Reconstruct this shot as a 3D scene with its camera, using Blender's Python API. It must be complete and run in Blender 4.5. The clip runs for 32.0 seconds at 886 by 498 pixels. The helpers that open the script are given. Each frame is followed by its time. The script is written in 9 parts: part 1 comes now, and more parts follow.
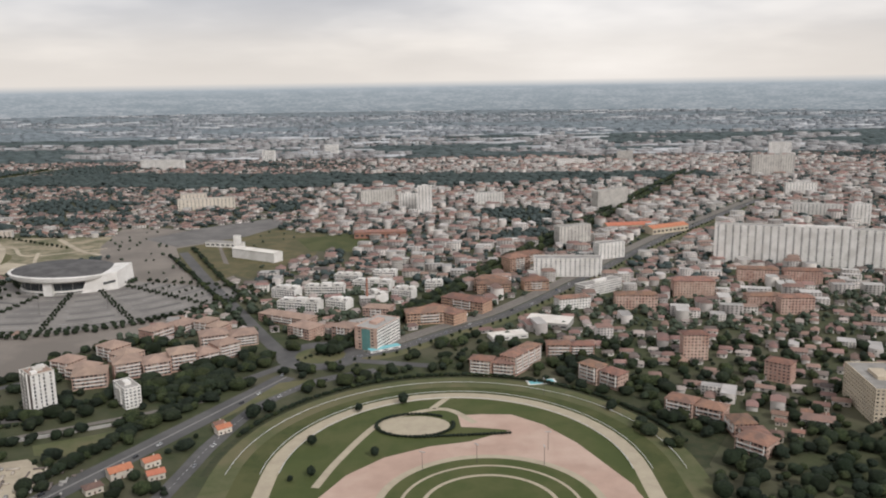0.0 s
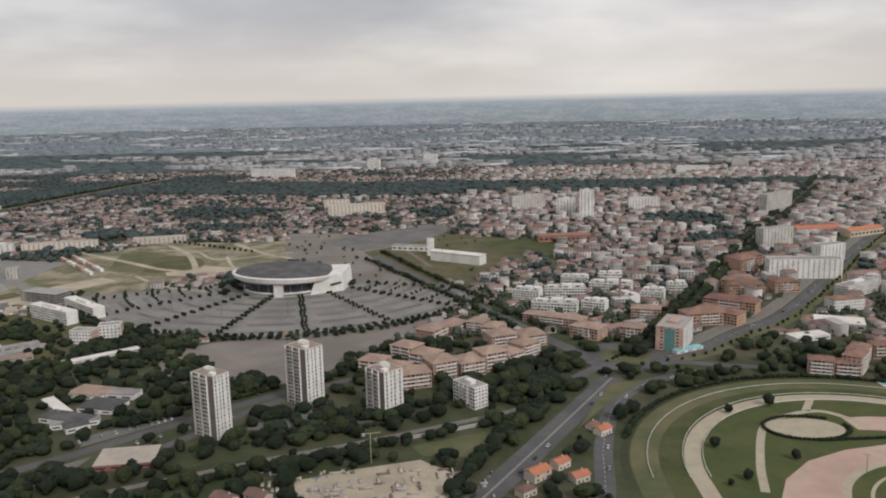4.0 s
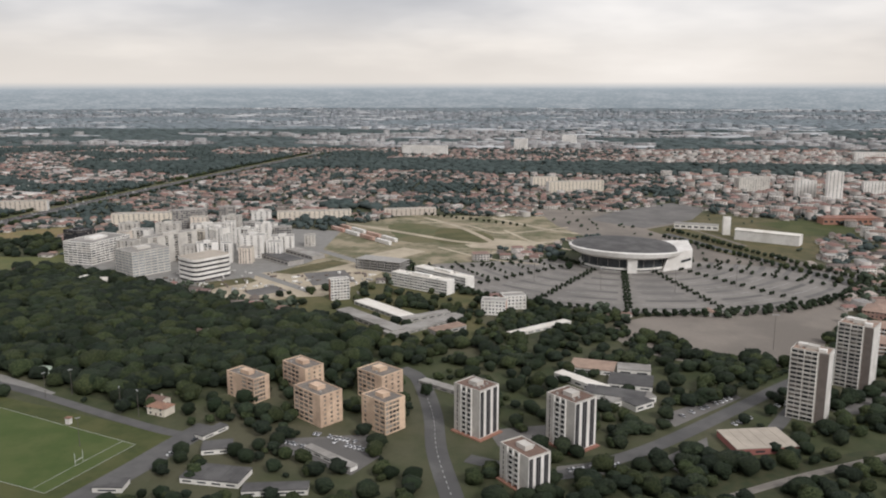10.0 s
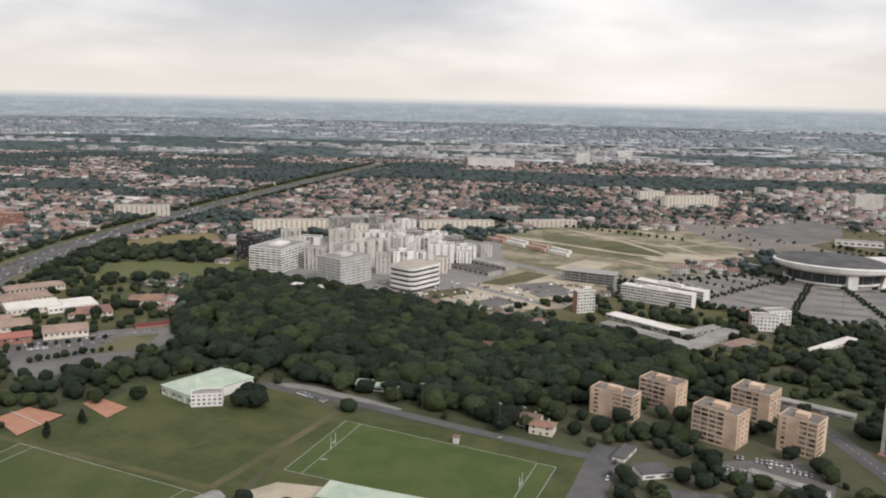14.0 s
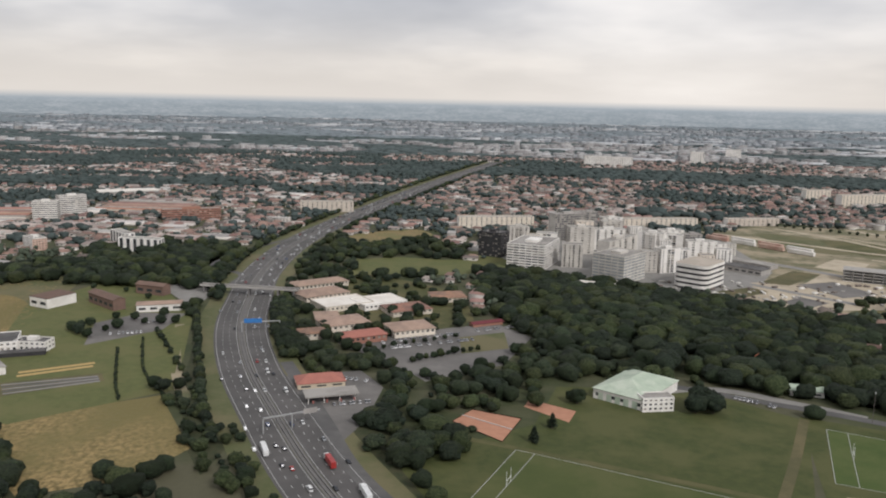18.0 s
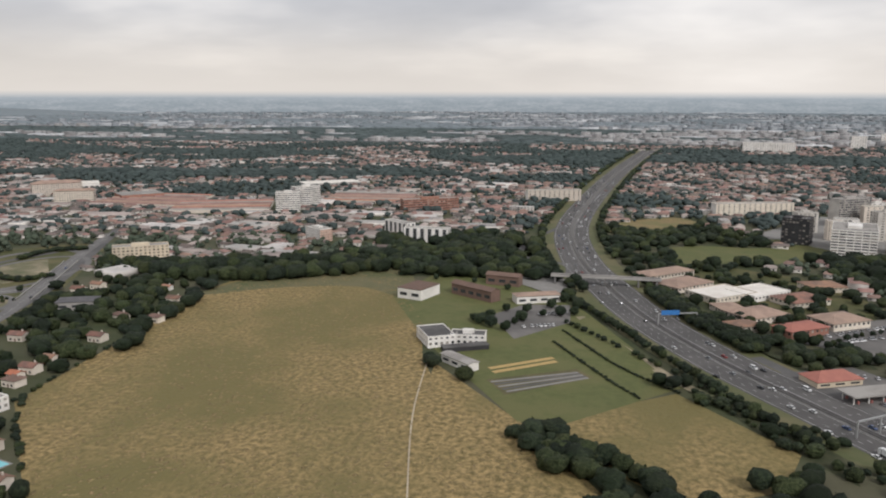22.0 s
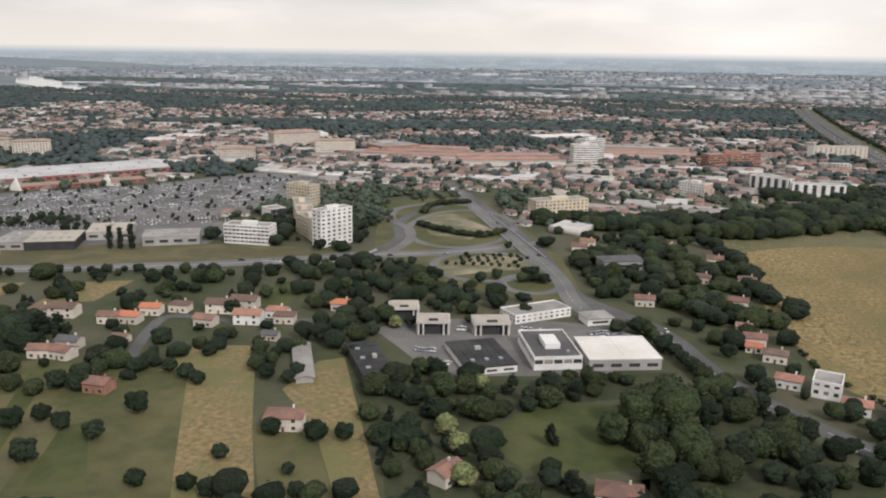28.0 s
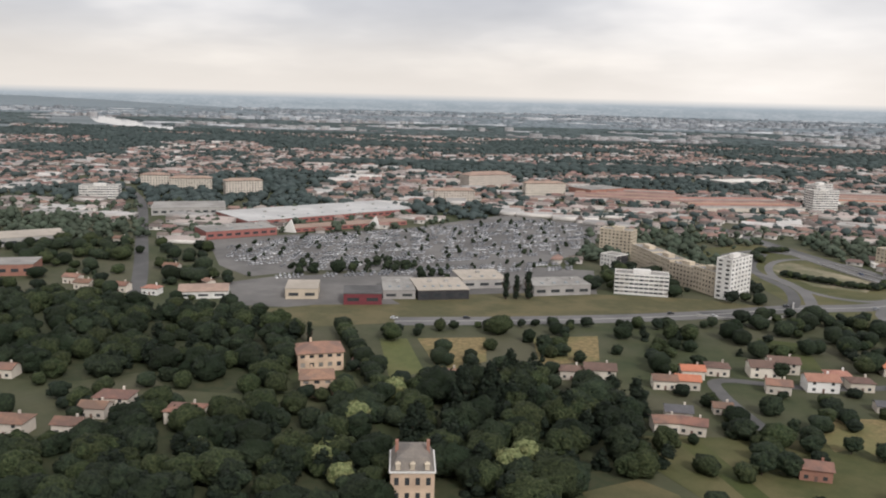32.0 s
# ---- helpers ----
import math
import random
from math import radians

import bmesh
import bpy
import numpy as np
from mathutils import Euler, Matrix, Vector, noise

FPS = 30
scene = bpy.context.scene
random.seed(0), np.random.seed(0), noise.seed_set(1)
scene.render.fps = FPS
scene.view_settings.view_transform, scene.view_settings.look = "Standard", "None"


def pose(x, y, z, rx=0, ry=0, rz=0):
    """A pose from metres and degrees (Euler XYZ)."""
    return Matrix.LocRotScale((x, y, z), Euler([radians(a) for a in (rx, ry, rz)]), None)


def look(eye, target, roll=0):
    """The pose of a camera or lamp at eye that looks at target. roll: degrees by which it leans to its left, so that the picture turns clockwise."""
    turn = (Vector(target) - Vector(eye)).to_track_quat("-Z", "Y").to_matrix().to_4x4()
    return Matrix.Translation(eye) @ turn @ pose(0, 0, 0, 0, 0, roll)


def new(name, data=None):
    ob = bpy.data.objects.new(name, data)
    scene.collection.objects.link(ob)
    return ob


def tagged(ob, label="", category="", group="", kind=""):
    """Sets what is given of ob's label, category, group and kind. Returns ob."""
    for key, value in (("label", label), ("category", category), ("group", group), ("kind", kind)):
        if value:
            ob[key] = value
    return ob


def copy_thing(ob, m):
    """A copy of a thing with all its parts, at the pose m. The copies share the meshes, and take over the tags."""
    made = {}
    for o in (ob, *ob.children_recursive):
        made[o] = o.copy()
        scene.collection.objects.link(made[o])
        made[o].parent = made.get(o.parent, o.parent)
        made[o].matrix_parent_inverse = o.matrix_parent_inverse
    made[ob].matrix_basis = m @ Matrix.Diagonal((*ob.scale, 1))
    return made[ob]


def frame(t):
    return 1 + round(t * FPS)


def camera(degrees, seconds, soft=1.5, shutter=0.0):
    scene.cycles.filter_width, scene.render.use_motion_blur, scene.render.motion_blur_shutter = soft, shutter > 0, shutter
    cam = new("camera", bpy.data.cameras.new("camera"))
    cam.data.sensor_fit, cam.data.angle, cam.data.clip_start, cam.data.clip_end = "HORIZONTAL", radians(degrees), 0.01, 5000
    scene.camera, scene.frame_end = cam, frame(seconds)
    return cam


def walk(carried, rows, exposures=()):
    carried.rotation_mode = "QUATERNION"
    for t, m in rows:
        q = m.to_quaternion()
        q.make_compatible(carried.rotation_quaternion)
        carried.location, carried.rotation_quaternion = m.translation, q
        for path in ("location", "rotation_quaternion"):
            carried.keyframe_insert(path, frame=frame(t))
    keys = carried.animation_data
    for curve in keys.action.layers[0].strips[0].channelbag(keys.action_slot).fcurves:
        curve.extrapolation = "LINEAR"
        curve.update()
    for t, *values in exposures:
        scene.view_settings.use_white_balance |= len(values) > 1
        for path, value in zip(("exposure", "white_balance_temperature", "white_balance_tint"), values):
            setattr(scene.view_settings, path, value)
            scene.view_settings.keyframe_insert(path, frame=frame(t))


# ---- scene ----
cam = camera(56.8, 32.0, 2.0)
# seconds, place in metres, turn in degrees
ROWS = [
    (0.0, -0.09, -0.42, 138.94, 78.58, 0.85, -0.49),
    (0.5, -17.57, 1.69, 137.35, 78.14, 1.03, -0.21),
    (1.0, -35.06, 3.74, 135.87, 79.49, 0.78, -0.22),
    (1.5, -52.56, 5.73, 134.47, 80.45, 0.28, 0.14),
    (2.0, -70.08, 7.67, 133.14, 80.52, 0.30, 0.13),
    (2.5, -87.62, 9.56, 131.89, 80.37, 0.39, 0.27),
    (3.0, -105.18, 11.41, 130.69, 80.15, 0.73, 0.67),
    (3.5, -122.76, 13.23, 129.55, 79.90, 1.16, 1.25),
    (5.5, -193.29, 20.26, 125.34, 79.13, 1.20, 2.05),
    (6.0, -210.99, 21.97, 124.35, 79.13, 1.06, 2.14),
    (6.5, -228.71, 23.66, 123.37, 79.12, 1.14, 2.28),
    (7.0, -246.46, 25.33, 122.40, 79.39, 1.04, 2.40),
    (7.5, -264.23, 26.99, 121.44, 80.23, 0.84, 2.52),
    (8.0, -282.04, 28.64, 120.48, 80.99, 0.61, 2.79),
    (8.5, -299.87, 30.28, 119.51, 80.78, 0.11, 3.40),
    (9.0, -317.74, 31.90, 118.55, 80.23, 0.15, 3.75),
    (9.5, -335.63, 33.52, 117.57, 79.74, 0.13, 3.86),
    (10.0, -353.56, 35.11, 116.59, 78.69, 0.05, 3.80),
    (10.5, -371.51, 36.69, 115.60, 77.88, 0.01, 3.27),
    (11.0, -389.50, 38.26, 114.60, 78.25, -0.19, 2.15),
    (11.5, -407.52, 39.81, 113.59, 78.96, -0.39, 1.32),
    (12.0, -425.57, 41.34, 112.56, 78.76, -0.35, 1.81),
    (12.5, -443.66, 42.84, 111.52, 78.11, -0.32, 2.67),
    (13.0, -461.77, 44.33, 110.47, 78.52, -0.89, 2.69),
    (13.5, -479.92, 45.79, 109.40, 79.79, -1.18, 2.56),
    (15.5, -552.85, 51.35, 105.03, 79.06, -1.55, 3.02),
    (16.0, -571.16, 52.66, 103.91, 78.03, -1.59, 3.75),
    (16.5, -589.51, 53.93, 102.78, 78.16, -1.45, 3.91),
    (17.0, -607.89, 55.17, 101.65, 79.01, -1.41, 3.93),
    (17.5, -626.31, 56.36, 100.51, 79.64, -1.37, 4.16),
    (18.0, -644.76, 57.52, 99.37, 79.79, -1.24, 4.49),
    (18.5, -663.24, 58.63, 98.23, 79.74, -1.08, 4.81),
    (19.0, -681.75, 59.69, 97.09, 79.88, -1.00, 5.07),
    (19.5, -700.30, 60.71, 95.95, 80.05, -0.93, 5.33),
    (20.0, -718.89, 61.69, 94.82, 78.79, -0.45, 6.19),
    (20.5, -737.50, 62.62, 93.69, 75.97, 0.33, 7.77),
    (21.0, -756.15, 63.50, 92.57, 75.72, 0.60, 8.40),
    (21.5, -774.84, 64.34, 91.45, 77.76, 0.33, 8.43),
    (22.0, -793.55, 65.13, 90.35, 79.30, -0.09, 8.53),
    (22.5, -812.31, 65.88, 89.26, 79.68, -0.31, 8.64),
    (23.0, -831.09, 66.59, 88.19, 79.39, -0.54, 8.79),
    (23.5, -849.91, 67.25, 87.12, 78.88, -0.68, 8.99),
    (24.0, -868.77, 67.87, 86.08, 78.58, -0.81, 9.06),
    (24.5, -887.66, 68.46, 85.05, 78.47, -0.89, 9.10),
    (25.0, -906.59, 69.01, 84.04, 78.40, -0.95, 9.13),
    (25.5, -925.55, 69.54, 83.05, 78.23, -1.14, 9.22),
    (27.5, -1001.76, 71.44, 79.29, 77.38, -1.12, 8.40),
    (28.0, -1020.91, 71.89, 78.40, 76.53, -0.83, 8.66),
    (28.5, -1040.09, 72.35, 77.52, 75.92, -0.56, 8.87),
    (29.0, -1059.32, 72.82, 76.67, 75.99, -0.38, 8.94),
    (29.5, -1078.58, 73.32, 75.83, 76.90, -0.37, 8.89),
    (30.0, -1097.89, 73.85, 75.00, 78.08, -0.57, 8.90),
    (30.5, -1117.24, 74.42, 74.19, 78.68, -0.77, 9.11),
    (31.0, -1136.63, 75.05, 73.39, 78.96, -1.03, 9.35),
    (31.5, -1156.06, 75.74, 72.59, 79.35, -1.23, 9.42),
    (32.0, -1175.54, 76.51, 71.80, 79.53, -1.38, 9.53),
]
walk(cam, [(t, pose(*row)) for t, *row in ROWS], [(t, e, 6330, 12) for t, e in ((0.0, 0.0), (3.0, -0.29), (6.0, -0.07), (9.0, -0.08), (11.0, 0.1), (13.0, 0.12), (16.0, 0.1), (18.0, -0.04), (19.0, 0.05), (20.0, -0.01), (21.0, 0.22), (22.0, -0.04), (25.0, -0.08), (28.0, 0.18), (29.0, 0.22), (32.0, 0.12))])

# ---- world and sun ----
SUN_DIR = Vector((0.5, -0.58, 0.62)).normalized()
world = bpy.data.worlds.new("overcast")
scene.world = world
world.use_nodes = True
wn, wl = world.node_tree.nodes, world.node_tree.links
wn.clear()


def wnode(kind, **kw):
    n = wn.new(kind)
    for k, v in kw.items():
        n.inputs[k].default_value = v
    return n


def wmath(op, a, b=None, clamp=False):
    n = wn.new("ShaderNodeMath")
    n.operation, n.use_clamp = op, clamp
    for i, s in enumerate((a, b)):
        if s is None:
            continue
        if isinstance(s, (int, float)):
            n.inputs[i].default_value = s
        else:
            wl.new(s, n.inputs[i])
    return n.outputs[0]


def wmix(fac, a, b):
    n = wn.new("ShaderNodeMix")
    n.data_type = "RGBA"
    for i, s in ((0, fac), (6, a), (7, b)):
        if isinstance(s, tuple):
            n.inputs[i].default_value = (*s, 1)
        elif isinstance(s, (int, float)):
            n.inputs[i].default_value = s
        else:
            wl.new(s, n.inputs[i])
    return n.outputs[2]


def wramp(fac, *stops):
    n = wn.new("ShaderNodeValToRGB")
    while len(n.color_ramp.elements) < len(stops):
        n.color_ramp.elements.new(0.5)
    for e, (p, c) in zip(n.color_ramp.elements, stops):
        e.position, e.color = p, (*c, 1)
    wl.new(fac, n.inputs[0])
    return n.outputs[0]


tc = wn.new("ShaderNodeTexCoord")
sep = wn.new("ShaderNodeSeparateXYZ")
wl.new(tc.outputs["Generated"], sep.inputs[0])
dx, dy, dz = sep.outputs
up = wmath("MAXIMUM", dz, 0.0)
far = wmath("ADD", up, 0.2)
cloud_pos = wn.new("ShaderNodeCombineXYZ")
wl.new(wmath("DIVIDE", dx, far), cloud_pos.inputs[0])
wl.new(wmath("DIVIDE", dy, far), cloud_pos.inputs[1])
n1 = wnode("ShaderNodeTexNoise", Scale=0.95, Detail=4.0, Roughness=0.5)
wl.new(cloud_pos.outputs[0], n1.inputs["Vector"])
n2 = wnode("ShaderNodeTexNoise", Scale=0.4, Detail=3.0)
wl.new(cloud_pos.outputs[0], n2.inputs["Vector"])
cloud = wmath("ADD", wmath("MULTIPLY", n1.outputs[0], 0.55), wmath("MULTIPLY", n2.outputs[0], 0.45))
deck = wramp(cloud, (0.36, (0.33, 0.34, 0.365)), (0.5, (0.5, 0.5, 0.51)), (0.6, (0.76, 0.735, 0.705)))
low = wramp(wmath("MULTIPLY", up, 6.0), (0.0, (0.69, 0.638, 0.57)), (0.30, (0.74, 0.664, 0.57)), (1.0, (0.5, 0.5, 0.5)))
veil = wmath("MULTIPLY", wmath("POWER", wmath("SUBTRACT", 1.0, wmath("MINIMUM", wmath("MULTIPLY", up, 7.0), 1.0)), 1.3), 0.92)
sky_col = wmix(veil, deck, low)
# thin cloud that lets more light through
gap = wn.new("ShaderNodeVectorMath")
gap.operation = "DOT_PRODUCT"
wl.new(tc.outputs["Generated"], gap.inputs[0])
gap.inputs[1].default_value = Vector((0.2, 1.0, 0.1)).normalized()
thin = wmath("MULTIPLY", wmath("POWER", wmath("MAXIMUM", gap.outputs["Value"], 0.0), 110.0), wmath("MULTIPLY", n1.outputs[0], 1.1))
sky_col = wmix(thin, sky_col, (0.98, 0.93, 0.86))
nish = wn.new("ShaderNodeTexSky")
nish.sky_type, nish.sun_disc = "NISHITA", False
nish.sun_elevation, nish.sun_rotation = math.asin(SUN_DIR.z), math.atan2(SUN_DIR.x, SUN_DIR.y)
nish_dim = wmix(0.9, nish.outputs[0], (0.0, 0.0, 0.0))
sky_col = wmix(0.06, sky_col, nish_dim)
# far land painted into the sky backdrop under the horizon, as a plain seen at a low angle
lp = wn.new("ShaderNodeCombineXYZ")
wl.new(wmath("MULTIPLY", dx, 64.0), lp.inputs[0])
wl.new(wmath("MULTIPLY", dz, 420.0), lp.inputs[1])
wl.new(wmath("MULTIPLY", dy, 64.0), lp.inputs[2])
ln1 = wnode("ShaderNodeTexNoise", Scale=0.55, Detail=3.0, Roughness=0.55)
ln2 = wnode("ShaderNodeTexNoise", Scale=3.4, Detail=2.0, Roughness=0.6)
wl.new(lp.outputs[0], ln1.inputs["Vector"])
wl.new(lp.outputs[0], ln2.inputs["Vector"])
patches = wmath("ADD", wmath("MULTIPLY", ln1.outputs[0], 0.45), wmath("MULTIPLY", ln2.outputs[0], 0.55))
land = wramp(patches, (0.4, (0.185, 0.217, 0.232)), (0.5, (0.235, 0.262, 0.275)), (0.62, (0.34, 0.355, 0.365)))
# haze painted into the backdrop: land pales towards the horizon by angle
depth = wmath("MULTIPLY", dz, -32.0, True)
haze_fade = wramp(depth, (0.0, (0.85, 0.85, 0.85)), (0.3, (0.4, 0.4, 0.4)), (1.0, (0.05, 0.05, 0.05)))
land = wmix(haze_fade, land, (0.375, 0.415, 0.44))
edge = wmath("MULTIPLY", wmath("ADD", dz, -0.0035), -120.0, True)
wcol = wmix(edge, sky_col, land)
bg = wn.new("ShaderNodeBackground")
bg.inputs[1].default_value = 1.2
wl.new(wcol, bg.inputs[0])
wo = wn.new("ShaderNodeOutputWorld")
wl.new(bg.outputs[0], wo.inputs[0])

sun = new("sun", bpy.data.lights.new("sun", "SUN"))
sun.data.energy, sun.data.angle, sun.data.color = 1.9, radians(14), (1.0, 0.975, 0.94)
sun.matrix_world = look(SUN_DIR * 100, (0, 0, 0))
scene.view_settings.exposure = 0.0

# ---- materials ----
def material(name, a, b=None, rough=0.85, scale=1.0, fine=8.0, island=0.0, piece=0.0, bump=0.0, metal=0.0, c=None, big=0.05, spec=0.3, stretch=None):
    """A painted or natural surface: a to b by fine noise, towards c by wide stains; island and piece vary it by part."""
    m = bpy.data.materials.new(name)
    m.use_nodes = True
    nt = m.node_tree
    nd, ln = nt.nodes, nt.links
    bs = nd["Principled BSDF"]
    bs.inputs["Roughness"].default_value, bs.inputs["Metallic"].default_value = rough, metal
    bs.inputs["Specular IOR Level"].default_value = spec
    geo = nd.new("ShaderNodeNewGeometry")
    pos = geo.outputs["Position"]
    if stretch:
        mp = nd.new("ShaderNodeMapping")
        mp.inputs["Scale"].default_value = stretch
        ln.new(pos, mp.inputs[0])
        pos = mp.outputs[0]

    def tex(s, detail):
        n = nd.new("ShaderNodeTexNoise")
        n.inputs["Scale"].default_value, n.inputs["Detail"].default_value, n.inputs["Roughness"].default_value = s, detail, 0.6
        ln.new(pos, n.inputs["Vector"])
        return n.outputs[0]

    def ramp(src, lo, hi):
        n = nd.new("ShaderNodeMapRange")
        n.inputs[1].default_value, n.inputs[2].default_value = lo, hi
        ln.new(src, n.inputs[0])
        return n.outputs[0]

    def mix(fac, x, y, blend="MIX"):
        n = nd.new("ShaderNodeMix")
        n.data_type, n.blend_type = "RGBA", blend
        for i, s in ((0, fac), (6, x), (7, y)):
            if isinstance(s, tuple):
                n.inputs[i].default_value = (*s, 1)
            elif isinstance(s, (int, float)):
                n.inputs[i].default_value = s
            else:
                ln.new(s, n.inputs[i])
        return n.outputs[2]

    b = b or tuple(min(1, v * 0.8) for v in a)
    fine_noise = tex(scale, 5.0)
    col = mix(ramp(fine_noise, 0.36, 0.64), a, b)
    if c:
        col = mix(ramp(tex(big, 4.0), 0.44, 0.6), col, c)
    grain = tex(fine, 2.0)
    hsv = nd.new("ShaderNodeHueSaturation")
    val = nd.new("ShaderNodeMath")
    val.operation = "MULTIPLY_ADD"
    ln.new(grain, val.inputs[0])
    val.inputs[1].default_value, val.inputs[2].default_value = 0.3, 0.85
    last = val.outputs[0]
    if island or piece:
        if island:
            src, amount = geo.outputs["Random Per Island"], island
        else:
            src, amount = nd.new("ShaderNodeObjectInfo").outputs["Random"], piece
        v2 = nd.new("ShaderNodeMath")
        v2.operation = "MULTIPLY_ADD"
        ln.new(src, v2.inputs[0])
        v2.inputs[1].default_value, v2.inputs[2].default_value = amount, 1 - amount / 2
        v3 = nd.new("ShaderNodeMath")
        v3.operation = "MULTIPLY"
        ln.new(last, v3.inputs[0])
        ln.new(v2.outputs[0], v3.inputs[1])
        last = v3.outputs[0]
        h = nd.new("ShaderNodeMath")
        h.operation = "MULTIPLY_ADD"
        h2 = nd.new("ShaderNodeMath")
        h2.operation = "FRACT"
        h3 = nd.new("ShaderNodeMath")
        h3.operation = "MULTIPLY"
        ln.new(src, h3.inputs[0])
        h3.inputs[1].default_value = 7.13
        ln.new(h3.outputs[0], h2.inputs[0])
        ln.new(h2.outputs[0], h.inputs[0])
        h.inputs[1].default_value, h.inputs[2].default_value = 0.05 * amount, 0.5 - 0.025 * amount
        ln.new(h.outputs[0], hsv.inputs["Hue"])
    ln.new(last, hsv.inputs["Value"])
    ln.new(col, hsv.inputs["Color"])
    ln.new(hsv.outputs[0], bs.inputs["Base Color"])
    if bump:
        bp = nd.new("ShaderNodeBump")
        bp.inputs["Strength"].default_value, bp.inputs["Distance"].default_value = min(1, bump), bump
        ln.new(fine_noise, bp.inputs["Height"])
        ln.new(bp.outputs[0], bs.inputs["Normal"])
    return m


M = {}


def mat(name, *a, **k):
    M[name] = material(name, *a, **k)


mat("ground", (0.042, 0.054, 0.022), (0.068, 0.074, 0.034), scale=0.09, fine=0.6, c=(0.095, 0.09, 0.054), big=0.015)
# pale blue-grey plain: the haze of distance is painted into the base colour
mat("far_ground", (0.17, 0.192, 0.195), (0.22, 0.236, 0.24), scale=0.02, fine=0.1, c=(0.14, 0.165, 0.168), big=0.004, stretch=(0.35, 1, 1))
mat("forest_floor", (0.035, 0.045, 0.02), (0.06, 0.06, 0.03), scale=0.3)
mat("lawn", (0.05, 0.062, 0.018), (0.067, 0.079, 0.024), scale=0.3, fine=2.0, c=(0.088, 0.092, 0.033), big=0.05)
mat("meadow", (0.088, 0.1, 0.041), (0.115, 0.118, 0.055), scale=0.2, fine=1.5, c=(0.15, 0.135, 0.07), big=0.03)
mat("pitch_grass", (0.058, 0.087, 0.02), (0.069, 0.098, 0.025), scale=0.1, fine=3.0, c=(0.085, 0.107, 0.032), big=0.06)
mat("turf", (0.062, 0.079, 0.022), (0.073, 0.089, 0.026), scale=0.08, fine=3.0, c=(0.09, 0.098, 0.034), big=0.05)
mat("dry_grass", (0.39, 0.28, 0.125), (0.142, 0.11, 0.043), scale=0.6, fine=2.5, c=(0.175, 0.146, 0.056), big=0.014, bump=0.9, stretch=(1.0, 0.8, 1))
mat("tussock", (0.28, 0.207, 0.098), (0.2, 0.155, 0.07), scale=0.1, island=0.3)
mat("straw", (0.5, 0.35, 0.15), (0.4, 0.28, 0.115), scale=0.8, fine=2.5)
mat("dry_strip", (0.29, 0.212, 0.1), (0.15, 0.12, 0.054), scale=0.7, fine=2.5, c=(0.16, 0.15, 0.06), big=0.05)
mat("old_lawn", (0.068, 0.074, 0.027), (0.09, 0.09, 0.035), scale=0.25, fine=1.6, c=(0.125, 0.112, 0.05), big=0.04)
mat("stone_roof", (0.25, 0.215, 0.18), (0.2, 0.172, 0.148), scale=0.5, fine=2.5, c=(0.16, 0.145, 0.13), big=0.3)
mat("bright_grass", (0.12, 0.13, 0.046), (0.096, 0.108, 0.038), scale=0.3, fine=1.5, c=(0.13, 0.13, 0.05), big=0.06)
mat("faded_grass", (0.105, 0.095, 0.045), (0.085, 0.083, 0.038), scale=0.25, fine=1.6, c=(0.14, 0.118, 0.058), big=0.06)
mat("soil", (0.44, 0.37, 0.275), (0.34, 0.29, 0.215), scale=0.08, fine=0.8, c=(0.5, 0.43, 0.32), big=0.03)
mat("waste", (0.2, 0.175, 0.11), (0.115, 0.122, 0.062), scale=0.11, fine=0.7, c=(0.33, 0.278, 0.19), big=0.045)
mat("gravel_lot", (0.22, 0.192, 0.164), (0.255, 0.222, 0.188), scale=0.06, fine=1.0, c=(0.185, 0.162, 0.138), big=0.02)
mat("asphalt", (0.11, 0.106, 0.102), (0.135, 0.13, 0.124), scale=0.2, fine=2.0, c=(0.095, 0.092, 0.089), big=0.04)
mat("ramp", (0.165, 0.158, 0.15), (0.195, 0.187, 0.178), scale=0.2, fine=2.0, c=(0.14, 0.135, 0.13), big=0.05)
mat("motorway", (0.10, 0.094, 0.09), (0.12, 0.113, 0.108), scale=0.12, fine=2.0, c=(0.088, 0.084, 0.08), big=0.05)
mat("lot", (0.165, 0.155, 0.144), (0.2, 0.188, 0.174), scale=0.15, fine=1.5, c=(0.13, 0.123, 0.115), big=0.03)
mat("bay_asphalt", (0.235, 0.217, 0.196), (0.27, 0.25, 0.225), scale=0.1, fine=1.5, c=(0.195, 0.18, 0.164), big=0.04)
mat("pavement", (0.27, 0.26, 0.24), (0.22, 0.21, 0.195), scale=0.2)
mat("sand_track", (0.46, 0.40, 0.29), (0.40, 0.34, 0.25), scale=0.2)
mat("pink_sand", (0.50, 0.35, 0.275), (0.43, 0.30, 0.235), scale=0.08, c=(0.54, 0.40, 0.32), big=0.03)
mat("clay", (0.47, 0.24, 0.155), (0.41, 0.205, 0.13), scale=0.3)
mat("white_line", (0.75, 0.75, 0.73), (0.6, 0.6, 0.58), scale=1.0)
mat("road_mark", (0.55, 0.55, 0.53), (0.42, 0.42, 0.4), scale=1.0)
mat("ballast", (0.19, 0.17, 0.148), (0.24, 0.218, 0.19), scale=0.3)
mat("concrete", (0.42, 0.40, 0.37), (0.34, 0.325, 0.3), scale=0.4, piece=0.15)
mat("dark_concrete", (0.2, 0.19, 0.18), (0.16, 0.155, 0.15), scale=0.4)
mat("white_wall", (0.82, 0.79, 0.74), (0.74, 0.71, 0.665), scale=0.25, fine=2.0, c=(0.66, 0.63, 0.58), big=0.1, piece=0.12)
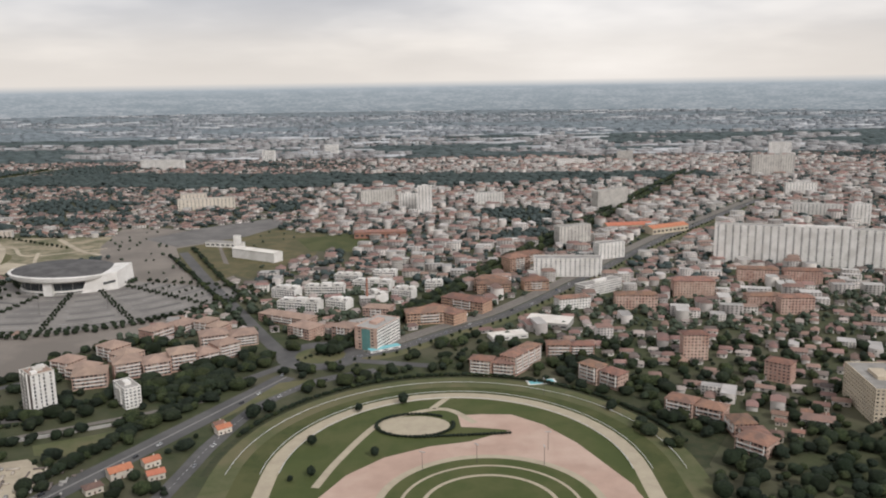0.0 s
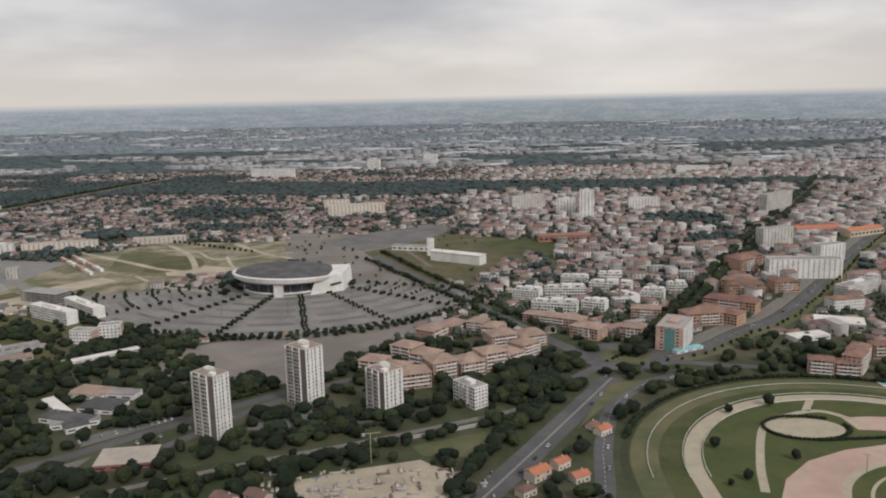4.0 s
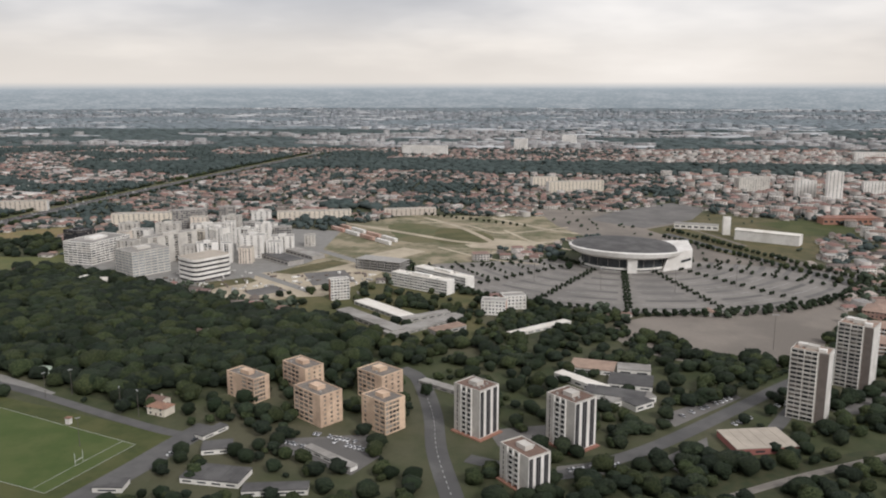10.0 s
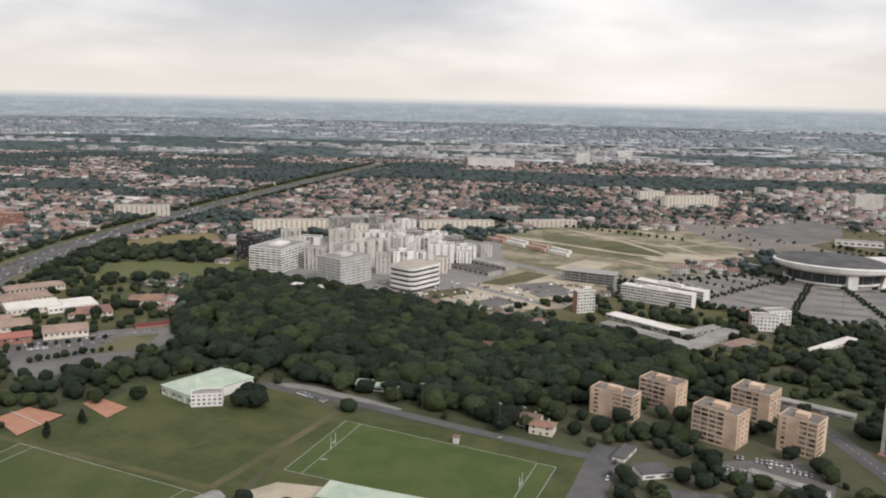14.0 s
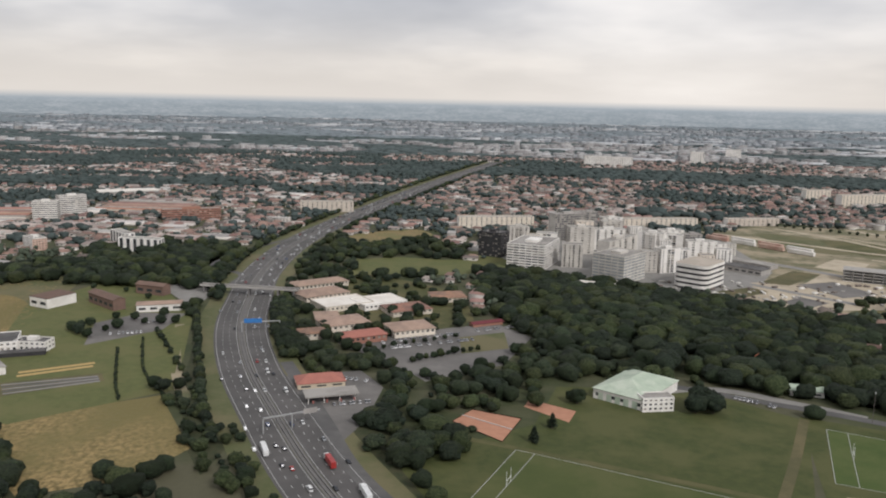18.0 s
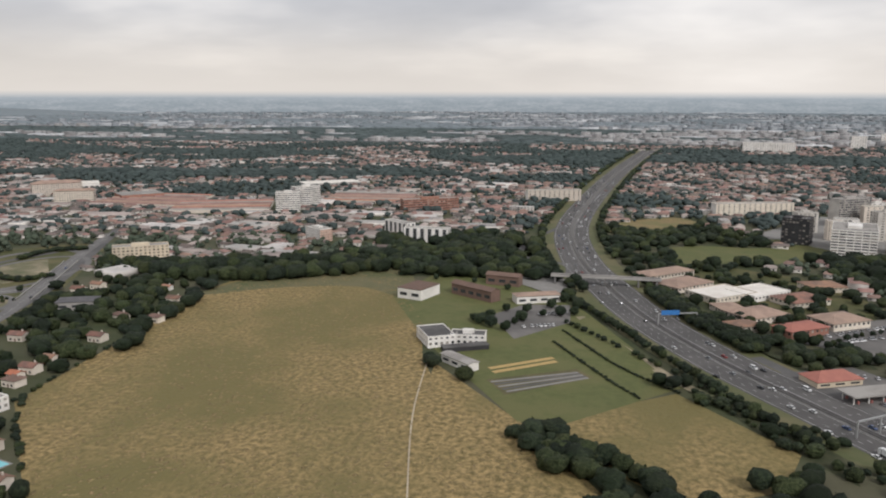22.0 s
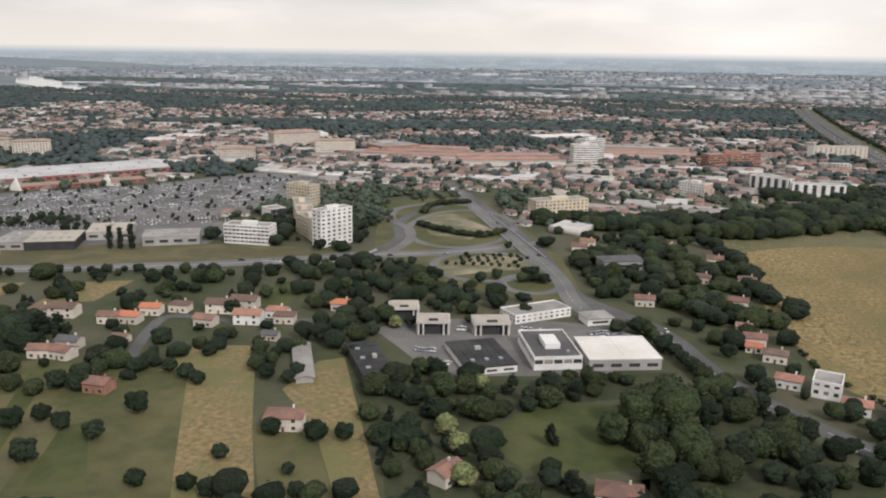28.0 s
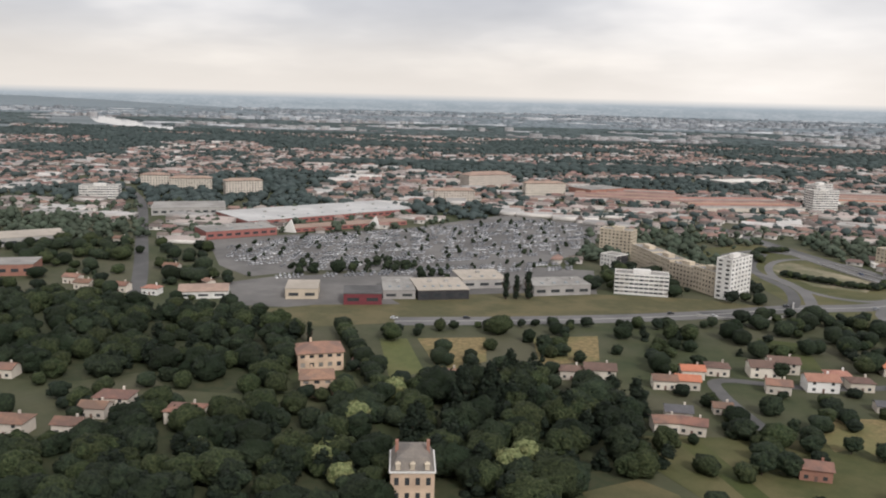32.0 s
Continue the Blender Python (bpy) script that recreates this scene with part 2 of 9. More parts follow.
mat("cream_wall", (0.62, 0.53, 0.40), (0.56, 0.47, 0.35), scale=0.3, c=(0.5, 0.42, 0.32), big=0.1, piece=0.12)
mat("grey_wall", (0.42, 0.395, 0.365), (0.36, 0.34, 0.315), scale=0.3, c=(0.32, 0.3, 0.28), big=0.1, piece=0.12)
mat("tower_wall", (0.6, 0.565, 0.51), (0.53, 0.5, 0.45), scale=0.3, c=(0.45, 0.42, 0.38), big=0.12, piece=0.1)
mat("ochre_wall", (0.72, 0.535, 0.39), (0.65, 0.475, 0.34), scale=0.3, c=(0.5, 0.36, 0.26), big=0.12, piece=0.15)
mat("pink_wall", (0.60, 0.43, 0.35), (0.53, 0.375, 0.3), scale=0.3, c=(0.45, 0.28, 0.22), big=0.12, piece=0.15)
mat("orange_wall", (0.56, 0.36, 0.255), (0.5, 0.315, 0.22), scale=0.3, piece=0.15)
mat("brown_panel", (0.2, 0.165, 0.145), (0.165, 0.138, 0.12), scale=0.5)
mat("brick_wall", (0.37, 0.19, 0.135), (0.31, 0.155, 0.115), scale=0.5, piece=0.15)
mat("maroon_wall", (0.18, 0.045, 0.052), (0.145, 0.038, 0.044), scale=0.4)
mat("red_wall", (0.34, 0.135, 0.115), (0.29, 0.115, 0.1), scale=0.4)
mat("dark_wall", (0.05, 0.048, 0.05), (0.035, 0.034, 0.036), scale=0.4)
mat("teal_wall", (0.13, 0.27, 0.25), (0.11, 0.23, 0.215), scale=0.4)
mat("house_wall", (0.66, 0.59, 0.5), (0.58, 0.51, 0.43), scale=0.4, piece=0.35)
mat("tile_roof", (0.30, 0.165, 0.115), (0.235, 0.135, 0.1), scale=0.5, fine=2.5, c=(0.19, 0.12, 0.095), big=0.2, piece=0.4)
mat("salmon_roof", (0.42, 0.22, 0.155), (0.35, 0.18, 0.13), scale=0.5, fine=2.5, piece=0.3)
mat("orange_roof", (0.50, 0.2, 0.115), (0.43, 0.165, 0.095), scale=0.5, fine=2.5, piece=0.25)
mat("tan_roof", (0.40, 0.285, 0.22), (0.34, 0.24, 0.185), scale=0.4, fine=2.0, c=(0.30, 0.215, 0.17), big=0.15, piece=0.15)
mat("brown_roof", (0.19, 0.12, 0.095), (0.15, 0.1, 0.08), scale=0.4, piece=0.2)
mat("flat_roof", (0.30, 0.28, 0.255), (0.24, 0.225, 0.205), scale=0.25, c=(0.36, 0.34, 0.31), big=0.08, piece=0.15)
mat("tar_roof", (0.032, 0.031, 0.031), (0.045, 0.043, 0.042), scale=0.3, c=(0.06, 0.058, 0.055), big=0.1)
mat("dark_roof", (0.10, 0.095, 0.092), (0.08, 0.077, 0.075), scale=0.3, c=(0.13, 0.125, 0.12), big=0.08)
mat("white_roof", (0.80, 0.76, 0.69), (0.74, 0.70, 0.63), scale=0.3, c=(0.68, 0.63, 0.56), big=0.1)
mat("mall_roof", (0.5, 0.485, 0.465), (0.43, 0.42, 0.4), scale=0.1, c=(0.58, 0.565, 0.54), big=0.05)
mat("sand_roof", (0.5, 0.435, 0.36), (0.44, 0.385, 0.32), scale=0.3, c=(0.4, 0.35, 0.29), big=0.1)
mat("green_roof", (0.44, 0.51, 0.4), (0.37, 0.44, 0.345), scale=0.4, c=(0.5, 0.55, 0.45), big=0.15)
mat("red_roof", (0.4, 0.165, 0.125), (0.34, 0.14, 0.11), scale=0.4)
mat("slate_roof", (0.13, 0.125, 0.128), (0.10, 0.097, 0.1), scale=0.4)
mat("factory_roof", (0.34, 0.215, 0.18), (0.27, 0.18, 0.155), scale=0.15, c=(0.22, 0.15, 0.125), big=0.06, island=0.3)
mat("glass", (0.035, 0.04, 0.045), (0.055, 0.058, 0.06), rough=0.15, scale=0.5, spec=0.5, island=0.6)
mat("shutter", (0.11, 0.10, 0.09), (0.34, 0.31, 0.27), rough=0.6, scale=0.35, fine=3.0, island=0.5)
mat("light_glass", (0.30, 0.33, 0.335), (0.24, 0.265, 0.275), rough=0.2, scale=0.3, spec=0.5, island=0.3)
mat("metal", (0.55, 0.55, 0.54), (0.45, 0.45, 0.44), rough=0.45, metal=0.6)
mat("crane_yellow", (0.5, 0.45, 0.32), (0.44, 0.39, 0.28), rough=0.5)
mat("rust_pole", (0.13, 0.11, 0.1), (0.1, 0.09, 0.08), rough=0.6)
mat("bark", (0.09, 0.07, 0.05), (0.06, 0.045, 0.035), scale=2.0)
mat("leaf", (0.019, 0.029, 0.018), (0.054, 0.07, 0.037), rough=0.75, scale=1.5, fine=4.5, bump=1.5, island=0.5, spec=0.15, c=(0.02, 0.03, 0.015), big=0.05)
mat("leaf_fresh", (0.023, 0.034, 0.014), (0.075, 0.091, 0.04), rough=0.75, scale=1.5, fine=4.5, bump=1.5, island=0.5, spec=0.15)
mat("leaf_pale", (0.06, 0.075, 0.028), (0.22, 0.225, 0.1), rough=0.75, scale=1.3, fine=3.0, bump=0.6, island=0.5, spec=0.15)
mat("leaf_dark", (0.014, 0.022, 0.015), (0.036, 0.048, 0.029), rough=0.75, scale=1.5, fine=4.5, bump=1.5, island=0.45, spec=0.15)
# far leaves lightened: the haze before them is painted into the colour
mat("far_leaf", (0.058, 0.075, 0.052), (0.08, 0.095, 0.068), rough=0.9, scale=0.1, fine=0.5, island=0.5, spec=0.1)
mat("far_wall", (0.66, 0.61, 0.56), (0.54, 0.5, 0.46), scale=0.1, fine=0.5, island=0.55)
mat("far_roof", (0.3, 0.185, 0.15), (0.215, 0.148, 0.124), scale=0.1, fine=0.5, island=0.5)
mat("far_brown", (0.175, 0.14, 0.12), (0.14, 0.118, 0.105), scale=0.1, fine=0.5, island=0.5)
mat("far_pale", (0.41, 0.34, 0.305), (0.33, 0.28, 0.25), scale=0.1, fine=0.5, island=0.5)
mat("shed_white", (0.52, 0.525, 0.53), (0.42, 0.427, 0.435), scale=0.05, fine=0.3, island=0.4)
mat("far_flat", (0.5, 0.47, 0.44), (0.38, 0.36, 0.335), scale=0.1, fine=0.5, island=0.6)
# belt and city colours greyed and blued: haze painted into the base colour
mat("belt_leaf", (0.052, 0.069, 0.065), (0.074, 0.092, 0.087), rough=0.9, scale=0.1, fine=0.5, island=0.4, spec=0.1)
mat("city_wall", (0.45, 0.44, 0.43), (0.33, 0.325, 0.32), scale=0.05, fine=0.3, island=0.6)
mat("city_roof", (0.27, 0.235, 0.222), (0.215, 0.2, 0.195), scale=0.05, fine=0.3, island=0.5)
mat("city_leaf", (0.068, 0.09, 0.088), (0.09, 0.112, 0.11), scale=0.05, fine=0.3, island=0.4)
# farthest zone paler and bluer still: more haze painted into the base colours
mat("hazed_wall", (0.35, 0.365, 0.38), (0.27, 0.29, 0.305), scale=0.05, fine=0.3, island=0.6)
mat("hazed_roof", (0.28, 0.292, 0.303), (0.24, 0.255, 0.27), scale=0.05, fine=0.3, island=0.3)
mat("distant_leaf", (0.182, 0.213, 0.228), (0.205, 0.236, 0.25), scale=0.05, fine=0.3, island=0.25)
mat("water", (0.42, 0.43, 0.43), (0.38, 0.39, 0.4), rough=0.1, spec=0.5)
mat("pool", (0.25, 0.62, 0.66), (0.2, 0.55, 0.6), rough=0.1, spec=0.5)
mat("tyre", (0.02, 0.02, 0.02), rough=0.8)
mat("sign_blue", (0.05, 0.2, 0.5), rough=0.5)
mat("car_white", (0.78, 0.78, 0.76), rough=0.3, spec=0.5)
mat("car_grey", (0.35, 0.36, 0.37), rough=0.3, spec=0.5)
mat("car_black", (0.025, 0.025, 0.03), rough=0.3, spec=0.5)
mat("car_blue", (0.06, 0.1, 0.22), rough=0.3, spec=0.5)
mat("car_red", (0.38, 0.04, 0.035), rough=0.3, spec=0.5)
mat("parked", (0.62, 0.61, 0.6), (0.18, 0.18, 0.19), rough=0.35, scale=0.07, island=0.9, spec=0.5)


# ---- mesh tools ----
class Geo:
    """Gathers faces with material slots, and makes one mesh of them."""

    def __init__(self):
        self.v, self.f, self.m = [], [], []

    def add(self, verts, faces, slot=0):
        n = len(self.v)
        self.v += verts
        self.f += [tuple(i + n for i in fc) for fc in faces]
        self.m += [slot] * len(faces)
        return self

    def box(self, x0, y0, z0, x1, y1, z1, slot=0):
        return self.add([(x, y, z) for z in (z0, z1) for x, y in ((x0, y0), (x1, y0), (x1, y1), (x0, y1))],
                        [(0, 3, 2, 1), (4, 5, 6, 7), (0, 1, 5, 4), (1, 2, 6, 5), (2, 3, 7, 6), (3, 0, 4, 7)], slot)

    def prism(self, poly, z0, z1, slot=0, cap=True):
        n = len(poly)
        fs = [(i, (i + 1) % n, n + (i + 1) % n, n + i) for i in range(n)]
        if cap:
            fs += [tuple(range(n, 2 * n)), tuple(range(n - 1, -1, -1))]
        return self.add([(x, y, z0) for x, y in poly] + [(x, y, z1) for x, y in poly], fs, slot)

    def gable(self, x0, y0, x1, y1, z, h, slot=0, th=0.14):
        """A pitched roof of some thickness, its ridge along x."""
        ym = (y0 + y1) / 2
        for ya in (y0, y1):
            self.add([(x0, ya, z), (x1, ya, z), (x1, ym, z + h), (x0, ym, z + h), (x0, ya, z + th), (x1, ya, z + th), (x1, ym, z + h + th), (x0, ym, z + h + th)],
                     [(0, 3, 2, 1), (4, 5, 6, 7), (0, 1, 5, 4), (1, 2, 6, 5), (3, 0, 4, 7)], slot)
        return self

    def gabled(self, w, d, h, rise):
        """House walls whose ends rise to the ridge, which runs along x."""
        vs = [(sx * w / 2, sy * d / 2, z) for z in (0, h) for sx, sy in ((-1, -1), (1, -1), (1, 1), (-1, 1))] + [(-w / 2, 0, h + rise), (w / 2, 0, h + rise)]
        return self.add(vs, [(0, 1, 5, 4), (2, 3, 7, 6), (1, 2, 6, 9, 5), (3, 0, 4, 8, 7), (3, 2, 1, 0)])

    def hip(self, x0, y0, x1, y1, z, h, slot=0, th=0.14):
        r = min(x1 - x0, y1 - y0) / 2 * 0.95
        if x1 - x0 >= y1 - y0:
            a, b = (x0 + r, (y0 + y1) / 2, z + h), (x1 - r, (y0 + y1) / 2, z + h)
            fs = [(4, 5, 9, 8), (5, 6, 9), (6, 7, 8, 9), (7, 4, 8)]
        else:
            a, b = ((x0 + x1) / 2, y0 + r, z + h), ((x0 + x1) / 2, y1 - r, z + h)
            fs = [(4, 5, 8), (5, 6, 9, 8), (6, 7, 9), (7, 4, 8, 9)]
        vs = [(x, y, zz) for zz in (z, z + th) for x, y in ((x0, y0), (x1, y0), (x1, y1), (x0, y1))] + [a, b]
        return self.add(vs, fs + [(0, 3, 2, 1), (0, 1, 5, 4), (1, 2, 6, 5), (2, 3, 7, 6), (3, 0, 4, 7)], slot)

    def cyl(self, cx, cy, z0, z1, r0, r1, n=8, slot=0):
        vs = [(cx + r * math.cos(6.2832 * i / n), cy + r * math.sin(6.2832 * i / n), z) for r, z in ((r0, z0), (r1, z1)) for i in range(n)]
        return self.add(vs, [(i, (i + 1) % n, n + (i + 1) % n, n + i) for i in range(n)] + [tuple(range(n, 2 * n)), tuple(range(n - 1, -1, -1))], slot)

    def beam(self, a, b, r=0.1, slot=0):
        """A square bar from a to b."""
        a, b = Vector(a), Vector(b)
        q = (b - a).to_track_quat("Z", "Y").to_matrix()
        vs = [tuple(p + q @ Vector((sx * r, sy * r, 0))) for p in (a, b) for sx, sy in ((-1, -1), (1, -1), (1, 1), (-1, 1))]
        return self.add(vs, [(0, 3, 2, 1), (4, 5, 6, 7), (0, 1, 5, 4), (1, 2, 6, 5), (2, 3, 7, 6), (3, 0, 4, 7)], slot)

    def mesh(self, name, mats):
        me = bpy.data.meshes.new(name)
        me.from_pydata(self.v, [], self.f)
        for n in mats if isinstance(mats, (list, tuple)) else [mats]:
            me.materials.append(M[n])
        if "leaf" in str(mats):
            me.polygons.foreach_set("use_smooth", [True] * len(self.f))
        if any(self.m):
            me.polygons.foreach_set("material_index", self.m)
        me.update()
        return me


def part(name, geo, mats, parent, label=""):
    ob = new(name, geo if isinstance(geo, bpy.types.Mesh) else geo.mesh(name, mats))
    ob.parent = parent
    return tagged(ob, label)


def thing(name, x, y, turn, label, category, group="", kind="", z=0.0):
    ob = new(name)
    ob.empty_display_size = 0.5
    ob.matrix_basis = pose(x, y, z, 0, 0, turn)
    return tagged(ob, label, category, group, kind)


# ---- the plan: what is taken, cell by cell ----
GX, GY, CELL = -2700.0, 40.0, 4.0
taken = np.zeros((400, 1150), bool)
use = np.zeros((400, 1150), np.int8)
built = np.zeros((400, 1150), bool)
cell_y, cell_x = np.mgrid[0:400, 0:1150]
cell_x, cell_y = GX + CELL * (cell_x + 0.5), GY + CELL * (cell_y + 0.5)


def inside(poly, px, py):
    hit = np.zeros(px.shape, bool)
    for (x0, y0), (x1, y1) in zip(poly, poly[1:] + poly[:1]):
        if y0 != y1:
            hit ^= ((y0 > py) != (y1 > py)) & (px < (x1 - x0) * (py - y0) / (y1 - y0) + x0)
    return hit


def paint(poly, grid, value):
    xs, ys = [p[0] for p in poly], [p[1] for p in poly]
    a, b = int((min(xs) - GX) / CELL) - 1, int((max(xs) - GX) / CELL) + 2
    c, d = int((min(ys) - GY) / CELL) - 1, int((max(ys) - GY) / CELL) + 2
    a, b, c, d = max(a, 0), max(b, 0), max(c, 0), max(d, 0)
    if b > a and d > c:
        sub = grid[c:d, a:b]
        sub[inside(poly, cell_x[c:d, a:b], cell_y[c:d, a:b])] = value


def reserve_box(x, y, turn, w, d, grow=2.0):
    c, s = math.cos(radians(turn)), math.sin(radians(turn))
    w, d = w / 2 + grow, d / 2 + grow
    for grid in (taken, built):
        paint([(x + u * c - v * s, y + u * s + v * c) for u, v in ((-w, -d), (w, -d), (w, d), (-w, d))], grid, True)


def free(x, y):
    i, j = int((y - GY) / CELL), int((x - GX) / CELL)
    return not (0 <= i < 400 and 0 <= j < 1150 and taken[i, j])


def clear(x, y):
    i, j = int((y - GY) / CELL), int((x - GX) / CELL)
    return not (0 <= i < 400 and 0 <= j < 1150 and built[i, j])


def smooth(pts, closed=False, steps=6):
    """A Catmull-Rom line through the corners."""
    p = [Vector((*q, 0)) for q in pts]
    n, out = len(p), []
    for i in range(n if closed else n - 1):
        a, b = p[i], p[(i + 1) % n]
        z = p[i - 1] if closed or i else a * 2 - b
        c = p[(i + 2) % n] if closed or i + 2 < n else b * 2 - a
        for k in range(steps):
            t = k / steps
            q = 0.5 * (2 * a + (b - z) * t + (2 * z - 5 * a + 4 * b - c) * t * t + (3 * a - z - 3 * b + c) * t ** 3)
            out.append((q.x, q.y))
    return out if closed else out + [tuple(pts[-1])]


def area(name, poly, material_name, label, z=0.03, keep=True, landuse=None, round_off=False, category="ground"):
    """A level sheet of ground with its own surface."""
    poly = smooth(poly, True) if round_off else poly
    if sum(x0 * y1 - x1 * y0 for (x0, y0), (x1, y1) in zip(poly, poly[1:] + poly[:1])) < 0:
        poly = poly[::-1]
    ob = new(name, Geo().add([(x, y, z) for x, y in poly], [tuple(range(len(poly)))]).mesh(name, material_name))
    if keep:
        paint(poly, taken, True)
    if landuse is not None:
        paint(poly, use, landuse)
        if not keep:
            paint(poly, taken, False)
    return tagged(ob, label, category, kind="structure")


def offset_line(line, off):
    out = []
    for i, p in enumerate(line):
        a, b = line[max(i - 1, 0)], line[min(i + 1, len(line) - 1)]
        d = Vector((b[0] - a[0], b[1] - a[1])).normalized()
        out.append((p[0] - d.y * off, p[1] + d.x * off))
    return out


def strip(name, pts, width, material_name, label, z=0.06, off=0.0, keep=True, category="road", th=0.0, steps=6):
    """A road or path of one width along a smooth line."""
    line = smooth(pts, steps=steps)
    l, r = offset_line(line, off + width / 2), offset_line(line, off - width / 2)
    n = len(line)
    g = Geo().add([(x, y, z) for x, y in l] + [(x, y, z) for x, y in r], [(n + i, n + i + 1, i + 1, i) for i in range(n - 1)])
    if th:
        g.add([(x, y, z - th) for x, y in l] + [(x, y, z) for x, y in l], [(i, i + 1, n + i + 1, n + i) for i in range(n - 1)])
        g.add([(x, y, z) for x, y in r] + [(x, y, z - th) for x, y in r], [(i, i + 1, n + i + 1, n + i) for i in range(n - 1)])
    if keep:
        a, b = offset_line(line, off + width / 2 + 3), offset_line(line, off - width / 2 - 3)
        for i in range(n - 1):
            for grid in (taken, built):
                paint([a[i], a[i + 1], b[i + 1], b[i]], grid, True)
    return tagged(new(name, g.mesh(name, material_name)), label, category, kind="structure")


def dashes(name, pts, off, dash, gap, width, material_name, label, z=0.085, parent=None):
    """Painted dashes along a smooth line."""
    line = offset_line(smooth(pts, steps=10), off)
    g, run = Geo(), 0.0
    for (x0, y0), (x1, y1) in zip(line, line[1:]):
        ln = math.hypot(x1 - x0, y1 - y0)
        ux, uy = (x1 - x0) / ln, (y1 - y0) / ln
        s = -run
        while s < ln:
            a, b = max(s, 0), min(s + dash, ln)
            if b > a:
                g.add([(x0 + ux * q - uy * e, y0 + uy * q + ux * e, z) for q, e in ((a, -width / 2), (b, -width / 2), (b, width / 2), (a, width / 2))], [(0, 1, 2, 3)])
            s += dash + gap
        run = (run + ln) % (dash + gap)
    return tagged(new(name, g.mesh(name, material_name)), label, "road marking", kind="structure")


def along(pts, step, off=0.0):
    """Places at even steps on a smooth line, with the heading."""
    line = offset_line(smooth(pts, steps=10), off)
    out, left = [], 0.0
    for (x0, y0), (x1, y1) in zip(line, line[1:]):
        ln = math.hypot(x1 - x0, y1 - y0)
        while left <= ln:
            out.append((x0 + (x1 - x0) * left / ln, y0 + (y1 - y0) * left / ln, math.degrees(math.atan2(y1 - y0, x1 - x0))))
            left += step
        left -= ln
    return out


def scatter(name, protos, rows, mats, label, category, group=""):
    """One mesh of many small copies: protos are Geos, rows (proto, x, y, z, turn, sx, sy, sz)."""
    co, loops, starts, slots, nv, nl = [], [], [], [], 0, 0
    for k, g in enumerate(protos):
        mine = np.array([r[1:] for r in rows if r[0] == k], float)
        if not len(mine):
            continue
        v = np.array(g.v, float)
        c, s = np.cos(np.radians(mine[:, 3]))[:, None], np.sin(np.radians(mine[:, 3]))[:, None]
        px, py = v[:, 0] * mine[:, 4:5], v[:, 1] * mine[:, 5:6]
        pts = np.stack([px * c - py * s + mine[:, 0:1], px * s + py * c + mine[:, 1:2], v[:, 2] * mine[:, 6:7] + mine[:, 2:3]], -1)
        flat = np.array([i for fc in g.f for i in fc])
        size = np.array([len(fc) for fc in g.f])
        first = np.r_[0, np.cumsum(size)[:-1]]
        m = len(mine)
        co.append(pts.reshape(-1, 3))
        loops.append((flat[None] + len(v) * np.arange(m)[:, None] + nv).ravel())
        starts.append((first[None] + len(flat) * np.arange(m)[:, None] + nl).ravel())
        slots.append(np.tile(g.m, m))
        nv, nl = nv + len(v) * m, nl + len(flat) * m
    if not co:
        return None
    co, loops, starts, slots = (np.concatenate(a) for a in (co, loops, starts, slots))
    me = bpy.data.meshes.new(name)
    me.vertices.add(len(co))
    me.vertices.foreach_set("co", co.astype(np.float32).ravel())
    me.loops.add(len(loops))
    me.loops.foreach_set("vertex_index", loops.astype(np.int32))
    me.polygons.add(len(starts))
    me.polygons.foreach_set("loop_start", starts.astype(np.int32))
    me.polygons.foreach_set("material_index", slots.astype(np.int32))
    for n in mats:
        me.materials.append(M[n])
    if any("leaf" in n for n in mats):
        me.polygons.foreach_set("use_smooth", np.ones(len(starts), bool))
    me.update(calc_edges=True)
    me.validate()
    return tagged(new(name, me), label, category, group, "stuff")


# ---- kinds of building ----
STOREY = 1.65


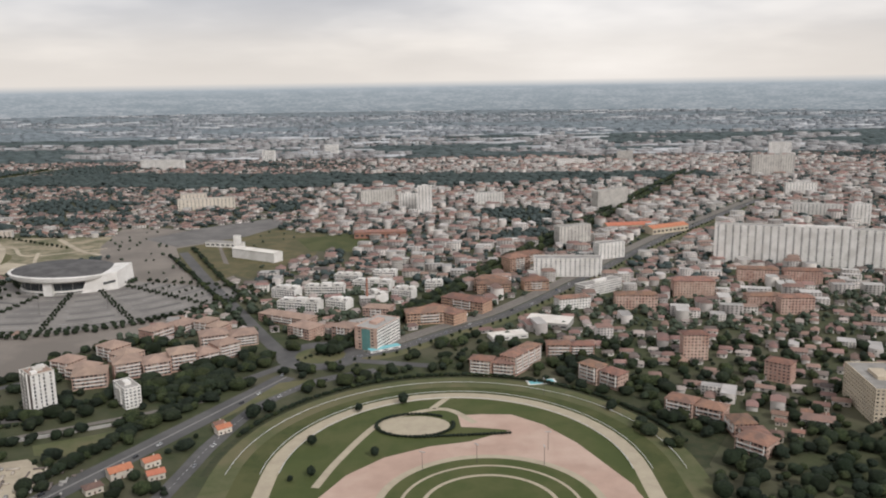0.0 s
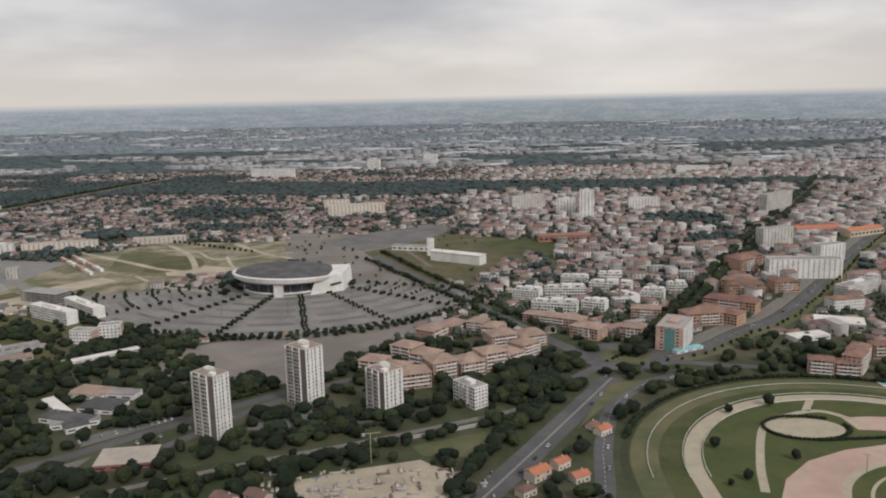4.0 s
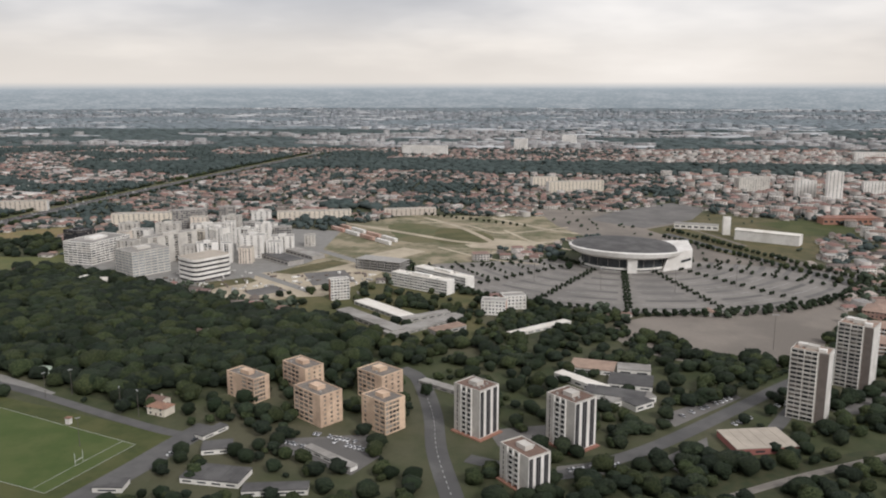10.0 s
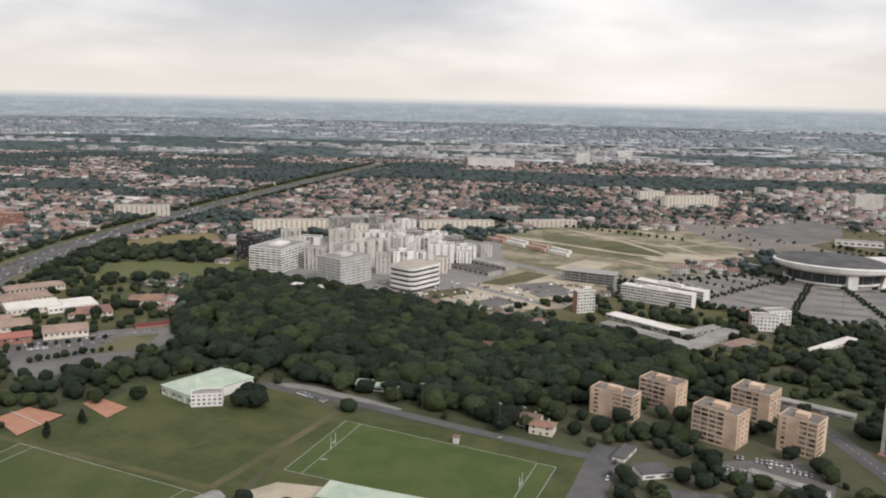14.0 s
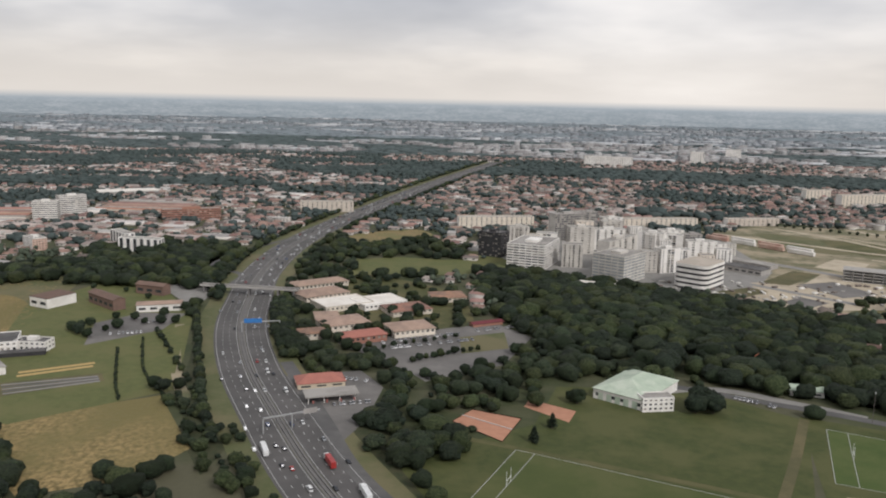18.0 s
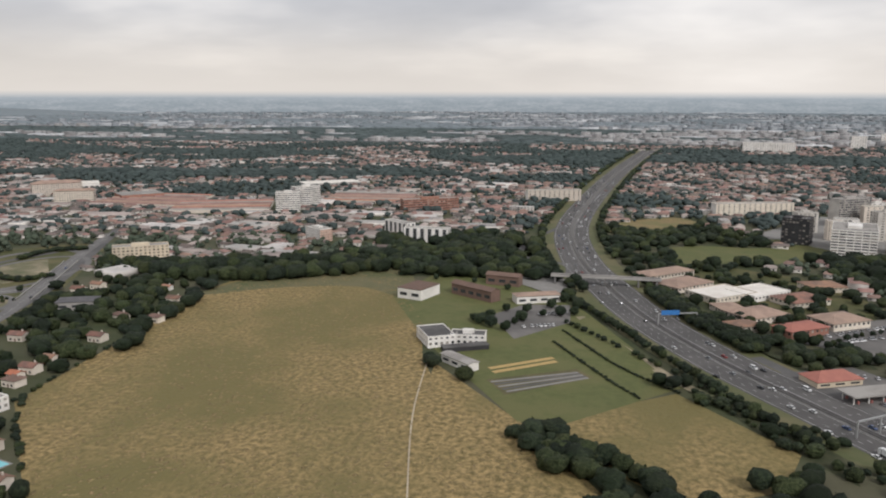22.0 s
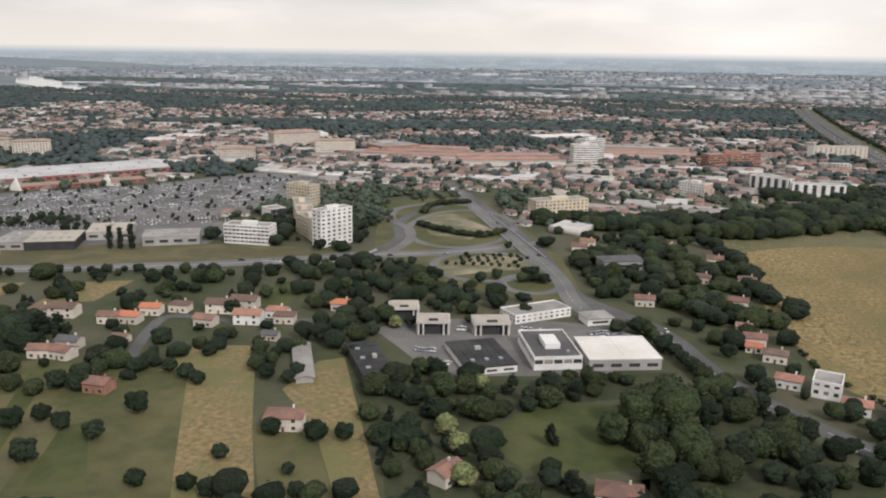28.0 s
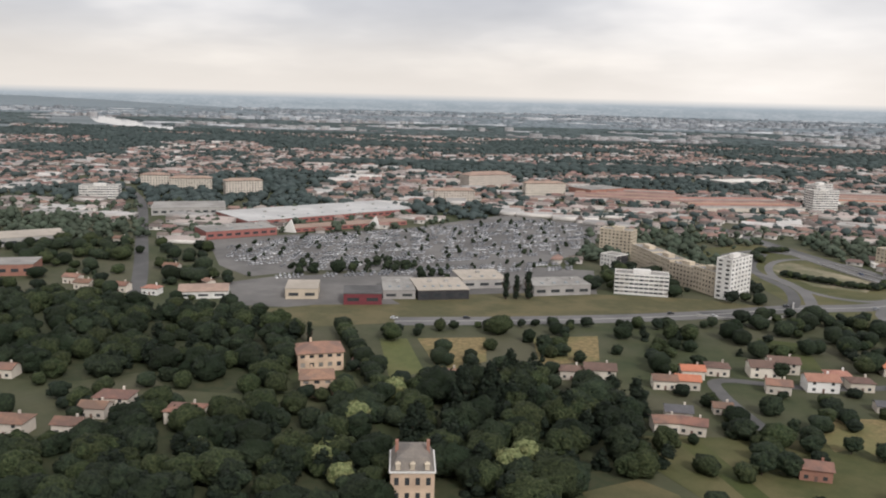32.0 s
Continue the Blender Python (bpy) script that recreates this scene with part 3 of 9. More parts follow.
def facade(u, floors, fh, style, bay, th=0.2, deep=True):
    """The wall of one side, u wide, its face at y = 0, one sheet with real openings and their reveals; grid, strips, bands, loggia, fine or blank."""
    n = max(1, round(u / bay))
    b, top = u / n, floors * fh
    fixed = {"column": ((0.1, 0.14), (0.32, 0.48), (0.52, 0.68)), "tower": ((0.03, 0.18), (0.2, 0.36), (0.38, 0.54), (0.56, 0.7)), "lines": ((0.1, 0.18), (0.34, 0.4), (0.52, 0.6), (0.8, 0.88)), "corner": ((0.1, 0.2), (0.55, 0.73), (0.77, 0.97)), "dots": ((0.16, 0.26), (0.45, 0.55), (0.74, 0.84))}.get(style)
    pier, sill = {"tower": (0.5, 0.3), "lines": (0.5, 0.25), "column": (0.5, 0.14), "corner": (0.5, 0.42), "dots": (0.5, 0.5), "grid": (0.5, 0.5), "strips": (0.52, 0.0), "bands": (0.12, 0.5), "loggia": (0.2, 0.36), "fine": (0.3, 0.42), "ribs": (0.74, 0.45), "blank": (1.0, 1.0)}[style]
    xs, zs = [-u / 2], [0.0]
    for k in range(n):
        xs += [-u / 2 + (k + pier / 2) * b, -u / 2 + (k + 1 - pier / 2) * b]
    xs.append(u / 2)
    if fixed:
        xs = [-u / 2, *[u * (e - 0.5) for ab in fixed for e in ab], u / 2]
    for i in range(floors):
        zs += [(i + max(sill, 0.02)) * fh, (i + (0.985 if i < floors - 1 else 0.85)) * fh]
    zs.append(top)
    if style == "blank":
        xs, zs = [-u / 2, u / 2], [0.0, top]
    nx, nz = len(xs), len(zs)
    g = Geo()
    vs, fs = [(x, 0.0, z) for z in zs for x in xs] + [(x, th, z) for z in zs for x in xs], []
    back = nx * nz
    for j in range(nz - 1):
        for i in range(nx - 1):
            q = (j * nx + i, j * nx + i + 1, (j + 1) * nx + i + 1, (j + 1) * nx + i)
            if style != "blank" and i % 2 == 1 and j % 2 == 1:
                if not deep:
                    continue
                for p, r in zip(q, q[1:] + q[:1]):
                    fs.append((r, p, back + p, back + r))
            else:
                fs.append(q)
    used = sorted({i for fc in fs for i in fc})
    renum = {o: k for k, o in enumerate(used)}
    return g.add([vs[o] for o in used], [tuple(renum[i] for i in fc) for fc in fs])


def block(x, y, turn, w, d, h, label, wall="white_wall", side=None, styles=("grid", "grid", "grid", "grid"), roof="flat", roof_mat="flat_roof", bay=1.9,
          pane="glass", balcony="", group="", name="apartment_building", category="apartment building", fh=STOREY, extras=True, pitch=0.32, blinds=(0, 0, 1), rail=None):
    """A storeyed building with recessed windows; front is -y. styles: front, right, back, left."""
    ob = thing(name, x, y, turn, label, category, group)
    reserve_box(x, y, turn, w, d)
    floors = max(1, round(h / fh))
    fh = h / floors
    half = ((w, -d / 2, 0), (d, w / 2, 90), (w, d / 2, 180), (d, -w / 2, 270))
    for i, (u, off, rot) in enumerate(half):
        g = facade(u, floors, fh, styles[i], bay, deep=y < 560)
        a = radians(rot)
        c, s = math.cos(a), math.sin(a)
        dist = (d if i % 2 == 0 else w) / 2
        inset = 0.0
        g.v = [(px * c - (py - dist + inset) * s, px * s + (py - dist + inset) * c, pz) for px, py, pz in g.v]
        part("wall", g, side if side and i % 2 else wall, ob)
    for i in range(floors):
        g = Geo()
        z0, z1 = i * fh, (i + 1) * fh
        ix, iy = w / 2 - 0.16, d / 2 - 0.16
        for (u, off, rot) in half:
            n = max(1, round(u / bay))
            a = radians(rot)
            c, s = math.cos(a), math.sin(a)
            dist = (d if rot in (0, 180) else w) / 2 - 0.16
            uu = u - 0.32
            for k in range(n):
                xa, xb = -uu / 2 + k * uu / n, -uu / 2 + (k + 1) * uu / n
                g.add([(px * c + dist * s, px * s - dist * c, pz) for px, pz in ((xa, z0), (xb, z0), (xb, z1), (xa, z1))], [(0, 1, 2, 3)], random.choice(blinds))
        part("glazing_band", g, [pane, "shutter"], ob)
        for side_name in balcony.split():
            b = Geo()
            lo, hi, dep = (-w * 0.42, w * 0.42, 0.75)
            if side_name == "mid":
                lo, hi = -w * 0.2, w * 0.2
            if side_name == "right":
                b.box(w / 2, -d * 0.3, z0 + 0.02, w / 2 + dep, d * 0.3, z0 + 0.16)
                b.box(w / 2 + dep - 0.1, -d * 0.3, z0 + 0.16, w / 2 + dep, d * 0.3, z0 + 0.6)
            else:
                b.box(lo, -d / 2 - dep, z0 + 0.02, hi, -d / 2, z0 + 0.16)
                b.box(lo, -d / 2 - dep, z0 + 0.16, hi, -d / 2 - dep + 0.1, z0 + 0.6)
                for e in (lo, (lo + hi) / 2, hi - 0.1):
                    b.box(e, -d / 2 - dep + 0.1, z0 + 0.16, e + 0.1, -d / 2, z1 - 0.05)
            if i:
                part("balcony", b, rail or wall, ob)
    if roof == "flat":
        top_part = part("roof", Geo().box(-w / 2 + 0.2, -d / 2 + 0.2, h - 0.1, w / 2 - 0.2, d / 2 - 0.2, h + 0.05), roof_mat, ob)
        g = Geo()
        for q in ((-w / 2, -d / 2, w / 2, -d / 2 + 0.25), (-w / 2, d / 2 - 0.25, w / 2, d / 2), (-w / 2, -d / 2 + 0.25, -w / 2 + 0.25, d / 2 - 0.25), (w / 2 - 0.25, -d / 2 + 0.25, w / 2, d / 2 - 0.25)):
            g.box(q[0], q[1], h + 0.001, q[2], q[3], h + 0.4)
        part("parapet", g, wall, top_part)
        if extras and w > 6 and d > 5:
            part("lift_housing", Geo().box(-w * 0.16, -d * 0.2, h + 0.05, w * 0.16, d * 0.16, h + 1.5), wall, top_part)
            for k in range(3 if h < 12 else 6):
                px, py = random.uniform(-0.4, 0.32) * w, random.uniform(-0.4, 0.32) * d
                part("roof_vent", Geo().box(px, py, h + 0.05, px + 0.7, py + 0.6, h + 0.55), "concrete", top_part)
    else:
        o = 0.45
        rise = pitch * min(w, d)
        if w >= d:
            g = roof_form(roof)(Geo(), -w / 2 - o, -d / 2 - o, w / 2 + o, d / 2 + o, h, rise)
        else:
            g = Geo().hip(-w / 2 - o, -d / 2 - o, w / 2 + o, d / 2 + o, h, rise)
        top_part = part("roof", g, roof_mat, ob)
        if roof == "gable" and w >= d:
            part("gable_wall", Geo().add([(sx * (w / 2 - 0.05), yy, zz) for sx in (-1, 1) for yy, zz in ((-d / 2, h), (d / 2, h), (0, h + rise - 0.25))], [(0, 2, 1), (3, 4, 5)]), wall, ob)
        if extras:
            part("chimney", Geo().box(-w * 0.2, d * 0.1, h + rise * 0.3, -w * 0.2 + 0.6, d * 0.1 + 0.5, h + rise + 0.7), wall, top_part)
    return ob


def roof_form(kind):
    return Geo.gable if kind == "gable" else Geo.hip


def hall(x, y, turn, w, d, h, label, wall="concrete", roof_mat="white_roof", roof="flat", pitch=0.15, skylights=0, door=True, name="warehouse", category="warehouse", ribs=6):
    """A broad low building: walls, a roof with a kerb, doors, skylights."""
    ob = thing(name, x, y, turn, label, category)
    reserve_box(x, y, turn, w, d)
    h = max(1.3, 0.74 * h)
    part("wall", Geo().gabled(w, d, h, pitch * d - 0.05) if roof == "gable" else Geo().box(-w / 2, -d / 2, 0, w / 2, d / 2, h), wall, ob)
    if roof == "flat":
        top_part = part("roof", Geo().box(-w / 2 - 0.12, -d / 2 - 0.12, h + 0.001, w / 2 + 0.12, d / 2 + 0.12, h + 0.3), roof_mat, ob)
        top = h + 0.3
        g = Geo()
        for k in range(1, ribs):
            px = -w / 2 + w * k / ribs
            g.box(px - 0.06, -d / 2 + 0.1, top, px + 0.06, d / 2 - 0.1, top + 0.07)
        part("roof_seam", g, roof_mat, top_part)
    else:
        rise = pitch * d
        top_part = part("roof", roof_form(roof)(Geo(), -w / 2 - 0.4, -d / 2 - 0.4, w / 2 + 0.4, d / 2 + 0.4, h, rise), roof_mat, ob)
        top = h + rise * 0.5
    for k in range(skylights):
        px = -w * 0.42 + w * 0.84 * (k + 0.5) / skylights
        if roof == "flat":
            part("skylight", Geo().box(px - 0.5, -d * 0.3, top, px + 0.5, -d * 0.3 + 1.2, top + 0.35), "light_glass", top_part)
            if k % 2:
                part("roof_unit", Geo().box(px - 0.8, d * 0.1, top, px + 0.8, d * 0.1 + 1.1, top + 0.8), "concrete", top_part)
    if door:
        n = max(1, int(w / 4.5))
        for k in range(n):
            px = -w / 2 + w * (k + 0.5) / n
            part("window", Geo().box(px - w / n * 0.3, -d / 2 - 0.06, h * 0.34, px + w / n * 0.3, -d / 2 + 0.05, h * 0.64), "glass", ob)
    return ob


def build_house(x, y, turn, w, d, h, wall, roof_mat, roof, label, group=""):
    """A dwelling with a tiled roof, chimney, shuttered windows and a door."""
    ob = thing("house", x, y, turn, label, "house", group)
    rise = 0.24 * d
    part("wall", Geo().gabled(w, d, h, rise - 0.03) if roof == "gable" else Geo().box(-w / 2, -d / 2, 0, w / 2, d / 2, h), wall, ob)
    top_part = part("roof", roof_form(roof)(Geo(), -w / 2 - 0.35, -d / 2 - 0.35, w / 2 + 0.35, d / 2 + 0.35, h, rise, th=0.12), roof_mat, ob)
    part("chimney", Geo().box(w * 0.2, d * 0.08, h + rise * 0.4, w * 0.2 + 0.45, d * 0.08 + 0.4, h + rise + 0.55), wall, top_part)
    for fl in range(max(1, round(h / STOREY))):
        z = fl * STOREY + 0.5
        for px in (-w * 0.3, w * 0.28):
            part("window", Geo().box(px - 0.4, -d / 2 - 0.05, z, px + 0.4, -d / 2 + 0.05, z + 0.75), "glass", ob)
    part("door", Geo().box(-0.3, -d / 2 - 0.05, 0.02, 0.3, -d / 2 + 0.05, 1.15), "brown_roof", ob)
    return ob


HOUSES, HOUSE_PLACES = {}, []


def house(x, y, turn=0.0, kind="tile", size=1, group="suburban houses"):
    """kind: tile, orange, brown, white or grey; size 0 small, 1 usual, 2 large."""
    if any(math.hypot(x - px, y - py) < 5.2 for px, py in HOUSE_PLACES):
        return None
    HOUSE_PLACES.append((x, y))
    reserve_box(x, y, turn, 7 + 2 * size, 6 + size, 1.5)
    w, d, h = ((4.3, 3.6, 1.7), (6.0, 4.4, 2.4), (8.0, 5.3, 3.0))[size]
    form = "hip" if (kind, size) in (("tile", 2), ("brown", 1), ("white", 1)) else "gable"
    if (kind, size) in HOUSES:
        return copy_thing(HOUSES[kind, size], pose(x, y, 0, 0, 0, turn))
    wall, roof_mat, words = {"tile": ("house_wall", "tile_roof", "beige rendered house with a weathered terracotta tile roof"),
                             "orange": ("house_wall", "orange_roof", "pale rendered house with a bright orange tile roof"),
                             "brown": ("house_wall", "brown_roof", "rendered house with a dark brown tile roof"),
                             "white": ("white_wall", "salmon_roof", "white rendered house with a red tile roof"),
                             "brick": ("brick_wall", "tile_roof", "old brick house with a terracotta tile roof"),
                             "grey": ("house_wall", "slate_roof", "rendered house with a grey roof")}[kind]
    HOUSES[kind, size] = build_house(x, y, turn, w, d, h, wall, roof_mat, form, words, group)
    return HOUSES[kind, size]


# ---- trees ----
def ball(level):
    bm = bmesh.new()
    bmesh.ops.create_icosphere(bm, subdivisions=level, radius=1.0)
    vs, fs = [tuple(v.co) for v in bm.verts], [tuple(v.index for v in f.verts) for f in bm.faces]
    bm.free()
    return vs, fs


BALL = {k: ball(k) for k in (1, 2, 3)}


def lump(g, c, r, rng, squash=0.85, slot=0, rough=0.28):
    """A small uneven clump."""
    vs = []
    for v in BALL[1][0]:
        k = r * (1 + rng.uniform(-rough, rough))
        vs.append((c[0] + v[0] * k, c[1] + v[1] * k, c[2] + v[2] * k * squash))
    g.add(vs, BALL[1][1], slot)


def mass(g, c, r, rng, level, squash=0.9, rough=0.2):
    """A leafy mass: a dome pushed in and out at two scales."""
    shift = Vector((rng.uniform(0, 90), rng.uniform(0, 90), rng.uniform(0, 90)))
    vs = []
    for v in BALL[level][0]:
        d = Vector(v)
        k = r * (1 + rough * 1.7 * noise.noise(d * 1.6 + shift) + rough * 1.1 * noise.noise(d * 4.3 + shift) + rng.uniform(-0.05, 0.05))
        vs.append((c[0] + v[0] * k, c[1] + v[1] * k, c[2] + v[2] * k * squash))
    g.add(vs, BALL[level][1])


def crown_geo(seed, lumps=9, leaves=220, shape="round", leaf=0.13, level=2):
    """A crown of unit height and about unit width: a domed mass with side boughs, and leafy sprays that break its outline."""
    rng = random.Random(seed)
    g = Geo()
    centres = []
    if shape == "round":
        r0 = rng.uniform(0.38, 0.45)
        c0 = (rng.uniform(-0.04, 0.04), rng.uniform(-0.04, 0.04), 0.5)
        mass(g, c0, r0, rng, level, rng.uniform(0.88, 1.08))
        centres += [(c0, r0)] * max(2, lumps)
        for k in range(lumps):
            a, z = 6.2832 * (k + rng.uniform(-0.3, 0.3)) / lumps, rng.uniform(0.28, 0.78)
            r = rng.uniform(0.15, 0.23)
            q = 0.3 * math.sqrt(max(0.1, 1 - ((z - 0.45) / 0.5) ** 2))
            c = (q * math.cos(a), q * math.sin(a), z)
            mass(g, c, r, rng, max(1, level - 1), 0.85, 0.24)
            centres.append((c, r))
    for k in range(lumps if shape != "round" else 0):
        a, q = rng.uniform(0, 6.283), rng.random() ** 0.5
        if shape == "spire":
            z = rng.uniform(0.2, 0.85)
            rad, r, z = 0.05 * (1 - z), 0.13 * (1.15 - z * 0.7), 0.1 + 0.85 * k / lumps
        else:
            z = 0.12 + 0.8 * k / lumps
            rad, r = 0.34 * (1.02 - z), 0.10 + 0.17 * (1 - z)
        c = (rad * q * math.cos(a), rad * q * math.sin(a), z)
        centres.append((c, r))
        lump(g, c, r, rng, 0.85 if shape != "cedar" else 0.5)
    for k in range(leaves):
        c, r = rng.choice(centres)
        n = Vector((rng.gauss(0, 1), rng.gauss(0, 1), rng.gauss(0.35, 1))).normalized()
        p = Vector(c) + n * r * rng.uniform(0.86, 1.16)
        t = n.orthogonal().normalized()
        t.rotate(Matrix.Rotation(rng.uniform(0, 6.28), 3, n))
        b = n.cross(t)
        s = leaf * rng.uniform(0.5, 1.1)
        tip = n * s * rng.uniform(-0.2, 0.6)
        g.add([tuple(p - t * s * 0.5), tuple(p + b * s * 0.5 + tip * 0.6), tuple(p + t * s * 0.5 + tip), tuple(p - b * s * 0.5 + tip * 0.3)], [(0, 1, 2, 3)])
    return g


def trunk_geo(seed, top=0.6):
    rng = random.Random(seed)
    g = Geo().cyl(0, 0, 0, top * 0.5, 0.035, 0.026, 7)
    for k in range(4):
        a = k * 1.6 + rng.uniform(-0.4, 0.4)
        g.beam((0, 0, top * 0.42), (0.18 * math.cos(a), 0.18 * math.sin(a), top * rng.uniform(0.8, 1.1)), 0.014)
    return g


CROWNS = {
    "broad": [("leaf", crown_geo(k, 6, 300, leaf=0.09, level=3).mesh("crown", "leaf")) for k in range(5)],
    "fresh": [("leaf_fresh", crown_geo(20 + k, 6, 300, leaf=0.09, level=3).mesh("crown", "leaf_fresh")) for k in range(3)],
    "pale": [("leaf_pale", crown_geo(30 + k, 7, 340, leaf=0.1, level=3).mesh("crown", "leaf_pale")) for k in range(2)],
    "dark": [("leaf_dark", crown_geo(40 + k, 5, 300, leaf=0.09, level=3).mesh("crown", "leaf_dark")) for k in range(3)],
    "spire": [("leaf_dark", crown_geo(50 + k, 10, 260, "spire", 0.07).mesh("crown", "leaf_dark")) for k in range(2)],
    "cedar": [("leaf_dark", crown_geo(60 + k, 12, 420, "cedar").mesh("crown", "leaf_dark")) for k in range(2)],
}
TRUNK = trunk_geo(1).mesh("trunk", "bark")
TREE_WORDS = {"broad": "deciduous tree with a full dark green crown", "fresh": "young deciduous tree with a fresh green crown", "pale": "tree with pale yellow-green flowering crown",
              "dark": "dark evergreen tree with a dense crown", "spire": "slender dark green cypress-like tree", "cedar": "tall dark conifer with tiered boughs"}
tree_rng = random.Random(5)


def tree(x, y, h=6.0, kind="broad", wide=1.0, group="scattered trees"):
    ob = thing("tree", x, y, tree_rng.uniform(0, 360), TREE_WORDS[kind], "tree", group)
    w = h * wide * (1.0 if kind in ("broad", "fresh", "pale", "dark") else 0.9)
    ob.scale = (w, w, h)
    t = part("trunk", TRUNK, None, ob)
    c = part("crown", tree_rng.choice(CROWNS[kind])[1], None, ob)
    c.location.z = 0.04
    return ob


WOOD_TREES = [crown_geo(70 + k, 3, 18, leaf=0.12) for k in range(6)]
GARDEN_TREES = [crown_geo(110 + k, 2, 7, leaf=0.14) for k in range(6)]
NEAR_TREES = [crown_geo(170 + k, 12 if k == 3 else 4, 170, "cedar" if k == 3 else "round", leaf=0.085, level=3) for k in range(6)]
for trees in (WOOD_TREES, NEAR_TREES, GARDEN_TREES):
    for k, g in enumerate(trees):
        g.m = [(0, 2, 0, 1, 2, 0)[k]] * len(g.f)
WOOD_MATS = ["leaf", "leaf_dark", "leaf_fresh"]
BUSH = [crown_geo(90 + k, 2, 14, leaf=0.2) for k in range(3)]


def wood(name, poly, spacing, hmin, hmax, label, mix=(0, 0, 1, 1, 2, 3, 3, 4, 5), seed=1, floor=True, near=False):
    """Woodland: a dark floor and a closed, uneven canopy."""
    rng = random.Random(seed)
    if floor:
        area("woodland_floor", poly, "forest_floor", "shaded leaf litter under the trees", z=0.02)
    xs, ys = [p[0] for p in poly], [p[1] for p in poly]
    rows = []
    n = int(0.82 * (max(xs) - min(xs)) * (max(ys) - min(ys)) / spacing ** 2)
    px = np.array([rng.uniform(min(xs), max(xs)) for _ in range(n)])
    py = np.array([rng.uniform(min(ys), max(ys)) for _ in range(n)])
    for x, y, ok in zip(px, py, inside(poly, px, py)):
        if ok and clear(x, y):
            h = rng.uniform(hmin, hmax)
            w = h * rng.uniform(0.95, 1.35) if near else h * rng.uniform(1.1, 1.6)
            rows.append((rng.choice(mix), x, y, -0.1 * h, rng.uniform(0, 360), w * rng.uniform(0.85, 1.2), w * rng.uniform(0.8, 1.05), h))
    paint(poly, taken, True)
    return scatter(name, NEAR_TREES if near else WOOD_TREES, rows, WOOD_MATS, label, "woodland")


def tree_row(name, pts, step, h, label, seed=1, wide=1.1, mix=(0, 1, 2, 3), gaps=0.0, group="", off=0.0):
    rng = random.Random(seed)
    rows = []
    for x, y, a in along(pts, step, off):
        if rng.random() >= gaps:
            hh = h * rng.uniform(0.8, 1.2)
            w = hh * wide * rng.uniform(0.85, 1.15)
            rows.append((rng.choice(mix), x + rng.uniform(-0.12, 0.12) * step, y + rng.uniform(-0.12, 0.12) * step, 0, rng.uniform(0, 360), w, w, hh))
    return scatter(name, WOOD_TREES, rows, WOOD_MATS, label, "tree row", group)


# ---- vehicles ----
def car_parts(kind):
    if kind == "car":
        b = Geo().prism([(-1.2, -0.48), (1.2, -0.48), (1.27, 0), (1.2, 0.48), (-1.2, 0.48), (-1.25, 0)], 0.16, 0.48)
        c = Geo().add([(-1.0, -0.44, 0.48), (0.62, -0.44, 0.48), (0.62, 0.44, 0.48), (-1.0, 0.44, 0.48), (-0.8, -0.36, 0.82), (0.2, -0.36, 0.82), (0.2, 0.36, 0.82), (-0.8, 0.36, 0.82)],
                      [(0, 1, 5, 4), (1, 2, 6, 5), (2, 3, 7, 6), (3, 0, 4, 7)])
        r = Geo().box(-0.8, -0.36, 0.8, 0.2, 0.36, 0.84)
        return b, c, r, 1.2, 0.8
    if kind == "van":
        b = Geo().prism([(-1.5, -0.52), (1.45, -0.52), (1.5, 0), (1.45, 0.52), (-1.5, 0.52)], 0.18, 0.75)
        c = Geo().add([(-1.48, -0.5, 0.75), (1.0, -0.5, 0.75), (1.0, 0.5, 0.75), (-1.48, 0.5, 0.75), (-1.45, -0.46, 1.18), (0.6, -0.46, 1.18), (0.6, 0.46, 1.18), (-1.45, 0.46, 1.18)],
                      [(0, 1, 5, 4), (1, 2, 6, 5), (2, 3, 7, 6), (3, 0, 4, 7)])
        r = Geo().box(-1.45, -0.46, 1.16, 0.6, 0.46, 1.22)
        return b, c, r, 1.5, 1.0
    b = Geo().box(-4.2, -0.72, 0.55, 2.2, 0.72, 2.2)
    c = Geo().box(2.45, -0.68, 0.3, 3.6, 0.68, 1.75)
    r = Geo().box(2.45, -0.6, 1.75, 3.2, 0.6, 2.0)
    return b, c, r, 4.0, 3.0


WHEEL = Geo()
WHEEL.add([(0.19 * math.cos(k * 0.7854), s * 0.09, 0.19 + 0.19 * math.sin(k * 0.7854)) for s in (-1, 1) for k in range(8)],
          [(k, (k + 1) % 8, 8 + (k + 1) % 8, 8 + k) for k in range(8)] + [tuple(range(7, -1, -1)), tuple(range(8, 16))])
WHEEL = WHEEL.mesh("wheel", "tyre")
CARS = {}


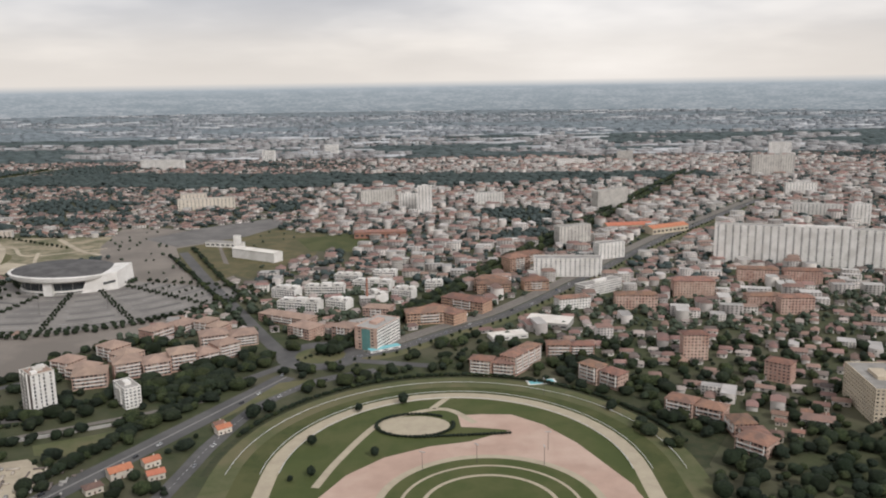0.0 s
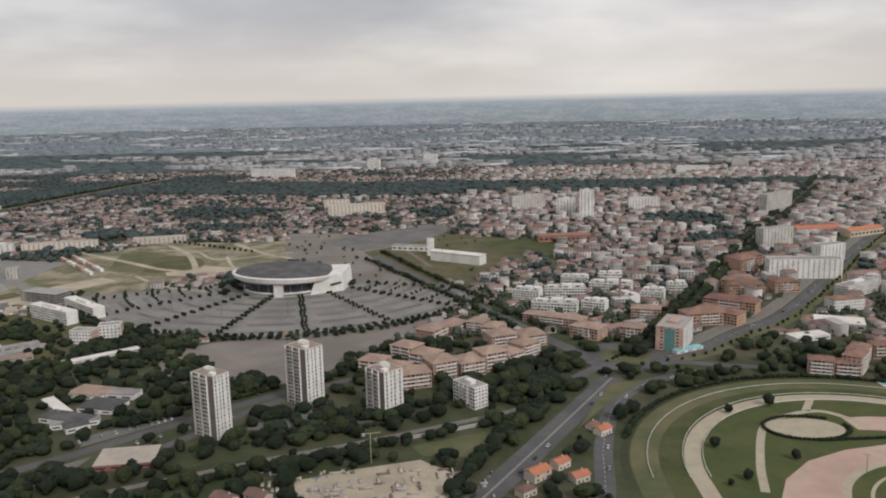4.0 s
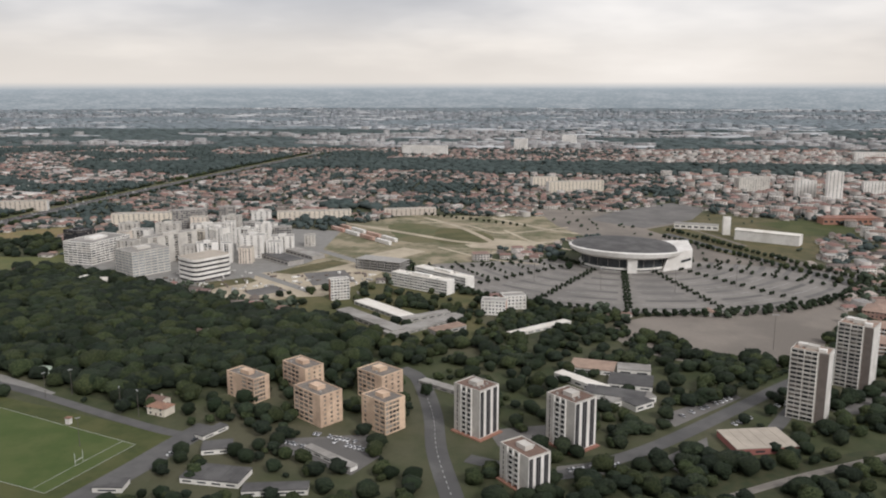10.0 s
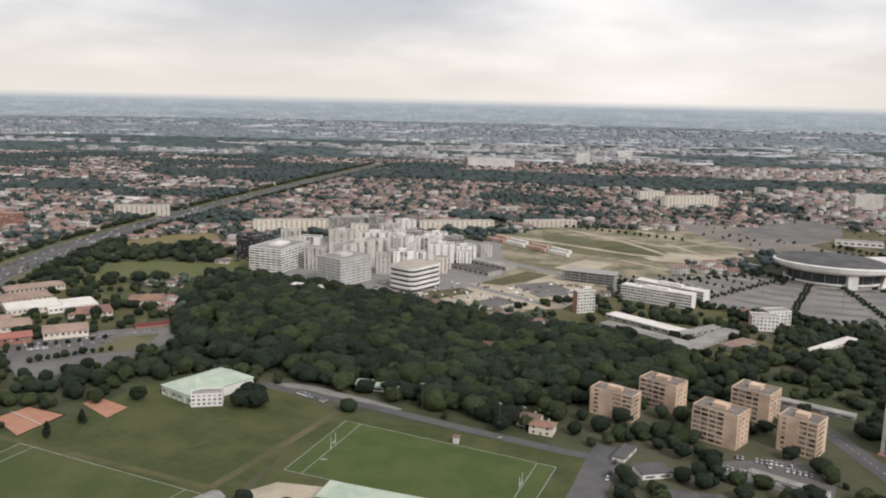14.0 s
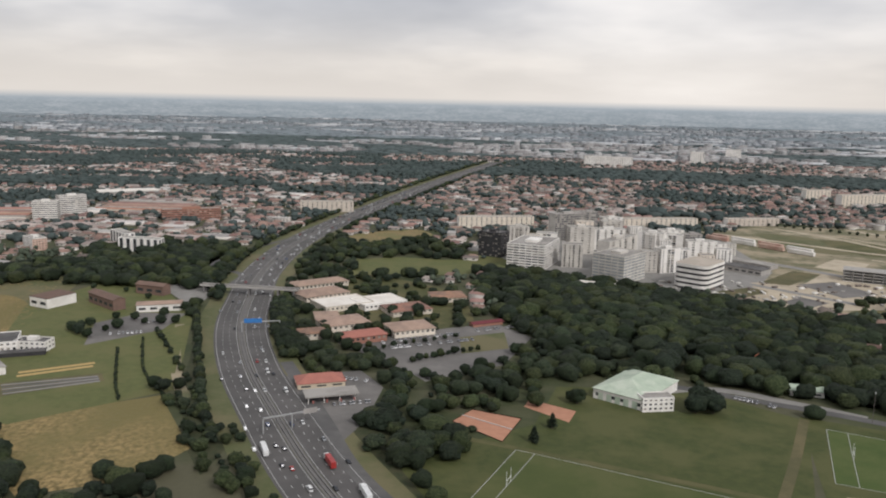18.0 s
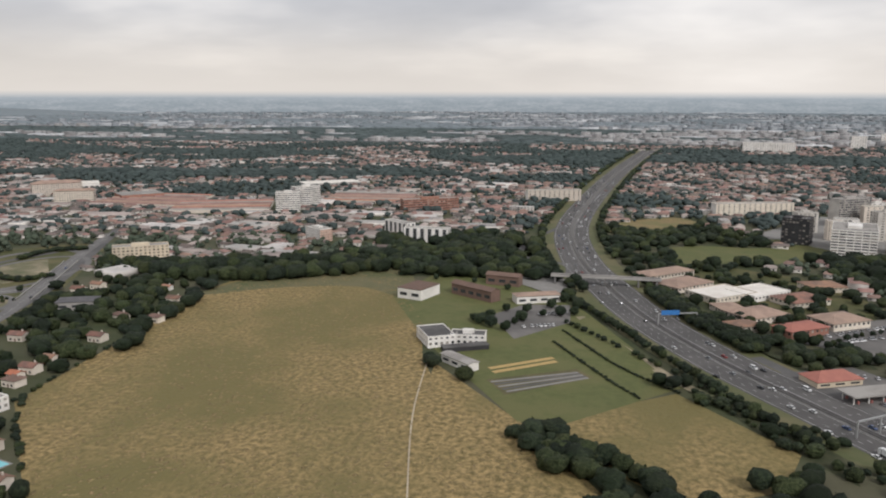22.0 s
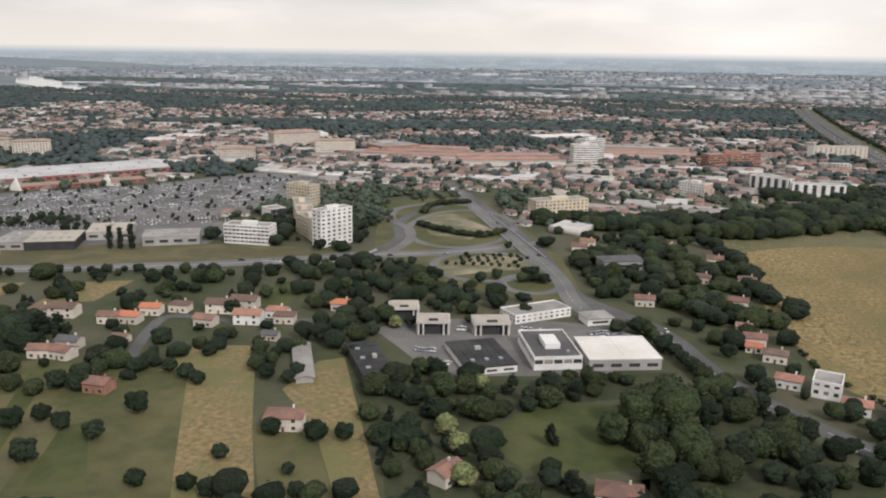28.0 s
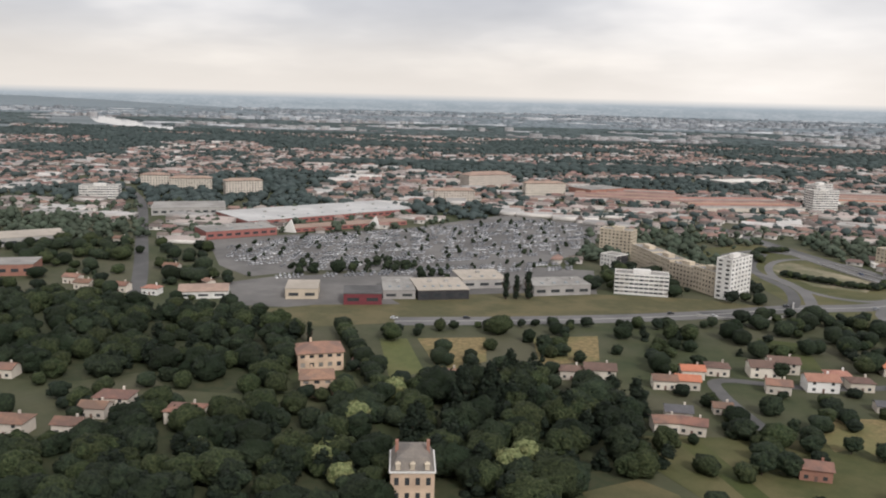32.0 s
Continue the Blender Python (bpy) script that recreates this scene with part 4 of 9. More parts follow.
def vehicle(x, y, turn, kind="car", colour="car_white", group="traffic", z=0.09):
    key = kind, colour
    if key in CARS:
        return copy_thing(CARS[key], pose(x, y, z, 0, 0, turn))
    words = {"car_white": "white", "car_grey": "silver-grey", "car_black": "black", "car_blue": "dark blue", "car_red": "red"}[colour]
    ob = thing({"car": "car", "van": "van", "lorry": "lorry"}[kind], x, y, turn, words + {"car": " saloon car on the asphalt", "van": " panel van on the asphalt", "lorry": " box lorry on the motorway"}[kind], kind, group, z=z)
    b, c, r, hx, wz = car_parts(kind)
    b.add(r.v, r.f) if kind != "lorry" else None
    part("body" if kind != "lorry" else "cargo_box", b, colour, ob)
    part("glasshouse" if kind != "lorry" else "cab", c, "glass" if kind != "lorry" else "car_white", ob)
    if kind == "lorry":
        part("air_deflector", r, "car_white", ob)
    for sx in (-0.62, 0.62):
        for sy in (-1, 1):
            w = part("wheel", WHEEL, None, ob)
            w.location = (sx * hx, sy * (0.46 if kind == "car" else 0.5 if kind == "van" else 0.62), 0)
            if kind == "lorry":
                w.scale = (1.7, 1.7, 1.7)
    CARS[key] = ob
    return ob


PARKED = Geo()
PARKED.add([(-1.2, -0.48, 0.12), (1.2, -0.48, 0.12), (1.2, 0.48, 0.12), (-1.2, 0.48, 0.12), (-1.2, -0.48, 0.48), (1.2, -0.48, 0.48), (1.2, 0.48, 0.48), (-1.2, 0.48, 0.48)],
           [(4, 5, 6, 7), (0, 1, 5, 4), (1, 2, 6, 5), (2, 3, 7, 6), (3, 0, 4, 7)], 0)
PARKED.add([(-1.0, -0.44, 0.48), (0.62, -0.44, 0.48), (0.62, 0.44, 0.48), (-1.0, 0.44, 0.48), (-0.8, -0.36, 0.8), (0.2, -0.36, 0.8), (0.2, 0.36, 0.8), (-0.8, 0.36, 0.8)],
           [(0, 1, 5, 4), (1, 2, 6, 5), (2, 3, 7, 6), (3, 0, 4, 7)], 1)
PARKED.add([(-0.8, -0.36, 0.805), (0.2, -0.36, 0.805), (0.2, 0.36, 0.805), (-0.8, 0.36, 0.805)], [(0, 1, 2, 3)], 0)


def parked_row(a, b, n, fill=0.7, seed=1, turn=90.0):
    """Cars side by side in a row of bays from a to b."""
    rng = random.Random(seed)
    ang = math.degrees(math.atan2(b[1] - a[1], b[0] - a[0])) + turn
    rows = []
    for k in range(n):
        if rng.random() < fill:
            t = (k + 0.5) / n
            rows.append((0, a[0] + (b[0] - a[0]) * t, a[1] + (b[1] - a[1]) * t, 0.09, ang + rng.choice((0, 180)), rng.uniform(0.9, 1.1), 1, rng.uniform(0.95, 1.2)))
    return rows


def pole(x, y, h, label, name="street_lamp", category="lamp post", arm=1.2):
    ob = thing(name, x, y, random.uniform(0, 360), label, category)
    part("post", Geo().cyl(0, 0, 0, h, 0.12, 0.07, 6), "rust_pole", ob)
    part("lamp_head", Geo().box(-arm, -0.15, h, arm, 0.15, h + 0.25), "metal", ob)
    return ob


SMALL_TREE = []
for k in range(4):
    g = Geo()
    r2 = random.Random(200 + k)
    for q in range(2):
        lump(g, (r2.uniform(-0.2, 0.2), r2.uniform(-0.2, 0.2), 0.36 + 0.28 * q), r2.uniform(0.34, 0.46), r2, 0.85, 0, 0.3)
    SMALL_TREE.append(g)


TINY_TREE = []
for k in range(4):
    g = Geo()
    lump(g, (0, 0, 0.5), 0.5, random.Random(300 + k), 0.9, 0, 0.35)
    TINY_TREE.append(g)


# ---- ground ----
def ring_sheet(name, r0, r1, material_name, label, z, n=96, cx=-600.0, cy=60.0):
    vs = [(cx + r * math.cos(6.28319 * k / n), cy + r * math.sin(6.28319 * k / n), z) for r in (r0, r1) for k in range(n)]
    fs = [(k, (k + 1) % n, n + (k + 1) % n, n + k) for k in range(n)] if r0 else [tuple(range(n, 2 * n))]
    return tagged(new(name, Geo().add(vs, [fc[::-1] if r0 else fc for fc in fs]).mesh(name, material_name)), label, "ground", kind="structure")


ring_sheet("ground", 0, 4330, "ground", "mixed green and grey built-up ground of a wide plain", 0.0)
ring_sheet("ground_far", 1500, 4320, "far_ground", "distant plain of fields and suburbs, haze painted into its colour", 0.02)


# low hills along the north-western horizon, in the haze-painted leaf colour
HILLS = ((-58, 36), (-52, 40), (-46, 44), (-40, 42), (-36, 39), (-32, 29), (-28, 17), (-24, 6), (-21, 0.5))
hv = []
for reach, lift in ((3500, 0.0), (3850, 1.0), (3990, 0.0)):
    hv += [(-1175 + reach * math.sin(radians(a)), 76 + reach * math.cos(radians(a)), 0.03 + h * lift) for a, h in HILLS]
n_h = len(HILLS)
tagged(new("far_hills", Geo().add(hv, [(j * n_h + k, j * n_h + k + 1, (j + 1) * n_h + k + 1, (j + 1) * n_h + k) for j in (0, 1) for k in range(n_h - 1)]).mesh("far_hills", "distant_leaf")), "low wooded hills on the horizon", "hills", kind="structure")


def arc_shape(cx, cy, r, y_far, n=28, squeeze=1.0):
    """A stadium: round at the top end, straight sides, round again at y_far."""
    top = [(cx + r * math.cos(math.pi * k / n), cy + r * squeeze * math.sin(math.pi * k / n)) for k in range(n + 1)]
    low = [(cx - r * math.cos(math.pi * k / n), y_far - r * squeeze * math.sin(math.pi * k / n)) for k in range(n + 1)]
    return top + low


# racecourse
HX, HY = 5.0, 276.0
area("racecourse_lawn", arc_shape(HX, HY, 90, 20, squeeze=1.09), "meadow", "mown outer turf of the racecourse", 0.03)
area("turf_track", arc_shape(HX, HY, 80, 20, squeeze=1.07), "lawn", "green turf racing track", 0.045)
area("sand_track", arc_shape(HX, HY, 71, 20, squeeze=1.1), "sand_track", "pale sand trotting track", 0.06)
area("racecourse_infield", arc_shape(HX, HY, 65, 20, squeeze=1.1), "turf", "dark green infield lawn of the racecourse", 0.075)
area("pink_apron", [(-46, 252), (-35, 275), (-22, 289), (-5, 298), (11, 302), (28, 312), (16, 315), (8, 316), (7, 328), (17, 329), (30, 328), (42, 317), (53, 299), (61, 279), (67, 264), (68, 248)], "pink_sand", "bare pink sand apron inside the racecourse", 0.09)
area("inner_track", arc_shape(14, 247, 55, 20, squeeze=0.9), "pink_sand", "pink sand inner training track", 0.10)
area("inner_rail_path", arc_shape(16, 250, 40, 20), "sand_track", "pale edge of the inner track", 0.11)
area("inner_lawn", arc_shape(16, 250, 37, 20), "turf", "lawn inside the inner track", 0.12)
area("jump_sand", arc_shape(16, 250, 31.5, 60), "sand_track", "curved pale sand band on the infield", 0.125)
area("jump_lawn", arc_shape(16, 250, 30.3, 60), "turf", "lawn within the sand band", 0.135)
area("jump_sand", arc_shape(16, 250, 24, 60), "sand_track", "curved pale sand band on the infield", 0.15)
area("jump_lawn", arc_shape(16, 250, 22.5, 60), "turf", "lawn within the sand band", 0.16)
strip("infield_path", [(-45, 266), (-39, 288), (-27, 319), (-15, 330), (2, 335), (14, 320)], 3.0, "sand_track", "pale sand path across the infield", 0.1)
strip("track_link", [(-4, 336), (5, 352)], 3.0, "sand_track", "short sand link to the track", 0.1)
PADDOCK = [(-11 + 14.5 * math.cos(k * 0.2618), 318 + 10 * math.sin(k * 0.2618)) for k in range(24)]
area("paddock", PADDOCK, "sand_track", "oval sand paddock", 0.11)
hedge = []
for k in range(60):
    a = k * 6.2832 / 60
    if not 0.25 < a < 0.75:
        hedge.append((k % 3, -11 + 16 * math.cos(a), 318 + 11.5 * math.sin(a), 0, k * 40, 2.0, 2.0, 1.3))
for k in range(26):
    hedge.append((k % 3, -10 + k * 1.5, 306 + 0.1 * k, 0, k * 40, 2.0, 2.0, 1.3))
scatter("paddock_hedge", BUSH, hedge, ["leaf_dark"], "clipped dark hedge round the oval paddock", "hedge")
rail = thing("racecourse_rail", 0, 0, 0, "white railing round the racecourse tracks", "railing")
for r, sq in ((71.5, 1.1), (64.5, 1.1), (84, 1.08)):
    pts = arc_shape(HX, HY, r, 20, squeeze=sq)[:29]
    g = Geo()
    for a, b in zip(pts, pts[1:]):
        g.beam((*a, 0.75), (*b, 0.75), 0.07)
        g.box(a[0] - 0.05, a[1] - 0.05, 0, a[0] + 0.05, a[1] + 0.05, 0.75)
    part("rail", g, "white_line", rail)
for px, py in (12.9, 283.0), (37.7, 280.4), (-7.3, 277.4), (46.7, 350.7), (40.8, 293.0):
    pole(px, py, 7.5, "tall steel floodlight mast on the racecourse", "floodlight_mast", "floodlight")
for px, py, h in (-16.9, 341.8, 5.5), (-35.9, 334.2, 4), (-50.9, 301.0, 4.5), (-25.7, 290.3, 4), (-47.5, 275.1, 4), (-54.5, 271.1, 2.5):
    tree(px, py, h, "dark", 0.9, "racecourse trees")
strip("racecourse_hedge_bank", arc_shape(HX, HY, 92, 20, squeeze=1.09)[:29], 3.0, "forest_floor", "shaded foot of the boundary hedge", 0.05, steps=2)
tree_row("racecourse_hedge", arc_shape(HX, HY, 92.5, 20, squeeze=1.09)[2:26], 2.2, 1.9, "dark clipped boundary hedge of the racecourse", 3, 1.5)

# ---- roads ----
RING = [(-640, 150), (-660, 205), (-676, 233), (-696, 265), (-714, 298), (-738, 345), (-758, 397), (-771, 450), (-784, 520), (-788, 630), (-771, 790), (-736, 1030), (-694, 1270), (-660, 1450)]
strip("motorway_verge", RING, 38, "meadow", "rough grass verges of the motorway", 0.035, keep=True)
strip("motorway_outer_lanes", RING, 10, "motorway", "grey asphalt carriageway of an urban motorway", 0.06, off=6.4)
strip("motorway_inner_lanes", RING, 10, "motorway", "grey asphalt carriageway of an urban motorway", 0.06, off=-6.4)
strip("motorway_median", RING, 2.6, "dark_concrete", "grassy central reservation", 0.05)
barrier = thing("crash_barrier", 0, 0, 0, "low concrete and steel barrier along the motorway median", "barrier")
for off in (-0.6, 0.6):
    ob = strip("barrier_side", RING, 0.25, "dark_concrete", "", 0.5, off, keep=False, th=0.6)
    ob.parent = barrier
    for key in ("kind", "category"):
        del ob[key]
for off in (-10.4, -2.0, 2.0, 10.4):
    strip("lane_edge_line", RING, 0.14, "road_mark", "white painted edge line", 0.08, off, keep=False, category="road marking")
for off in (-7.6, -4.8, 4.8, 7.6):
    dashes("lane_dashes", RING, off, 1.8, 4.0, 0.15, "road_mark", "white dashed lane line")
strip("slip_road", [(-726, 353), (-699, 298), (-684, 266), (-666, 239)], 5.0, "asphalt", "asphalt slip road from the services", 0.07)
strip("motorway_exit", [(-790, 478), (-793, 504), (-818, 528), (-811, 585), (-795, 634)], 4.0, "asphalt", "asphalt motorway slip road", 0.07)
strip("farm_road", [(-786, 398), (-772, 359), (-756, 323), (-748, 311)], 4.0, "waste", "pale track beside the motorway", 0.06)

AVENUE = [(-63, 406), (-30, 421), (2, 453), (40, 489), (108, 587), (176, 691), (243, 784), (375, 955)]
strip("tramway_bed", AVENUE, 9, "ballast", "gravel tram and railway bed", 0.05, off=5)
strip("avenue", AVENUE, 8, "asphalt", "wide asphalt avenue", 0.06, off=-4.5)
strip("avenue_verge", AVENUE, 7, "meadow", "grass verge with young trees", 0.045, off=-12)
for off in (3.2, 4.4, 5.8, 7.0):
    strip("rail", AVENUE, 0.15, "rust_pole", "steel rail in the ballast", 0.16, off, keep=False, category="rail")
dashes("avenue_dashes", AVENUE, -4.5, 1.5, 2.5, 0.18, "road_mark", "white dashed centre line")
strip("boulevard", [(-75, 379), (-106, 321), (-127, 282), (-143, 253), (-155, 233)], 11, "asphalt", "dual carriageway boulevard", 0.06)
dashes("boulevard_line", [(-75, 379), (-106, 321), (-127, 282), (-143, 253), (-155, 233)], 0, 50, 0.1, 0.9, "pavement", "pale kerbed central strip")
strip("racecourse_road", [(-32, 386), (-61, 371), (-80, 344), (-91, 305), (-95, 278), (-99, 252)], 7, "asphalt", "asphalt road curving round the racecourse", 0.065)
dashes("racecourse_road_line", [(-32, 386), (-61, 371), (-80, 344), (-91, 305), (-95, 278), (-99, 252)], 0, 1.5, 2.0, 0.2, "road_mark", "white dashed centre line")
RB = (-62.9, 410.7)
area("roundabout", [(RB[0] + 23 * math.cos(k * 0.2618), RB[1] + 23 * math.sin(k * 0.2618)) for k in range(24)], "asphalt", "asphalt roundabout", 0.07)
area("roundabout_island", [(RB[0] + 13 * math.cos(k * 0.2618), RB[1] + 13 * math.sin(k * 0.2618)) for k in range(24)], "meadow", "grassy roundabout island with shrubs", 0.1)
area("traffic_island", [(-77, 371), (-62, 375), (-84, 344), (-98, 321)], "meadow", "grass island between the roads", 0.08)
strip("crossing_road", [(-96, 374), (-76, 398), (-63, 406), (-42, 401), (-3, 391)], 6, "asphalt", "asphalt road to the roundabout", 0.062)
strip("tree_boulevard", [(-219, 690), (-168, 581), (-128, 502), (-98, 441), (-77, 402)], 8, "asphalt", "tree-lined boulevard", 0.062)
strip("far_avenue", [(-58, 412), (-17, 486), (57, 631), (201, 899), (387, 1252)], 8, "asphalt", "long straight avenue between plane trees", 0.062)
RAIL = [(-104, 351), (-131, 335), (-156, 322), (-189, 306), (-212, 296), (-236, 284), (-264, 270), (-290, 255)]
strip("railway_bed", RAIL, 3.2, "ballast", "pale ballast of a single railway line", 0.06)
for off in (-0.5, 0.5):
    strip("railway_rail", RAIL, 0.12, "rust_pole", "steel rail on the ballast", 0.18, off, keep=False, category="rail")
strip("railway_wall", [(-113, 344), (-131, 333), (-156, 321), (-178, 312), (-194, 304)], 0.6, "concrete", "long pale concrete wall along the railway", 1.3, 5.5, keep=False, category="wall", th=1.3)
strip("estate_road", [(-393, 361), (-384, 348), (-376, 314), (-372, 282), (-365, 250), (-363, 235)], 7, "asphalt", "asphalt estate road between the towers", 0.06)
dashes("estate_road_line", [(-384, 348), (-376, 314), (-372, 282), (-365, 250)], 0, 1.5, 2, 0.2, "road_mark", "white dashed centre line")
strip("lane_to_hall", [(-362, 278), (-336, 268), (-315, 280), (-297, 294), (-271, 319), (-242, 348), (-219, 369)], 6, "asphalt", "asphalt lane past the warehouse", 0.06)
strip("tower_lane", [(-258, 306), (-231, 346), (-202, 377), (-181, 388)], 5, "asphalt", "lane behind the tower blocks", 0.06)
strip("stadium_road", [(-581, 345), (-556, 334), (-532, 324), (-488, 302), (-460, 290), (-450, 295)], 4.5, "asphalt", "worn road beside the rugby ground", 0.06)
strip("stadium_side_road", [(-453, 298), (-459, 282), (-465, 264), (-474, 240)], 10, "asphalt", "road with parked cars beside the rugby ground", 0.062)
strip("stadium_road_west", [(-606, 330), (-571, 344), (-543, 333), (-524, 322)], 5, "pavement", "pale service road", 0.055)
SLOPE_ROAD = [(-1088, 558), (-1062, 476), (-1036, 404), (-1022, 362), (-1017, 334), (-1012, 320)]
area("interchange_ground", [(-1116, 495), (-1086, 522), (-1062, 510), (-1021, 395), (-1012, 331), (-1024, 329), (-1048, 338), (-1073, 355), (-1091, 367), (-1103, 419)], "old_lawn", "mown grass between the ramps of the interchange", 0.04)


def ring_road(cx, cy, rx, ry, width, label):
    """A road round an oval island."""
    pts = [(cx + rx * math.cos(k * 0.3927), cy + ry * math.sin(k * 0.3927)) for k in range(17)]
    return strip("ramp_loop", pts, width, "ramp", label, 0.074 + 0.00006 * rx)


for c, e, n in (((-1067.0, 440.8), (-1043.4, 445.3), (-1068.2, 482.6)), ((-1049.4, 371.9), (-1030.0, 372.2), (-1049.0, 393.6)), ((-1030.8, 350.5), (-1020.6, 349.5), (-1029.8, 362.6))):
    ring_road(*c, math.hypot(e[0] - c[0], e[1] - c[1]), math.hypot(n[0] - c[0], n[1] - c[1]), 3.4, "pale asphalt ramp curving round an island")
strip("ramp", [(-1089, 383), (-1086, 409), (-1090, 431), (-1099, 445), (-1105, 461), (-1104, 482), (-1086, 500), (-1071, 495)], 4.5, "ramp", "pale asphalt ramp swinging off the expressway", 0.092)
strip("interchange_road", SLOPE_ROAD, 6.5, "ramp", "wide asphalt road over the interchange", 0.1)
dashes("interchange_line", SLOPE_ROAD, 0, 1.5, 2.5, 0.2, "road_mark", "white dashed centre line", z=0.12)
EXPRESS = [(-1232, 328), (-1193, 339), (-1155, 352), (-1123, 366), (-1099, 379), (-1069, 389), (-1043, 405), (-1029, 414)]
strip("expressway", EXPRESS, 10, "ramp", "sunken asphalt expressway", 0.07)
strip("expressway_wall", [(-1133, 360), (-1121, 358), (-1102, 367), (-1095, 387)], 0.5, "concrete", "low pale retaining wall of the slip road", 0.9, keep=False, category="wall", th=0.9)
dashes("expressway_line", EXPRESS, 0, 40, 0.1, 0.7, "concrete", "concrete median strip", z=0.09)
strip("expressway_slip", [(-1131, 364), (-1113, 369), (-1097, 382), (-1091, 411), (-1096, 436), (-1096, 461), (-1084, 493)], 4.5, "asphalt", "curving asphalt slip road", 0.08)
area("loop_green", [(-1091, 459), (-1076, 473), (-1050, 435), (-1061, 415), (-1079, 422)], "waste", "dry grass inside the ramp loop", 0.05)
area("loop_green", [(-1070, 368), (-1053, 388), (-1033, 390), (-1028, 373), (-1048, 363), (-1061, 354)], "waste", "planted grass island of the interchange", 0.05)
strip("village_road", [(-1094, 578), (-1054, 470), (-1033, 408), (-1018, 346), (-1010, 330), (-991, 306), (-980, 273), (-966, 250), (-947, 227), (-938, 215), (-929, 202)], 6.5, "asphalt", "winding asphalt road past the houses", 0.065)
dashes("village_road_line", [(-991, 306), (-980, 273), (-966, 250), (-947, 227), (-938, 215)], 0, 1.5, 2.5, 0.18, "road_mark", "white dashed centre line")
strip("retail_road", [(-1513, 648), (-1453, 563), (-1388, 448), (-1348, 376), (-1330, 341)], 6, "asphalt", "asphalt road to the retail park", 0.065)
strip("garden_lane", [(-1130, 256), (-1137, 282), (-1135, 293), (-1112, 292), (-1083, 300)], 3.5, "asphalt", "narrow lane between the gardens", 0.06)

# ---- open ground ----
area("school_ground", [(-449, 462), (-433, 494), (-370, 454), (-355, 419), (-373, 388), (-398, 383), (-435, 420)], "old_lawn", "lawns and yards round the school", 0.032, keep=False, landuse=1)
area("works_green", [(-254, 760), (-198, 822), (-107, 767), (-103, 671), (-140, 589), (-176, 620), (-222, 690)], "faded_grass", "grass and open ground beside the concert hall", 0.031, keep=False, landuse=1)
area("site_green", [(-534, 502), (-506, 520), (-498, 511), (-521, 488)], "faded_grass", "strip of dry grass in the building land", 0.062)
area("site_green", [(-496, 534), (-464, 574), (-451, 564), (-481, 529)], "faded_grass", "strip of dry grass in the building land", 0.064)
area("site_yard", [(-500, 486), (-484, 500), (-474, 488), (-490, 474)], "lot", "grey yard in the building land", 0.066)
area("site_yard", [(-475, 533), (-451, 544), (-438, 513), (-462, 501)], "lot", "grey parking yard in the building land", 0.068)
area("estate_green", [(-480, 483), (-455, 512), (-405, 508), (-362, 490), (-361, 443), (-401, 452), (-435, 439), (-452, 438)], "old_lawn", "lawns between the school buildings", 0.029, keep=False, landuse=1)
area("gravel_lot", [(-298, 417), (-278, 445), (-233, 455), (-190, 476), (-160, 495), (-171, 459), (-191, 428), (-216, 384), (-245, 371), (-271, 376), (-289, 391)], "gravel_lot", "wide bare grey-brown overflow car park", 0.04, round_off=True)
area("waste_ground", [(-505, 490), (-493, 568), (-483, 716), (-429, 772), (-307, 772), (-273, 728), (-293, 661), (-365, 593), (-381, 540), (-438, 507), (-474, 466)], "waste", "scrubby waste ground awaiting building", 0.03, landuse=1)
area("quarter_ground", [(-671, 618), (-604, 712), (-480, 686), (-478, 568), (-511, 500), (-552, 493), (-605, 497), (-649, 534)], "pavement", "pale streets and yards of the new quarter", 0.04, landuse=1)
area("building_soil", [(-524, 482), (-514, 498), (-500, 506), (-505, 531), (-495, 536), (-474, 530), (-449, 567), (-423, 548), (-435, 507), (-451, 477), (-484, 471), (-504, 467)], "soil", "bare pale soil of a building site", 0.05)
area("building_soil", [(-446, 589), (-421, 621), (-404, 607), (-426, 571)], "soil", "bare pale soil heap area", 0.05)
area("building_soil", [(-397, 680), (-362, 662), (-320, 648), (-332, 615), (-372, 623)], "soil", "bare pale soil track", 0.05)
strip("site_street", [(-512, 538), (-490, 516), (-460, 487)], 6, "pavement", "pale new street across the building land", 0.075)
strip("site_street", [(-496, 622), (-464, 589), (-415, 535), (-395, 512)], 7, "pavement", "pale new street across the building land", 0.076)
strip("dirt_track", [(-490, 730), (-424, 679), (-380, 645), (-338, 636), (-297, 661)], 6, "soil", "pale dirt track", 0.055)
strip("dirt_track", [(-418, 759), (-383, 708), (-351, 624), (-365, 593)], 5, "soil", "pale dirt track", 0.056)
strip("dirt_track", [(-358, 763), (-314, 706), (-289, 686)], 5, "soil", "pale dirt track", 0.057)
strip("dirt_track", [(-347, 698), (-327, 650), (-300, 618)], 3, "soil", "pale dirt track", 0.058)
strip("dirt_track", [(-420, 736), (-382, 724), (-349, 685), (-294, 715)], 3.5, "soil", "pale dirt track", 0.059)
strip("dirt_track", [(-396, 623), (-360, 585), (-325, 569)], 3, "soil", "pale dirt track", 0.06)
area("green_plot", [(-401, 703), (-366, 689), (-357, 648), (-395, 638)], "old_lawn", "rough green plot in the waste ground", 0.052, round_off=True)
area("hall_back", [(-303, 723), (-318, 815), (-272, 814), (-215, 779), (-132, 536), (-153, 514), (-197, 569), (-215, 561), (-260, 607)], "gravel_lot", "open ground behind the concert hall", 0.033, keep=False, landuse=1)
